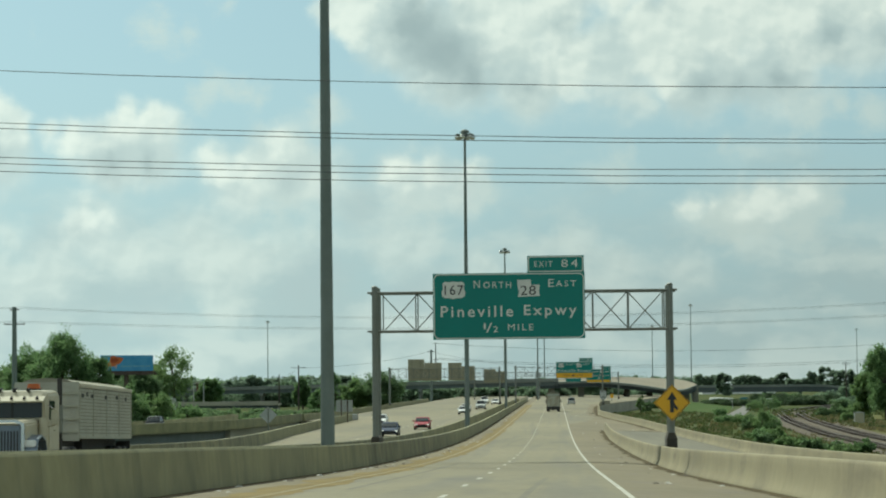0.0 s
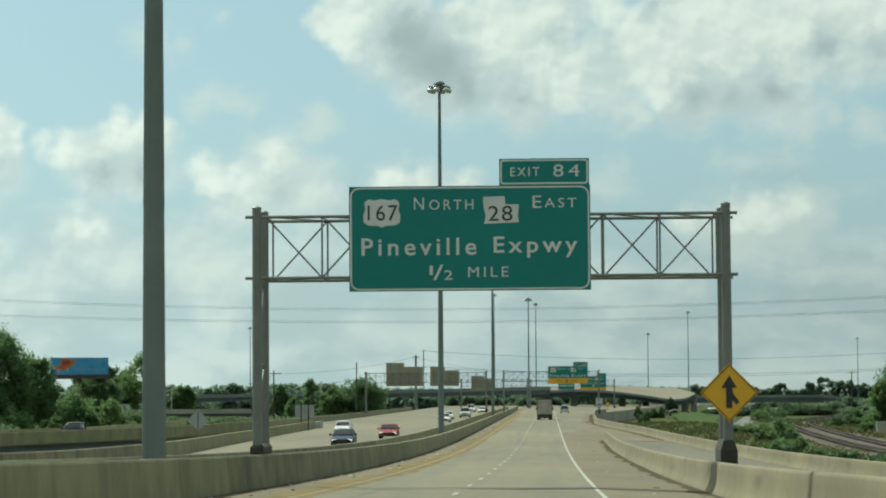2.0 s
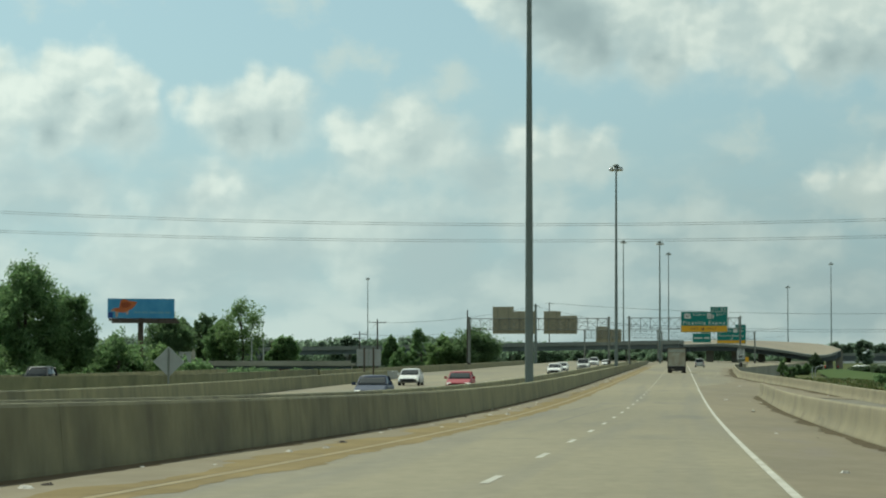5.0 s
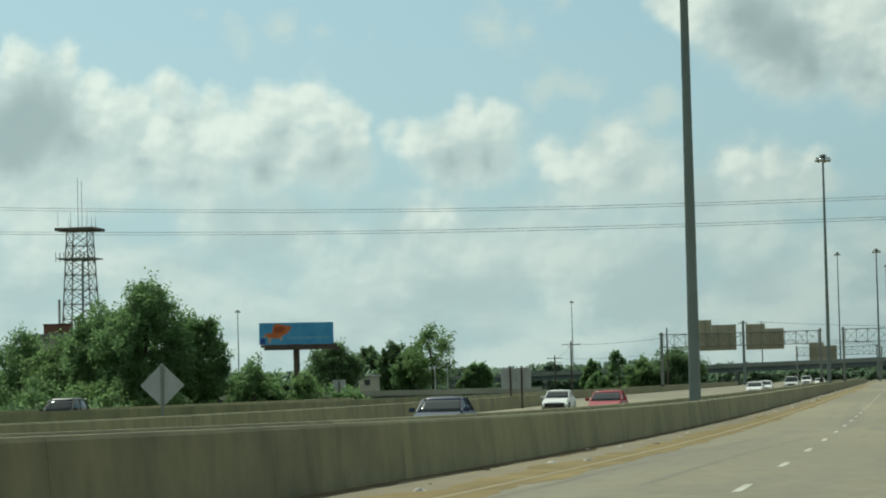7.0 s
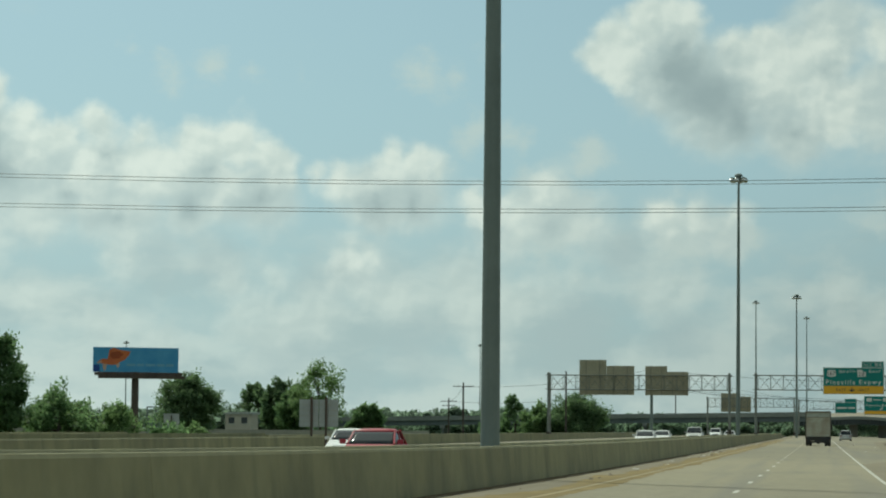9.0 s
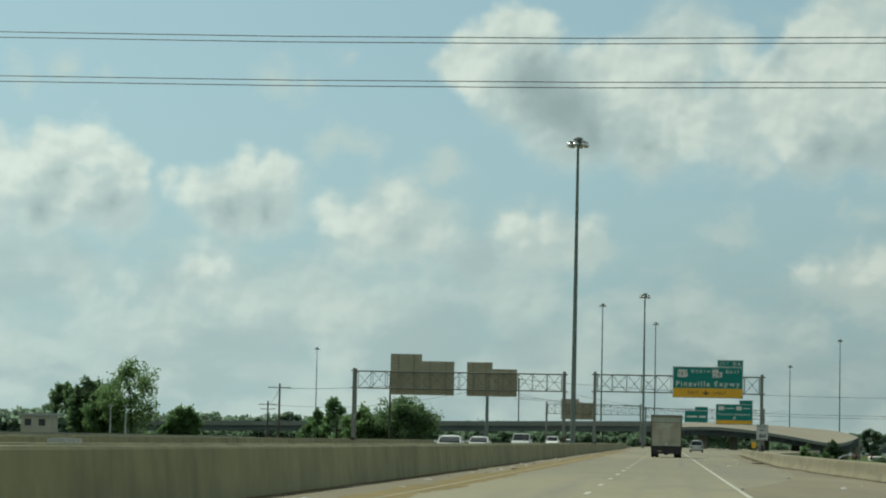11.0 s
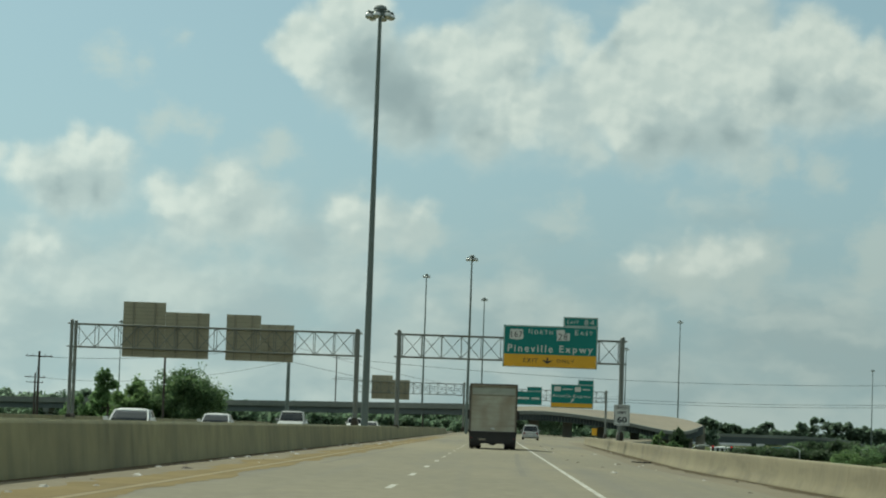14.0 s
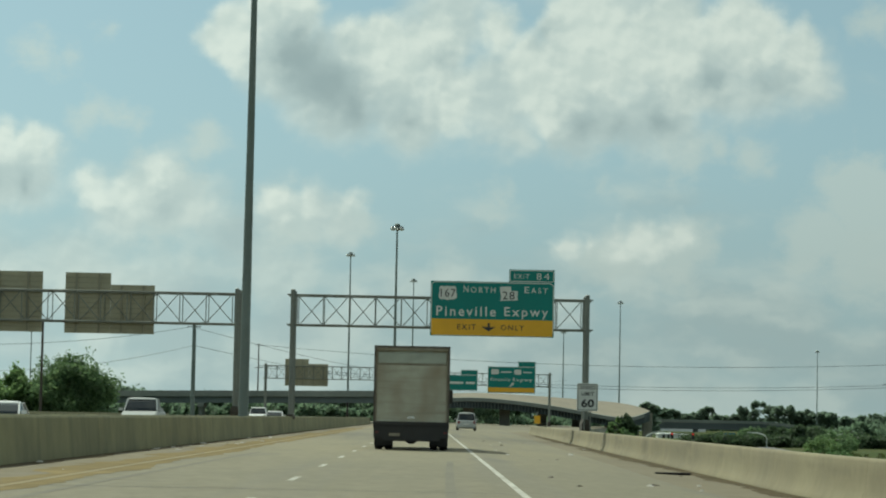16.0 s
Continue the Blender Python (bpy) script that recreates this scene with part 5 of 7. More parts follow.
door = boxed("roll_door", (-HW + 0.1, HW - 0.1, 0.09, 0.115, H0 + 0.03, H1 - 0.14), M_DOOR, tk, "dirty white roll-up door")
nsl, z0, z1 = 15, H0 + 0.03, H1 - 0.62
for k in range(nsl):
    a, c = z0 + (z1 - z0) * k / nsl, z0 + (z1 - z0) * (k + 1) / nsl
    boxed("door_slat", (-HW + 0.105, HW - 0.105, 0.055, 0.088, a + 0.005, c - 0.002), M_DOOR, door, "", 0.006)
boxed("door_top_panel", (-HW + 0.13, HW - 0.13, 0.05, 0.088, z1 + 0.07, H1 - 0.2), M_DOORTOP, door, "smooth grey upper door panel", 0.01)
boxed("door_seam", (-HW + 0.12, HW - 0.12, 0.06, 0.088, z1 + 0.005, z1 + 0.065), M_POST, door, "dark stained seam across the door", 0.004)
boxed("door_handle", (-0.12, 0.12, 0.03, 0.056, H0 + 0.14, H0 + 0.2), M_CHROME, door)
boxed("underride_bumper", (-HW + 0.02, HW - 0.02, 0.02, 0.16, 0.40, 0.84), M_BLACK, tk, "black rear bumper", 0.02)
boxed("bumper_bar", (-0.95, 0.95, 0.0, 0.1, 0.30, 0.42), M_BLACK, tk, "", 0.02)
boxed("number_plate", (-0.72, -0.36, -0.005, 0.015, 0.46, 0.56), M_POST, tk, "plain grey plate")
rod("axle_housing", (-0.7, 1.9, 0.5), (0.7, 1.9, 0.5), 0.1, M_BLACK, tk)
rod("differential", (0, 1.75, 0.45), (0, 2.05, 0.45), 0.26, M_BLACK, tk, n=14)
for s in (-1, 1):
    boxed("mud_flap", (s * 0.92 - 0.3, s * 0.92 + 0.3, 1.18, 1.2, 0.14, 0.86), M_BLACK, tk)
    boxed("chassis_rail", (s * 0.42 - 0.05, s * 0.42 + 0.05, 0.2, 9.0, 0.62, 0.88), M_BLACK, tk)
    boxed("tail_light", (s * 1.12 - 0.05, s * 1.12 + 0.05, 0.0, 0.03, 0.55, 0.62), plain("dim_red", (0.08, 0.012, 0.01)), tk, "dirty red tail light")
    boxed("side_skirt", (s * (HW - 0.02) - 0.02, s * (HW - 0.02) + 0.02, 0.2, 7.2, 0.72, 0.92), M_BLACK, tk)
    boxed("mirror", (s * 1.36 - 0.07, s * 1.36 + 0.07, 8.5, 8.6, 1.6, 2.1), M_BLACK, tk, "", 0.02)
    rod("mirror_arm", (s * 1.1, 8.55, 1.85), (s * 1.36, 8.55, 1.85), 0.025, M_BLACK, tk, n=6)
    wheel(tk, s * 1.08, 1.9, 0.48, 0.27, True)
    wheel(tk, s * 1.05, 8.6, 0.46, 0.27)
bm = bmesh.new()
loft(bm, [section(7.45, 1.15, 0.5, 2.4), section(8.6, 1.15, 0.5, 2.4), section(8.9, 1.12, 0.5, 1.5), section(9.6, 1.0, 0.5, 1.35)])
part("cab", bm, M_BOX, tk, "white truck cab")

# the tractor with a ribbed trailer on the oncoming road
semi = thing("tractor_trailer", "cream tractor with a ribbed grey bulk trailer", "truck")
semi.matrix_basis = pose(-19.0, 88.3, zr(88.3) + 0.02, -1.2, 0, 0)
M_RIB = surf("trailer_rib", (0.37, 0.36, 0.285), (0.29, 0.28, 0.215), 0.6, 0.5, 2.0, bump=0.03)
M_RIBD = surf("trailer_side", (0.15, 0.147, 0.118), (0.11, 0.108, 0.085), 0.7, 0.5, 2.0)
P_CAB = paint("tractor_cream", (0.44, 0.40, 0.29))
P_STEEL = surf("tractor_blue_grey", (0.20, 0.235, 0.28), (0.13, 0.155, 0.19), 0.35, 0.6, 3.0, metal=0.4, bump=0.02)
bm = bmesh.new()
loft(bm, [section(1.95, 1.12, 0.75, 2.62), section(2.3, 1.2, 0.75, 2.95), section(3.9, 1.22, 0.75, 3.02), section(4.3, 1.2, 0.75, 2.98)])
bmesh.ops.bevel(bm, geom=list(bm.edges), offset=0.05, segments=2, affect="EDGES")
part("cab", bm, P_CAB, semi, "cream tractor cab")
bm = bmesh.new()
loft(bm, [section(0.05, 0.78, 0.8, 1.78), section(0.2, 0.84, 0.75, 1.88), section(2.0, 0.98, 0.75, 2.0)])
bmesh.ops.bevel(bm, geom=list(bm.edges), offset=0.05, segments=2, affect="EDGES")
part("bonnet", bm, P_CAB, semi, "cream bonnet")
g = boxed("grille", (-0.7, 0.7, -0.03, 0.06, 0.7, 1.74), P_STEEL, semi, "blue-grey radiator grille", 0.03)
for k in range(12):
    boxed("grille_bar", (-0.62 + 0.108 * k, -0.58 + 0.108 * k, -0.06, -0.032, 0.74, 1.55), M_BLACK, g)
bm = bmesh.new()
loft(bm, [[(x, y, z) for x, z in ((-0.83, 0.62), (-0.72, 0.62), (-0.72, 1.76), (-0.5, 1.84), (0.5, 1.84), (0.72, 1.76), (0.72, 0.62), (0.83, 0.62), (0.83, 1.8), (0.55, 1.93), (-0.55, 1.93), (-0.83, 1.8))] for y in (-0.08, 0.1)])
part("grille_surround", bm, M_CHROME, semi, "bright chrome grille surround")
boxed("windscreen", (-1.04, 1.04, 1.90, 2.0, 2.02, 2.58), M_GLASS, semi, "dark windscreen", 0.02)
boxed("windscreen_pillar", (-0.03, 0.03, 1.88, 1.9, 2.02, 2.58), M_BLACK, semi)
bm = bmesh.new()
loft(bm, [[(x, 1.62, 2.55), (x, 1.6, 2.6), (x, 2.05, 2.78), (x, 2.05, 2.7)] for x in (-1.14, 1.14)])
part("sun_visor", bm, P_CAB, semi, "cream sun visor")
for k in range(5):
    rod("visor_lamp", (-0.9 + 0.45 * k, 1.72, 2.68), (-0.9 + 0.45 * k, 1.8, 2.74), 0.055, M_BLACK, semi, 0.045, 10)
for k in range(3):
    rod("air_horn", (-0.5 + 0.5 * k, 2.2, 2.98), (-0.5 + 0.5 * k, 2.6, 3.06), 0.07, M_BLACK, semi, 0.03, 10)
boxed("beacon_base", (0.36, 0.86, 2.5, 2.78, 3.0, 3.05), M_BLACK, semi)
bm = bmesh.new()
loft(bm, [[(x * k + 0.61, y, z) for x, z in ((-0.23, 3.05), (0.23, 3.05), (0.2, 3.22), (-0.2, 3.22))] for y, k in ((2.52, 0.95), (2.64, 1.0), (2.76, 0.95))])
part("beacon", bm, M_ORANGE, semi, "orange roof beacon")
for s in (-1, 1):
    dr = boxed("door", (s * 1.2 - 0.02, s * 1.2 + 0.02, 2.35, 3.35, 0.95, 1.9), P_CAB, semi, "", 0.01)
    boxed("side_window", (s * 1.215 - 0.012, s * 1.215 + 0.012, 2.4, 3.3, 1.95, 2.62), M_GLASS, semi, "dark side window")
    boxed("door_handle", (s * 1.23 - 0.015, s * 1.23 + 0.015, 3.1, 3.25, 1.55, 1.6), M_CHROME, dr)
    rod("exhaust_stack", (s * 1.17, 4.5, 0.8), (s * 1.17, 4.5, 3.45), 0.09, M_BLACK, semi, n=12)
    rod("heat_shield", (s * 1.17, 4.5, 1.5), (s * 1.17, 4.5, 2.5), 0.12, M_STEEL, semi, n=12)
    rod("fuel_tank", (s * 1.02, 2.5, 0.6), (s * 1.02, 4.2, 0.6), 0.33, M_CHROME, semi, n=16)
    boxed("headlight", (s * 0.98 - 0.2, s * 0.98 + 0.2, 0.12, 0.4, 1.0, 1.24), M_LAMP, semi, "", 0.04)
    bm = bmesh.new()
    loft(bm, [[(x, y, z), (x, y, z + 0.06)][::1] + [(x2, y, z + 0.06), (x2, y, z)] for x, x2, y, z in ((s * 0.8, s * 1.24, 0.1, 0.8), (s * 0.8, s * 1.24, 0.35, 1.22), (s * 0.8, s * 1.24, 1.0, 1.36), (s * 0.8, s * 1.24, 1.65, 1.2), (s * 0.8, s * 1.24, 1.85, 0.85))])
    part("fender", bm, P_STEEL, semi, "blue-grey front wing")
    mirror = boxed("mirror", (s * 1.46 - 0.11, s * 1.46 + 0.11, 1.95, 2.05, 1.75, 2.3), P_CAB, semi, "cream backed mirror", 0.03)
    rod("mirror_arm", (s * 1.2, 2.2, 2.45), (s * 1.46, 2.0, 2.32), 0.02, M_CHROME, mirror, n=6)
    rod("mirror_arm", (s * 1.2, 2.2, 1.7), (s * 1.46, 2.0, 1.74), 0.02, M_CHROME, mirror, n=6)
    rod("air_cleaner", (s * 1.12, 1.75, 1.35), (s * 1.12, 1.75, 2.0), 0.17, P_CAB, semi, 0.15, 14, "cream air cleaner")
    wheel(semi, s * 1.02, 1.0, 0.5, 0.28)
    for yy in (6.2, 7.5, 17.4, 18.7):
        wheel(semi, s * 1.05, yy, 0.5, 0.26, True)
boxed("bumper", (-1.2, 1.2, -0.28, -0.09, 0.4, 0.76), M_CHROME, semi, "chrome bumper", 0.04)
tb = boxed("trailer_box", (-1.17, 1.17, 8.2, 20.0, 1.33, 3.28), M_RIBD, semi, "ribbed grey trailer")
for k in range(14):
    for s in (-1, 1):
        boxed("rib", (s * 1.185 - 0.016, s * 1.185 + 0.016, 8.25, 19.95, 1.38 + 0.129 * k, 1.485 + 0.129 * k), M_RIB, tb)
for s in (-1, 1):
    boxed("top_rail", (s * 1.2 - 0.05, s * 1.2 + 0.05, 8.15, 20.05, 3.2, 3.34), P_CAB, tb, "tan top rail", 0.02)
    boxed("bottom_rail", (s * 1.19 - 0.03, s * 1.19 + 0.03, 8.2, 20.0, 1.28, 1.39), M_RIB, tb, "", 0.01)
    for k in range(5):
        boxed("corner_post", (s * 1.2 - 0.025, s * 1.2 + 0.025, 8.2 + 2.93 * k, 8.28 + 2.93 * k, 1.34, 3.22), M_RIB, tb)
bm = bmesh.new()
loft(bm, [[(-1.2, yy, 3.3), (1.2, yy, 3.3), (0.7, yy, 3.5), (0, yy, 3.56), (-0.7, yy, 3.5)] for yy in (8.12, 20.08)])
part("tarpaulin", bm, surf("tarp", (0.30, 0.28, 0.21), small=3), semi, "tan tarpaulin cover")
M_FRONT = surf("trailer_front", (0.40, 0.39, 0.32), (0.30, 0.29, 0.235), 0.6, 0.8, 3.0)
fw = boxed("front_wall", (-1.2, 1.2, 8.08, 8.19, 1.2, 3.4), M_FRONT, tb, "pale front wall")
for k in range(4):
    boxed("front_stiffener", (-1.15, 1.15, 8.02, 8.078, 1.5 + 0.48 * k, 1.58 + 0.48 * k), M_RIB, fw)
for y0, dz, w in ((8.6, 2.95, 0.5), (9.6, 3.0, 0.35), (10.6, 2.95, 0.6), (13.6, 2.95, 0.6), (16.2, 2.98, 0.5), (18.4, 2.95, 0.4)):
    boxed("side_label", (1.205, 1.212, y0, y0 + w, dz - 0.12, dz + 0.03), M_BLACK, tb)
boxed("trailer_frame", (-0.6, 0.6, 4.3, 19.6, 0.85, 1.3), M_BLACK, semi)
boxed("landing_gear", (-0.9, 0.9, 10.4, 10.6, 0.25, 1.3), M_BLACK, semi)
for s in (-1, 1):
    boxed("mud_flap", (s * 0.95 - 0.3, s * 0.95 + 0.3, 19.4, 19.43, 0.2, 1.2), M_BLACK, semi)


# ---- trees ----
def leaves(pts, size, rng, flat_up=0.35):
    """One mesh of small four-cornered leaf sprays at the points."""
    n = len(pts)
    nrm = rng.normal(size=(n, 3))
    nrm[:, 2] += flat_up
    nrm /= np.linalg.norm(nrm, axis=1)[:, None]
    u = np.cross(nrm, rng.normal(size=(n, 3)))
    u /= np.linalg.norm(u, axis=1)[:, None]
    v = np.cross(nrm, u)
    s = size * rng.uniform(0.5, 1.1, (n, 1))
    quad = np.stack([pts - u * s, pts - v * s * 0.55, pts + u * s, pts + v * s * 0.55], 1).reshape(-1, 3)
    me = bpy.data.meshes.new("crown")
    me.vertices.add(4 * n), me.loops.add(4 * n), me.polygons.add(n)
    me.vertices.foreach_set("co", quad.ravel())
    me.loops.foreach_set("vertex_index", np.arange(4 * n))
    me.polygons.foreach_set("loop_start", np.arange(0, 4 * n, 4))
    me.update(calc_edges=True)
    return me


def crown_points(rng, clumps, per, spread):
    pts = []
    for c, r in clumps:
        d = rng.normal(size=(per, 3))
        d /= np.linalg.norm(d, axis=1)[:, None]
        pts.append(c + d * (r * rng.uniform(0.35, 1.0, (per, 1)) ** 0.6) * np.array([1, 1, 0.8]) + rng.normal(size=(per, 3)) * spread)
    return np.concatenate(pts)


def tree(label, x, y, top, radius, seed, leaf=M_LEAF, base=GROUND, size=0.22, clumps=80, per=190, low=0.14, name="tree", cat="tree"):
    rng = np.random.default_rng(seed)
    h = top - base
    t = thing(name, label, cat, "trees beside the highway", at=(x, y, base))
    cz, rz = h * (1 + low) / 2, h * (1 - low) / 2
    bm = bmesh.new()
    bend = rng.normal(size=2) * 0.03 * h
    knots = [Vector((bend[0] * k * k, bend[1] * k * k, h * 0.78 * k)) for k in np.linspace(0, 1, 6)]
    r0 = 0.022 * h + 0.06
    for i, (a, b) in enumerate(zip(knots, knots[1:])):
        tube(bm, a, b, r0 * (1 - 0.17 * i), r0 * (1 - 0.17 * (i + 1)), 8)
    part("trunk", bm, M_BARK, t, "", True)
    cl = []
    for k in range(clumps):
        d = rng.normal(size=3)
        d /= np.linalg.norm(d)
        q = rng.uniform(0.35, 1.0) ** 0.45
        taper = 1.0 - 0.35 * max(0.0, d[2])
        c = np.array([bend[0], bend[1], cz]) + d * q * np.array([radius * taper, radius * taper, rz]) * rng.uniform(0.75, 1.06)
        cl.append((c, radius * rng.uniform(0.16, 0.34)))
    for k in range(8):
        c = cl[k][0]
        a = knots[2 + k % 3]
        rod("limb", a, a.lerp(Vector(c), 0.85), r0 * 0.42, M_BARK, t, r0 * 0.1, 6)
    pts = [crown_points(rng, cl, per, 0.1 * radius * 0.3)]
    # leafy shoots that stand out of the outline
    for c, r in cl:
        for k in range(2):
            d = (c - np.array([bend[0], bend[1], cz * 0.8])) / radius + rng.normal(size=3) * 0.5 + np.array([0, 0, 0.15])
            d /= np.linalg.norm(d)
            run = np.linspace(0.5, 1.0 + rng.uniform(0.1, 0.45), 14)[:, None]
            pts.append(c + d * r * run + rng.normal(size=(14, 3)) * r * (0.26 - 0.1 * run))
    me = leaves(np.concatenate(pts), size, rng, 0.75)
    me.materials.append(leaf)
    ob = new("crown", me)
    ob.parent = t
    return t


BIG = "tall broad leafy green tree beside the highway"
tree(BIG, -87.2, 456, 10.8, 5.6, 11, size=0.24, clumps=180, per=190)
tree(BIG, -94.0, 462, 9.0, 4.8, 12, size=0.24, clumps=150, per=190)
tree(BIG, -83.5, 464, 7.6, 4.0, 13, clumps=110)
tree("leafy green tree of middling height", -77.5, 470, 0.6, 3.6, 16, M_LEAFL, clumps=80)
tree("leafy green tree of middling height", -102.5, 472, 5.2, 5.2, 14, M_LEAFL, clumps=100)
tree("leafy green tree of middling height", -110.0, 478, 6.0, 5.0, 15, clumps=80)
for i, (x, y, top, r) in enumerate(((-76.5, 466, 1.6, 3.6), (-71.5, 470, -0.4, 3.4), (-67.5, 474, -1.6, 3.0), (-90, 446, -0.5, 4.0), (-98, 450, 0.0, 4.5), (-83, 448, -1.5, 3.6), (-107, 458, 0.5, 4.6), (-115, 470, 2.5, 5.0))):
    tree("low leafy green shrub", x, y, top, r, 20 + i, M_LEAFL if i % 2 else M_LEAF, low=0.0, clumps=50, per=110, name="shrub", cat="shrub")
tree("dark round leafy tree beside a billboard", -97.4, 605, 5.5, 5.0, 31, M_LEAFD, size=0.24, clumps=120, per=170, low=0.3)
tree("low leafy green shrub below a billboard", -84.0, 556, -2.2, 3.4, 32, M_LEAFL, low=0.0, clumps=50, name="shrub", cat="shrub")
tree("low leafy green shrub below a billboard", -100.0, 560, -1.5, 3.4, 33, low=0.0, clumps=50, name="shrub", cat="shrub")
tree("tall airy light green tree", -130.3, 884, 15.0, 7.6, 41, M_LEAFL, size=0.4, clumps=75, per=70, low=0.2)
tree("dense dark green tree beyond the road", -138.0, 890, 8.6, 5.5, 42, M_LEAF, size=0.4)
tree("dense rounded green tree beyond the road", -145.0, 900, 10.6, 5.0, 43, M_LEAFD, size=0.36, clumps=120)
tree("dense rounded green tree beyond the road", -120.0, 892, 4.0, 5.0, 44, size=0.4)
tree("dense rounded green tree beyond the road", -160.0, 944, 10.0, 6.0, 45, M_LEAFD, size=0.45)
tree("dark round leafy tree beside the oncoming road", -50.3, 753, 4.7, 6.2, 51, M_LEAFD, size=0.28, clumps=130, per=170)
tree("round leafy green tree beside the oncoming road", -57.8, 752, 2.6, 4.4, 52, M_LEAFL, size=0.3, clumps=80)
tree("ragged slim light green tree by the road", -65.5, 770, 5.2, 3.4, 53, M_LEAF, size=0.32, clumps=44, per=110, low=0.0)
tree("low leafy green shrub by the road", -70.5, 768, 0.0, 3.4, 57, M_LEAF, size=0.3, clumps=44, per=110, low=0.0, name="shrub", cat="shrub")
tree("dense rounded green tree beyond the road", -91.0, 932, 4.0, 3.0, 54, M_LEAF, size=0.4)
tree("tall leafy tree beside the railway", 69.0, 548, 8.6, 4.4, 65, M_LEAF, size=0.24, clumps=110)
tree("tall leafy tree beside the railway", 65.0, 556, 3.4, 3.0, 66, M_LEAFL, size=0.24, clumps=60)
tree("tall leafy tree beside the railway", 76.0, 552, 9.5, 5.0, 67, M_LEAF, size=0.24, clumps=110)
tree("tall leafy tree beside the railway", 95.5, 748, 8.5, 7.0, 61, M_LEAF, size=0.3, clumps=110)
tree("tall leafy tree beside the railway", 106.0, 772, 10.5, 8.0, 62, size=0.3, clumps=110)
for i, (x, y, top, r) in enumerate(((34.5, 845, -4.2, 1.6), (32.0, 838, -4.6, 1.4))):
    tree("dense green tree below the flyover", x, y, top, r, 300 + i, (M_LEAF, M_LEAFD)[i % 2], low=0.0, clumps=60, per=110, size=0.3)
tree("dark leafy tree in front of the flyover", 41.0, 925, -1.3, 2.3, 68, M_LEAFS, low=0.0, clumps=60, per=110, size=0.3)
tree("slim light green tree beyond the barrier", 22.5, 700, -2.2, 1.3, 63, M_LEAFL, low=0.0, clumps=26, per=60, size=0.26)
tree("slim dark green tree beyond the barrier", 25.5, 730, -4.2, 1.6, 64, M_LEAFD, low=0.0, clumps=26, per=60, size=0.26)
for i, (x, y, top, r) in enumerate(((35.0, 446, -4.0, 2.2), (37.0, 452, -4.6, 2.4), (33.5, 452, -4.8, 2.0), (31.0, 372, -5.6, 1.6), (29.5, 380, -5.9, 1.8), (30.0, 308, -5.8, 1.5), (31.5, 289, -6.0, 1.6), (34.2, 292, -5.4, 1.2), (32.0, 300, -6.1, 1.6), (29.0, 330, -6.2, 1.6), (31.5, 335, -6.3, 1.6),
                                   (27.5, 350, -6.0, 1.5), (36.5, 521, -5.6, 2.0), (34.0, 530, -5.9, 2.2), (62.0, 780, -3.6, 3.0), (58.0, 770, -4.6, 2.6), (66.0, 800, -4.0, 3.0), (68.0, 636, -4.6, 2.0), (71.0, 640, -5.2, 2.4), (40.0, 640, -5.6, 2.0), (62.0, 610, -5.2, 1.8), (60.0, 540, -5.6, 1.8))):
    tree("low green shrub beside the railway", x, y, top, r, 70 + i, (M_LEAFL, M_LEAF, M_LEAFD)[i % 3], low=0.0, clumps=30, per=110, size=0.16, name="shrub", cat="shrub")


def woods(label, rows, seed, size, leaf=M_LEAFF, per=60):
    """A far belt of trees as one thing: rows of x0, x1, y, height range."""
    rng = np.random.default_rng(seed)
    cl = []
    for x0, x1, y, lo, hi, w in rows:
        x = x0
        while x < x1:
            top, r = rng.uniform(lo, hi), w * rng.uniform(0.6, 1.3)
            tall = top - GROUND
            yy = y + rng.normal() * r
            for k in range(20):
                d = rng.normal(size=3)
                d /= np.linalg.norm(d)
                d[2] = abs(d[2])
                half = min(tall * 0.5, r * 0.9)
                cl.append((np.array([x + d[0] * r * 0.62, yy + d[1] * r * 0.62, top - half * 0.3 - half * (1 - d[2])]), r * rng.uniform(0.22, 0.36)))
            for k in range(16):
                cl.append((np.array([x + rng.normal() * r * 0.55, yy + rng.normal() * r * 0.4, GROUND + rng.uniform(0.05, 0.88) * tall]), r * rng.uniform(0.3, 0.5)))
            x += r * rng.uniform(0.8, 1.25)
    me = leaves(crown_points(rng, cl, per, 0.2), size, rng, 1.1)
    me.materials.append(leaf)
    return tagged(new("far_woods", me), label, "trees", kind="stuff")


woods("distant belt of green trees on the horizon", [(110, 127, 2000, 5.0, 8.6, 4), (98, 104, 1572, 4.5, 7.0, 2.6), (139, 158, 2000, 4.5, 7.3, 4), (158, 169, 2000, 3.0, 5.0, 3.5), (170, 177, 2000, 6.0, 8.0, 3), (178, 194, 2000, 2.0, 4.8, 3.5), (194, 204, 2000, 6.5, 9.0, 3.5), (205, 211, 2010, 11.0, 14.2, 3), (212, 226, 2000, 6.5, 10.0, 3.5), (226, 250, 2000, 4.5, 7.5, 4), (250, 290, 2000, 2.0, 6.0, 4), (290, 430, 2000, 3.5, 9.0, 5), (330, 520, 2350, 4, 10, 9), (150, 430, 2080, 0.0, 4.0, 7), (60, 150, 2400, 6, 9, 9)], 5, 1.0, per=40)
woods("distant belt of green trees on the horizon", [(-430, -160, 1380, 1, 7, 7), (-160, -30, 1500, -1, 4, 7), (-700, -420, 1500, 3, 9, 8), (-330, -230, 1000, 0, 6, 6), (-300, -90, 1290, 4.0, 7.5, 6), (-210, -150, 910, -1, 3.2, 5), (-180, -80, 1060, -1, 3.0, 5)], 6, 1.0)
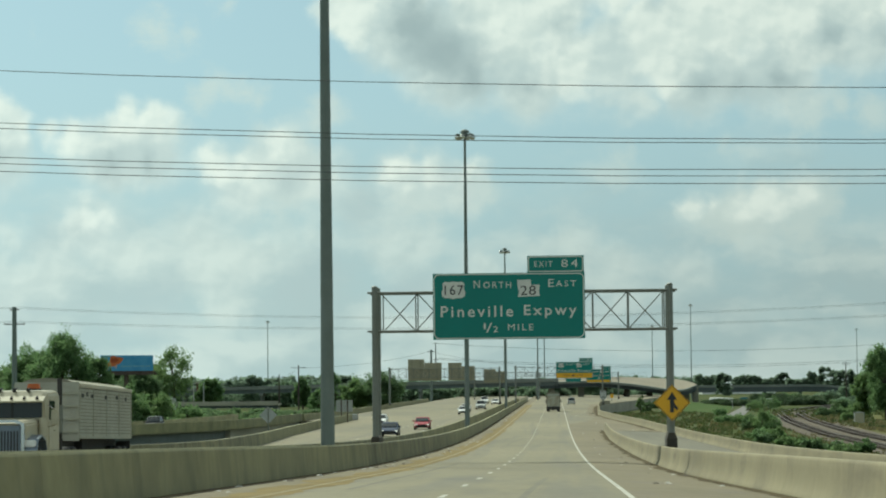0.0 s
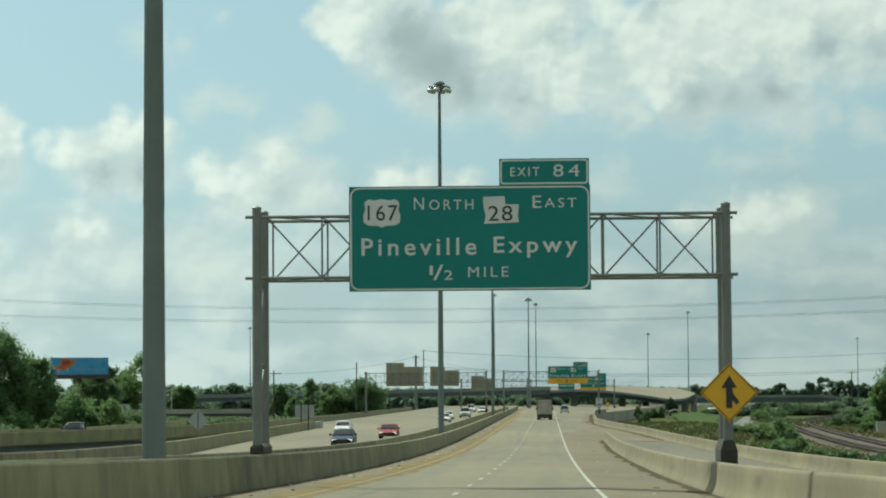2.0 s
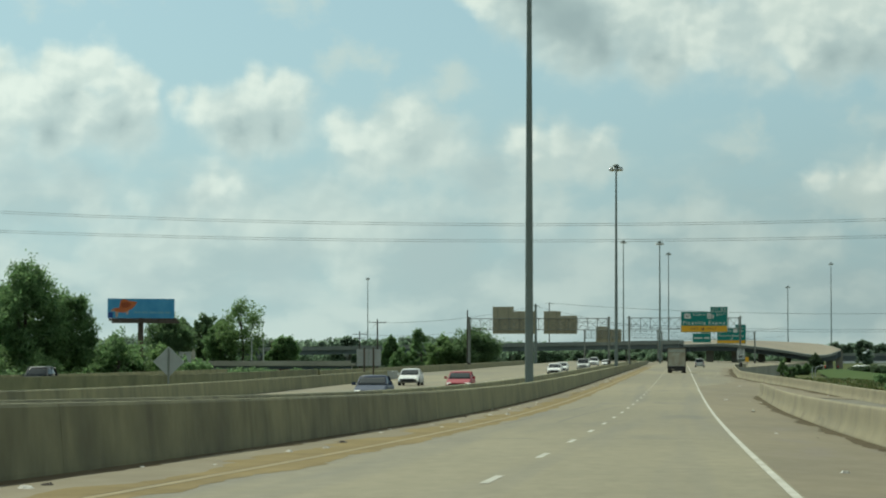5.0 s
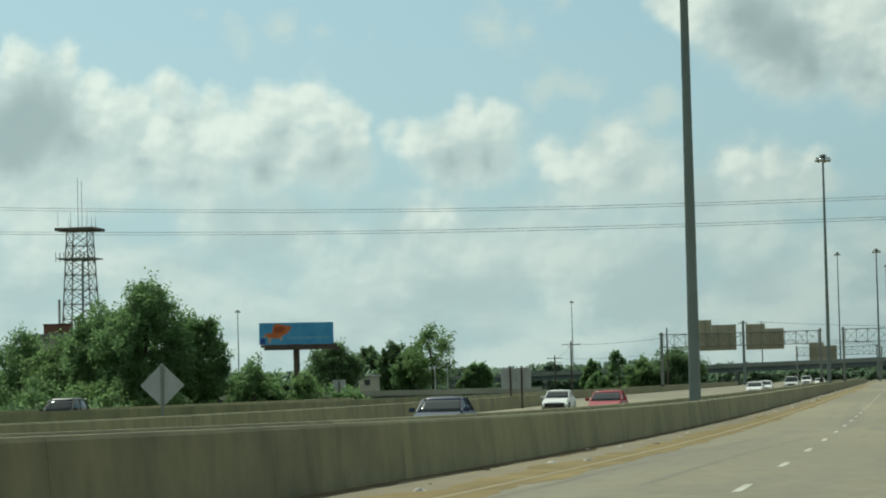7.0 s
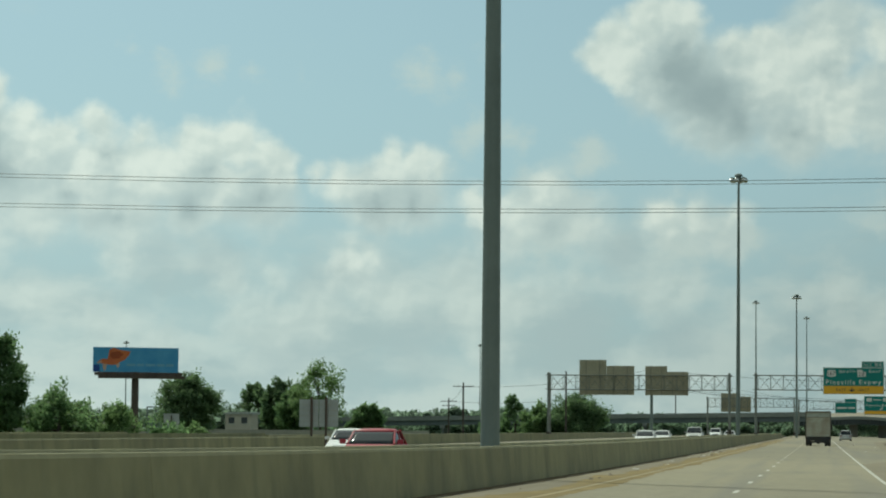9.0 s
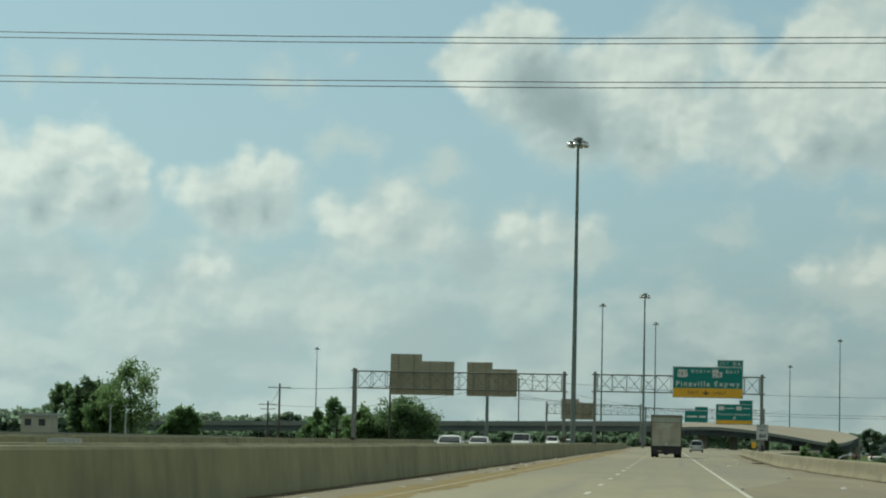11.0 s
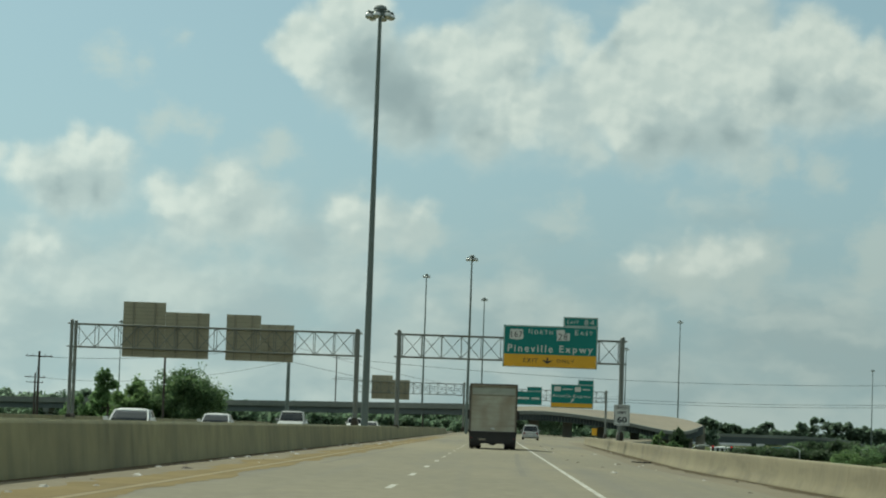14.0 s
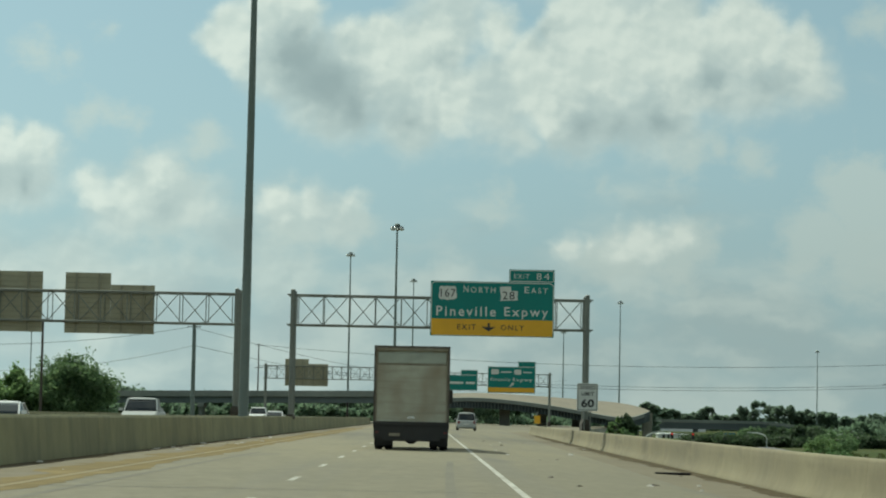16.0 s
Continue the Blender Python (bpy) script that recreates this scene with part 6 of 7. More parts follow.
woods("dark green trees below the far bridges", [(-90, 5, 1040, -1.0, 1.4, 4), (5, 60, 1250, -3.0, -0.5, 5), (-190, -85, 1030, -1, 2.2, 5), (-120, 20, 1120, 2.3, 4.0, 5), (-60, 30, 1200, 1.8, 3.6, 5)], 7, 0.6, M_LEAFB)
woods("low dark green trees beyond the railway", [(118, 135, 1130, -5.0, -1.5, 4), (150, 330, 1260, -4.8, -1.5, 4), (170, 380, 1420, -3.5, 0.0, 5), (118, 170, 1000, -6.6, -2.2, 4), (130, 190, 900, -6.6, -2.0, 4), (104, 150, 950, -6.8, -4.0, 3.0), (112, 160, 880, -6.8, -3.4, 3.4)], 8, 0.6, M_LEAFB)
woods("dark green scrub between the street and the railway", [(53, 93, 900, -5.7, -4.9, 2.2), (69, 79, 905, -3.6, -2.7, 2.8), (78, 86, 905, -4.7, -3.8, 2.4), (58, 70, 890, -5.6, -4.8, 2.0), (84, 112, 1060, -5.6, -4.6, 2.6)], 12, 0.34, M_LEAFS)
woods("green scrub behind the railway", [(76, 98, 700, -6.6, -3.5, 2.4), (80, 100, 600, -6.4, -2.0, 2.6), (84, 100, 1060, -6.8, -3.4, 3.0)], 9, 0.3, M_LEAFD)
woods("green scrub below the slip ramp", [(-120, -62, 430, -5.5, -3.3, 3), (-84, -50, 520, -6.2, -4.6, 2), (-130, -60, 600, -6.2, -4.7, 2), (-125, -50, 690, -6.4, -4.9, 2), (-100, -92, 700, -5.0, -3.4, 2)], 10, 0.32, M_LEAFD)

def tufts(label, rows, seed, mat):
    """Rough grass as one thing: blades in bunches over stretches of ground x0, x1, y0, y1, count, height."""
    r = np.random.default_rng(seed)
    pts, sz = [], []
    for x0, x1, y0, y1, n, h in rows:
        q = np.stack([r.uniform(x0, x1, n), r.uniform(y0, y1, n)], 1)
        keep = np.sin(q[:, 0] * 0.9 + 0.04 * q[:, 1]) * np.sin(q[:, 1] * 0.11 + q[:, 0] * 0.2) + r.normal(size=n) * 0.35 > 0.0
        q = q[keep]
        hh = h * r.uniform(0.4, 1.2, len(q))
        for k in range(3):
            o = q + r.normal(size=q.shape) * 0.18
            pts.append(np.concatenate([o, (GROUND + hh * 0.5)[:, None]], 1)), sz.append(hh)
    p, s = np.concatenate(pts), np.concatenate(sz)[:, None]
    a = r.uniform(0, math.pi, len(p))
    u = np.stack([np.cos(a), np.sin(a), np.zeros(len(p))], 1) * s * 0.55
    lean = np.stack([r.normal(size=len(p)) * 0.25, r.normal(size=len(p)) * 0.25, np.ones(len(p))], 1) * s * 0.5
    quad = np.stack([p - u - lean, p + u - lean, p + u * 0.3 + lean, p - u * 0.45 + lean], 1).reshape(-1, 3)
    n = len(p)
    me = bpy.data.meshes.new("grass")
    me.vertices.add(4 * n), me.loops.add(4 * n), me.polygons.add(n)
    me.vertices.foreach_set("co", quad.ravel())
    me.loops.foreach_set("vertex_index", np.arange(4 * n))
    me.polygons.foreach_set("loop_start", np.arange(0, 4 * n, 4))
    me.update(calc_edges=True)
    me.materials.append(mat)
    return tagged(new("grass", me), label, "grass", kind="stuff")


M_TUFT = leafy("grass_blades", (0.05, 0.08, 0.022), (0.13, 0.14, 0.05), 0.4)
M_STRAW = leafy("dry_blades", (0.12, 0.11, 0.045), (0.2, 0.17, 0.08), 0.4)
tufts("rough green grass between ramp and railway", [(14, 36, 200, 420, 6000, 0.35), (14, 40, 420, 720, 4000, 0.45), (54, 100, 380, 760, 5000, 0.6)], 40, M_TUFT)
tufts("dry straw-coloured grass beside the railway", [(30, 40, 240, 560, 1600, 0.3), (52, 66, 380, 640, 2500, 0.45), (16, 34, 420, 700, 900, 0.4)], 41, M_STRAW)

# ---- bridges beyond ----
ov = thing("overpass", "grey concrete overpass on piers across the highway", "bridge")
def span(bm, pts, prof):
    """A cross-section carried along a line of points (x, y, z) that runs across."""
    rings = []
    for i, p in enumerate(pts):
        d = Vector(pts[min(i + 1, len(pts) - 1)]) - Vector(pts[max(i - 1, 0)])
        side = Vector((-d.y, d.x, 0)).normalized()
        rings.append([tuple(Vector(p) + side * u + Vector((0, 0, v))) for u, v in prof])
    loft(bm, rings)
line = [(-330 + 10 * k, 1010 - 1.75 * k, max(-0.8, 2.15 + 0.0165 * (-330 + 10 * k))) for k in range(34)]
bm = bmesh.new()
span(bm, line, [(-5, 0.0), (5, 0.0), (5, -0.35), (-5, -0.35)])
part("deck", bm, M_OVER, ov)
for u in (-4.9, 4.9):
    bm = bmesh.new()
    span(bm, line, [(u - 0.12, -0.3), (u + 0.12, -0.3), (u + 0.12, 0.95), (u - 0.12, 0.95)])
    part("parapet", bm, M_OVER, ov)
for u in (-4.0, 0, 4.0):
    bm = bmesh.new()
    span(bm, line, [(u - 0.2, -0.35), (u + 0.2, -0.35), (u + 0.2, -1.7), (u - 0.2, -1.7)])
    part("girder", bm, M_GIRDER, ov, "blue-grey painted girder")
for k in range(1, 33, 3):
    x, y, z = line[k]
    if not -37 < x < -8:
        boxed("pier_cap", (x - 0.7, x + 0.7, y - 4.5, y + 4.5, z - 2.6, z - 1.7), M_OVER, ov)
        rod("pier", (x, y - 2.6, GROUND - 0.2), (x, y - 2.6, z - 2.6), 0.55, M_OVER, ov)
        rod("pier", (x, y + 2.6, GROUND - 0.2), (x, y + 2.6, z - 2.6), 0.55, M_OVER, ov)

fl = thing("flyover", "curving tan concrete flyover ramp on piers", "bridge")
NEAR_E = [(-7.6, 960, 1.1), (5.2, 975, 1.5), (12, 985, 1.8), (20, 992, 1.3), (28, 1000, 0.5), (36, 1008, -0.6), (44, 1015, -1.95), (50, 1022, -2.1), (54.5, 1032, -0.7), (56.5, 1047, -0.3)]
FAR_E = [(-7.8, 975, 2.3), (5.4, 1010, 3.3), (12, 1025, 3.7), (20, 1042, 3.7), (28, 1058, 3.5), (36, 1072, 3.2), (44, 1080, 2.8), (50, 1078, 2.4), (54.5, 1066, 1.5), (56.5, 1050, 0.3)]
def along(E, n=40):
    t = np.linspace(0, len(E) - 1, n)
    a = np.array(E, float)
    c = np.stack([np.interp(t, range(len(E)), a[:, i]) for i in range(3)], 1)
    for _ in range(3):
        c[1:-1] = (c[:-2] + 2 * c[1:-1] + c[2:]) / 4
    return c
ne, fe = along(NEAR_E), along(FAR_E)
M_DARKBL = surf("blue_grey_girder", (0.075, 0.092, 0.094), (0.055, 0.068, 0.07), 0.8, 0.1, 1.0, gloss=0.15)
for nm, m, offs in (("deck", M_DECK, ((0, 0), (1, 0), (1, -0.5), (0, -0.5))), ("near_girder", M_DARKBL, ((0.02, -0.45), (0.04, -0.45), (0.04, -2.0), (0.02, -2.0))), ("near_parapet", M_OVER, ((-0.03, 0.45), (0.0, 0.45), (0.0, -0.42), (-0.03, -0.42))), ("far_parapet", M_DECK, ((1.0, 0.0), (1.01, 0.0), (1.01, -1.6), (1.0, -1.6)))):
    bm = bmesh.new()
    loft(bm, [[tuple(a + (b - a) * f + np.array([0, 0, dz])) for f, dz in offs] for a, b in zip(ne, fe)])
    part(nm, bm, m, fl)
for k in range(2, 38, 5):
    a = ne[k] + (fe[k] - ne[k]) * 0.25
    boxed("pier", (a[0] - 1.2, a[0] + 1.2, a[1] - 1.2, a[1] + 1.2, GROUND - 0.2, a[2] - 0.3), M_OLDCON, fl)

fine_near = along(NEAR_E, 90)
for k in range(1, 88):
    a, d = fine_near[k], fine_near[k + 1] - fine_near[k - 1]
    boxed("stiffener", (a[0] - 0.12, a[0] + 0.12, a[1] - 0.5, a[1] - 0.3, a[2] - 1.95, a[2] + 0.3), M_GIRDER, fl)

rb = thing("far_overpass", "dark grey overpass on piers over the railway", "bridge")
line = [(88 + 8 * k, 1690 + 3.0 * k, -2.2 - 3.2e-4 * max(0, 8 * k - 72) ** 2.6) for k in range(16)]
bm = bmesh.new()
span(bm, line, [(-5, 0.9), (5, 0.9), (5, -1.0), (-5, -1.0)])
part("deck", bm, M_DARKBR, rb)
bm = bmesh.new()
span(bm, line, [(5.02, 1.3), (5.3, 1.3), (5.3, -0.2), (5.02, -0.2)])
part("parapet", bm, M_OVER, rb, "grey concrete parapet")
bm = bmesh.new()
span(bm, line, [(-5.3, 1.3), (-5.02, 1.3), (-5.02, -0.2), (-5.3, -0.2)])
part("parapet", bm, M_OVER, rb, "grey concrete parapet")
bm = bmesh.new()
span(bm, line, [(4.4, -1.0), (4.8, -1.0), (4.8, -3.4), (4.4, -3.4)])
part("girder", bm, M_DARKBR, rb)
bm = bmesh.new()
span(bm, line, [(-4.8, -1.0), (-4.4, -1.0), (-4.4, -3.4), (-4.8, -3.4)])
part("girder", bm, M_DARKBR, rb)
for k in range(0, 10, 3):
    x, y, z = line[k]
    boxed("pier", (x - 1.0, x + 1.0, y - 4, y + 4, GROUND - 0.2, z - 3.4), M_DARKBR, rb)
ab = thing("embankment", "grassy bank at the foot of a bridge", "bank", kind="structure")
bm = bmesh.new()
loft(bm, [[(34, 700, GROUND - 0.2), (47, 690, GROUND - 0.2), (66, 930, GROUND - 0.2), (44, 960, GROUND - 0.2)], [(38, 860, -6.0), (40, 850, -6.1), (50, 925, -6.0), (46, 930, -5.9)]])
part("slope", bm, surf("bank_grass", (0.05, 0.088, 0.024), (0.072, 0.098, 0.032), 0.95, 0.1, 0.8, gloss=0.05), ab)

lb = thing("low_bridge", "low weathered concrete bridge with dark openings", "bridge")
boxed("deck", (-165, -78, 728, 737, -4.2, -3.6), M_OLDCON, lb)
boxed("parapet", (-165, -78, 727.7, 727.98, -4.15, -2.95), M_OLDCON, lb)
boxed("girder", (-165, -78, 728.3, 728.7, -4.9, -4.21), M_DARKBR, lb)
for k in range(15):
    boxed("pier", (-163.5 + 6 * k, -162.5 + 6 * k, 728.8, 736, GROUND - 0.2, -4.22), M_OLDCON, lb)
for x in (-101.9, -99.1):
    lp = thing("lamp_post", "slim pale lamp post on a low bridge", "street lamp", at=(x, 728.6, -3.6))
    rod("post", (0, 0, 0), (0, 0, 5.7), 0.16, M_ALU, lp, 0.1)
    boxed("lamp_head", (-0.5, 0.5, -0.12, 0.12, 5.7, 5.85), M_ALU, lp, "", 0.03)

# ---- buildings and tower ----
def house(label, x0, x1, y0, y1, top, wall, roof, windows=0):
    h = thing("building", label, "building", "low buildings")
    boxed("wall", (x0, x1, y0, y1, GROUND - 0.2, top - 0.5), wall, h)
    boxed("roof", (x0 - 0.4, x1 + 0.4, y0 - 0.4, y1 + 0.4, top - 0.5, top), roof, h)
    for k in range(windows):
        x = x0 + (x1 - x0) * (k + 0.5) / windows
        w = boxed("window", (x - 0.7, x + 0.7, y0 - 0.06, y0 - 0.01, top - 2.6, top - 1.2), M_GLASS, h)
        boxed("sill", (x - 0.8, x + 0.8, y0 - 0.14, y0 - 0.01, top - 2.75, top - 2.62), M_ALU, w)
    return h


M_BRICK = surf("brown_brick", (0.16, 0.075, 0.05), (0.11, 0.055, 0.04), 0.9, 0.3, 2.0)
house("brown brick building behind trees", -127.0, -121.5, 915, 925, 2.9, M_BRICK, M_OLDCON, 2)
house("grey flat-roofed building behind the trees", -217, -196, 786, 803, 13.2, M_OLDCON, M_MAST, 5)
pent = thing("roof_room", "brown plant room on a flat roof", "building", "low buildings", at=(-208.0, 788.5, 13.2))
boxed("wall", (-3.6, 3.2, -2, 0.2, 0, 2.3), M_BRICK, pent)
boxed("roof", (-3.8, 3.4, -2.2, 0.4, 2.3, 2.5), M_RUST, pent)
house("long pale warehouse far off", 100, 150, 1790, 1830, -3.2, surf("warehouse_white", (0.7, 0.7, 0.68), small=1), M_ALU, 0)
house("small beige block building beyond the low bridge", -136.5, -130.5, 800, 808, 1.0, surf("beige_block", (0.40, 0.37, 0.30), (0.32, 0.29, 0.23), 0.85, 0.3, 2.0), M_ALU, 2)
fs = thing("steel_frame", "dark steel frame with blue-grey panels", "structure", at=(-129.0, 728.0, GROUND))
fs.matrix_basis = pose(-118.5, 670.0, GROUND)
for x in (-2.4, -0.8, 0.8, 2.4):
    boxed("column", (x - 0.12, x + 0.12, -0.12, 0.12, 0, 8.2), M_MAST, fs)
for z in (3.6, 5.9, 8.1):
    boxed("beam", (-2.5, 2.5, -0.14, 0.14, z, z + 0.22), M_MAST, fs)
for x in (-1.6, 0.0, 1.6):
    boxed("panel", (x - 0.66, x + 0.66, -0.05, 0.05, 3.84, 5.88), M_GIRDER, fs, "blue-grey panel")

tw = thing("radio_tower", "steel lattice radio tower with platforms and antennas", "tower", at=(-203.9, 793.3, 13.2))
H, B0, B1 = 25.9, 3.8, 2.6
def leg(k, z):
    half = B0 + (B1 - B0) * z / H
    sx, sy = ((-1, -1), (1, -1), (1, 1), (-1, 1))[k % 4]
    return (sx * half, sy * half, z)
for k in range(4):
    rod("leg", leg(k, 0), leg(k, H), 0.2, M_STEEL, tw, 0.16, 8)
    for i in range(7):
        a, c = H * i / 7, H * (i + 1) / 7
        rod("brace", leg(k, a), leg(k + 1, c), 0.085, M_RUST, tw, n=5)
        rod("brace", leg(k + 1, a), leg(k, c), 0.085, M_RUST, tw, n=5)
        rod("strut", leg(k, c), leg(k + 1, c), 0.1, M_STEEL, tw, n=5)
boxed("platform", (-5.0, 5.0, -5.0, 5.0, H, H + 0.7), M_RUST, tw)
boxed("platform", (-4.6, 4.6, -4.6, 4.6, H - 7.2, H - 6.9), M_STEEL, tw)
for k in range(10):
    x = -4.8 + 1.06 * k
    rod("rail_antenna", (x, -4.9, H - 7.8), (x, -4.9, H - 5.5), 0.12, M_STEEL, tw, n=6)
for x, y, hh, r in ((-0.4, 0, 13.0, 0.11), (0.5, 0.4, 12.0, 0.1), (-1.7, -2, 4.0, 0.09), (1.6, 1, 5.5, 0.09), (-4.4, -4, 5.0, 0.08), (4.4, -4, 2.5, 0.08), (-4.2, 4, 3.0, 0.08), (3.2, 3, 3.2, 0.08)):
    rod("antenna", (x, y, H + 0.7), (x, y, H + 0.7 + hh), r, M_ALU, tw, r * 0.5, 6)
rod("cable_duct", (1.6, -3.7, 0), (1.6, -3.0, H - 7), 0.3, M_GIRDER, tw, n=8)
boxed("antenna_panel", (-4.6, -4.0, -4.5, -4.2, 1.6, 8.6), M_ALU, tw)

# ---- railway ----
rw = thing("railway", "two railway tracks on brown ballast", "railway", kind="structure")
track = lane([(-200, 37), (200, 39), (330, 40), (400, 41.2), (470, 44.3), (540, 48), (600, 52), (650, 55.5), (700, 61), (750, 68.5), (800, 77), (860, 90), (930, 110), (1020, 142)])
bm = bmesh.new()
strip(bm, lambda y: track(y) - 3.4, lambda y: track(y) + 8.6, -200, 1020, lambda x, y: GROUND + 0.12, step=10)
part("ballast", bm, M_BALLAST, rw)
for off in (0.0, 5.0):
    for g in (-0.72, 0.72):
        bm = bmesh.new()
        sweep(bm, [(-0.04, 0.2), (0.04, 0.2), (0.04, 0.36), (-0.04, 0.36)], lambda y: track(y) + off + g, -200, 1020, 6.0, zf=lambda y: GROUND + 0.1)
        part("rail", bm, M_RAIL, rw)
    bm = bmesh.new()
    for k in range(1015):
        y = -198 + 1.2 * k
        x = track(y) + off
        block(bm, x - 1.3, x + 1.3, y - 0.12, y + 0.12, GROUND + 0.13, GROUND + 0.31)
    tagged(part("sleepers", bm, M_TIE, rw), kind="stuff")

street = tagged(new("side_street", None), "grey asphalt side street below the highway", "road", kind="structure")
bm = bmesh.new()
strip(bm, lambda y: 0.085 * (y - 589) + 36.8 + 0.004 * (y - 589), lambda y: 0.085 * (y - 589) + 41.5, 560, 1400, lambda x, y: GROUND + 0.06, step=20)
part("asphalt", bm, surf("street_asphalt", (0.15, 0.145, 0.13), (0.11, 0.105, 0.095), 0.9, 0.1, 1.0), street)
bm = bmesh.new()
strip(bm, lambda y: 51.5 + 0.1 * (y - 450), lambda y: 60 + 0.12 * (y - 450), 380, 640, lambda x, y: GROUND + 0.05, step=20)
tagged(part("dry_grass", bm, surf("dry_grass", (0.13, 0.12, 0.045), (0.075, 0.085, 0.03), 0.95, 0.08, 0.9, gloss=0.05)), "dry yellowish grass strip beside the railway", "grass", kind="stuff")
cb = thing("relay_cabinet", "grey metal relay cabinet beside the railway", "cabinet", at=(57.0, 494, GROUND))
boxed("body", (-0.9, 0.9, -0.6, 0.6, 0.1, 2.3), M_ALU, cb, "", 0.03)
boxed("roof", (-1.0, 1.0, -0.7, 0.7, 2.3, 2.42), M_ALU, cb, "", 0.02)
boxed("door", (-0.8, 0.8, -0.63, -0.603, 0.25, 2.2), M_BACK, cb)
boxed("footing", (-1.0, 1.0, -0.7, 0.7, -0.1, 0.1), M_OLDCON, cb)

# ---- small things ----
bs = thing("blue_sign", "small blue-green street sign far off", "road sign", at=(72.5, 1010, GROUND))
boxed("panel", (-1.5, 1.5, 0, 0.1, 0.4, 2.3), plain("sign_teal", (0.02, 0.12, 0.16)), bs)
boxed("post", (-0.12, 0.12, 0.1, 0.2, -0.1, 2.2), M_STEEL, bs)
og = thing("gore_sign", "small ochre sign on a post at the exit gore", "road sign", at=(16.6, 780, zs(16.6, 780)))
boxed("panel", (-0.45, 0.45, 0, 0.05, 1.0, 2.2), M_SIGNY, og)
boxed("post", (-0.08, 0.08, 0.06, 0.12, -0.3, 2.8), M_STEEL, og)
def curved_lamp(x, y, reach, z_post, z_arm):
    """A street lamp whose arm bows upwards away from its post."""
    lamp = thing("street_lamp", "pale curved-arm street lamp below the highway", "street lamp", "curved street lamps", at=(x, y, GROUND))
    rod("post", (0, 0, 0), (0, 0, z_post), 0.11, M_ALU, lamp, 0.09)
    bm = bmesh.new()
    bow = [Vector((reach * (1 - math.cos(a)) , 0, z_post + (z_arm - z_post) * math.sin(a))) for a in np.linspace(0, math.pi / 2, 8)]
    for a, c in zip(bow, bow[1:]):
        tube(bm, a, c, 0.1, 0.1, 8)
    part("arm", bm, M_LAMPARM, lamp, "pale curved arm")
    d = 1 if reach > 0 else -1
    boxed("lamp_head", (min(reach, reach + d * 0.9), max(reach, reach + d * 0.9), -0.15, 0.15, z_arm - 0.1, z_arm + 0.08), M_LAMPARM, lamp, "", 0.03)


M_LAMPARM = surf("pale_lamp_arm", (0.62, 0.63, 0.6), (0.5, 0.51, 0.48), 0.5, 0.5, 4.0)
curved_lamp(53.7, 797, -2.2, 2.1, 3.1)
curved_lamp(34.6, 797, 2.2, 2.0, 2.85)
wb = thing("white_building", "low white building with dark doors beyond the bridge", "building", at=(73.6, 1150, GROUND))
M_WALLW = surf("white_wall", (0.74, 0.74, 0.71), (0.66, 0.66, 0.63), 0.7, 0.2, 1.5)
boxed("wall", (-5.8, 4.2, 0, 8, -0.1, 1.2), M_WALLW, wb)
bm = bmesh.new()
loft(bm, [[(x, -0.4, 0.95), (x, 8.4, 0.95), (x, 7.4, h), (x, 0.6, h)] for x, h in ((-6.1, 1.0), (-5.2, 1.45), (-1.5, 1.5), (2.5, 1.25), (4.6, 1.0))])
part("roof", bm, M_WALLW, wb, "white rounded roof", True)
for x in (-4.6, -3.2, 0.9):
    boxed("door", (x, x + 0.8, -0.04, -0.004, 0, 0.95), M_BLACK, wb, "dark doorway")
sg2 = thing("traffic_light", "red traffic lights on a curved arm", "traffic light", at=(32.0, 760, GROUND))
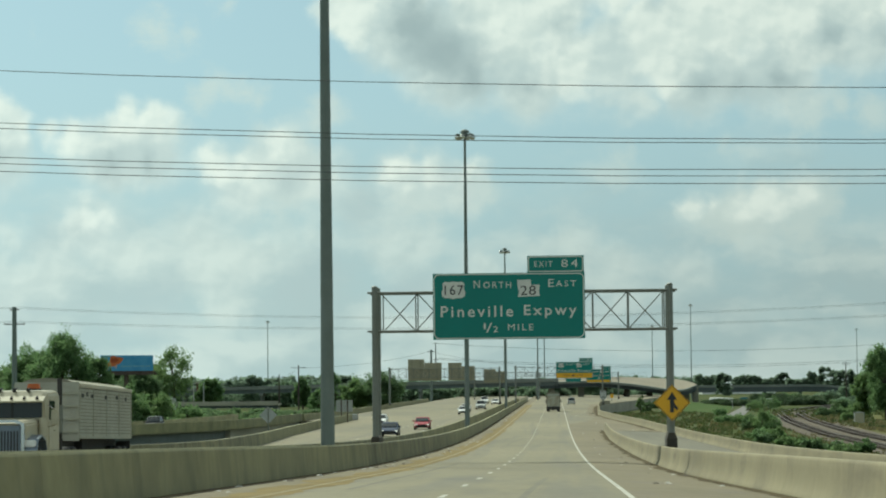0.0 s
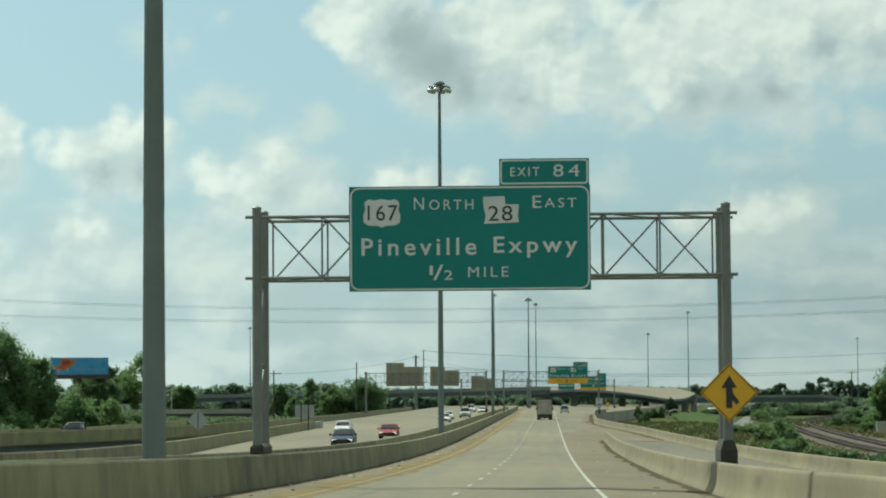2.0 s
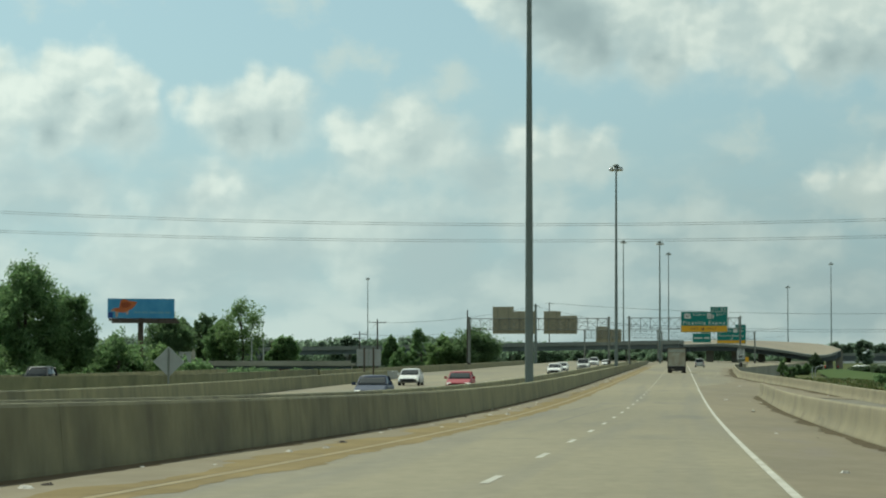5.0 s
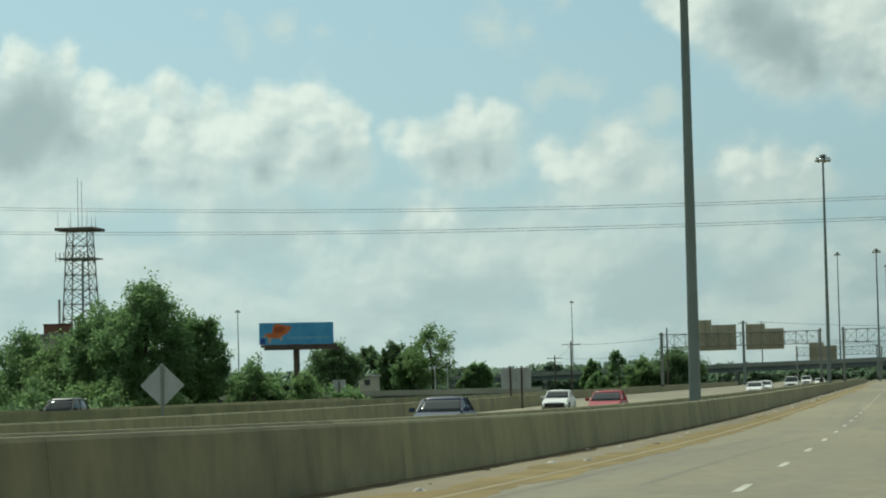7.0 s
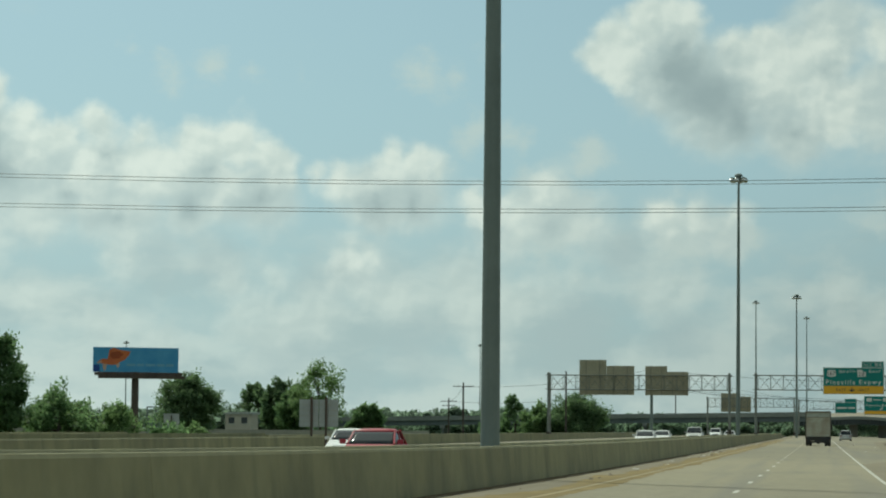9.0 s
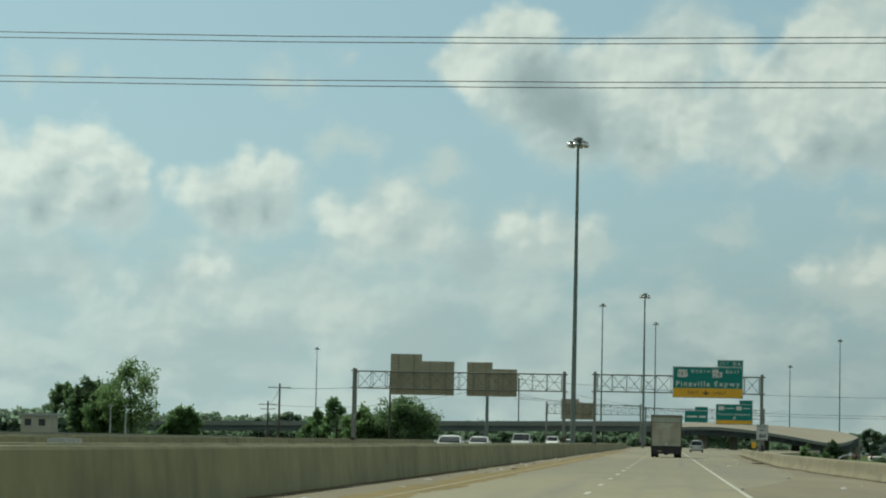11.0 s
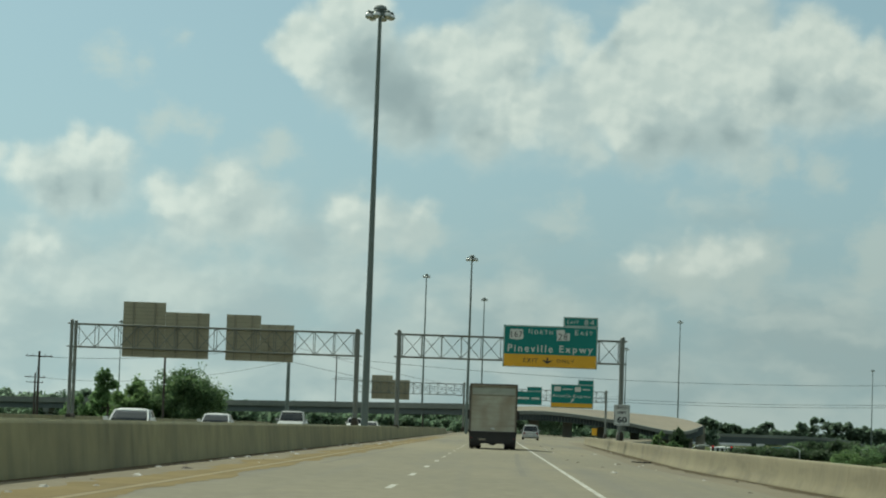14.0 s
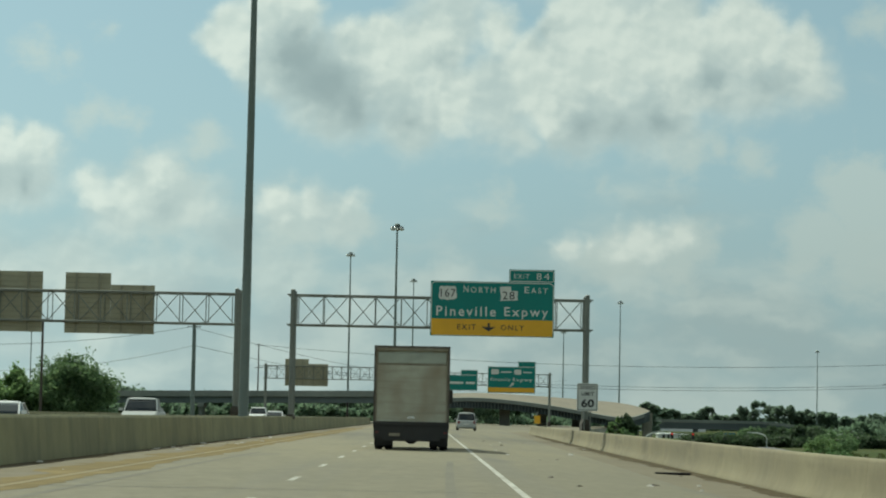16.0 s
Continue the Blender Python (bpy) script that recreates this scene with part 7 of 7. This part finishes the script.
rod("post", (0, 0, 0), (0, 0, 2.6), 0.12, M_ALU, sg2)
rod("arm", (0, 0, 2.6), (6.5, 0, 3.0), 0.045, M_MAST, sg2)
for x in (3.2, 6.2):
    hd = boxed("signal_head", (x - 0.2, x + 0.2, -0.2, 0.0, 2.1, 3.0), M_BLACK, sg2)
    rod("red_lens", (x, -0.24, 2.8), (x, -0.2, 2.8), 0.13, plain("red_signal", (0.6, 0.03, 0.02), 0.4, 0, 0.8), hd, n=10)

xs2 = thing("crossing_signal", "white crossing signal boards on a post", "railway signal", at=(64.5, 797, GROUND))
rod("post", (0, 0, 0), (0, 0, 3.3), 0.12, M_ALU, xs2)
for z in (2.1, 2.9):
    boxed("board", (-1.2, 1.2, -0.16, -0.12, z, z + 0.28), M_SIGNW, xs2)

# litter and dirt on the shoulders
rng = random.Random(4)
M_GRIT = surf("grit", (0.10, 0.08, 0.06), small=9)
M_PALE = surf("pale_scrap", (0.45, 0.43, 0.38), small=9)
for k in range(190):
    right = rng.random() < 0.35
    y = rng.uniform(40, 520)
    x = rng.uniform(2.4, X_GORE(y) - 0.5 if y < 292 else X_OUTER(y) - 0.5) if right else -8.1 + 1.6 * rng.random() ** 1.6
    s = rng.uniform(0.03, 0.13)
    bm = bmesh.new()
    a = [(x + s * rng.uniform(0.6, 1.3) * math.cos(u), y + 1.4 * s * rng.uniform(0.6, 1.3) * math.sin(u)) for u in (0, 1.1, 2.2, 3.3, 4.3, 5.3)]
    z = zs(x, y)
    loft(bm, [[(px, py, z) for px, py in a], [(x + (px - x) * 0.6, y + (py - y) * 0.6, z + s * rng.uniform(0.15, 0.45)) for px, py in a]])
    tagged(part("debris", bm, M_PALE if rng.random() < 0.6 else M_GRIT), "small scrap of litter on the dusty shoulder", "debris", "litter on the shoulder")
tread = thing("tyre_scrap", "black strip of tyre tread on the shoulder", "debris", at=(6.1, 449, zs(6.1, 449)))
boxed("strip", (-0.5, 0.4, -0.15, 0.15, 0, 0.06), M_TYRE, tread, "", 0.02)
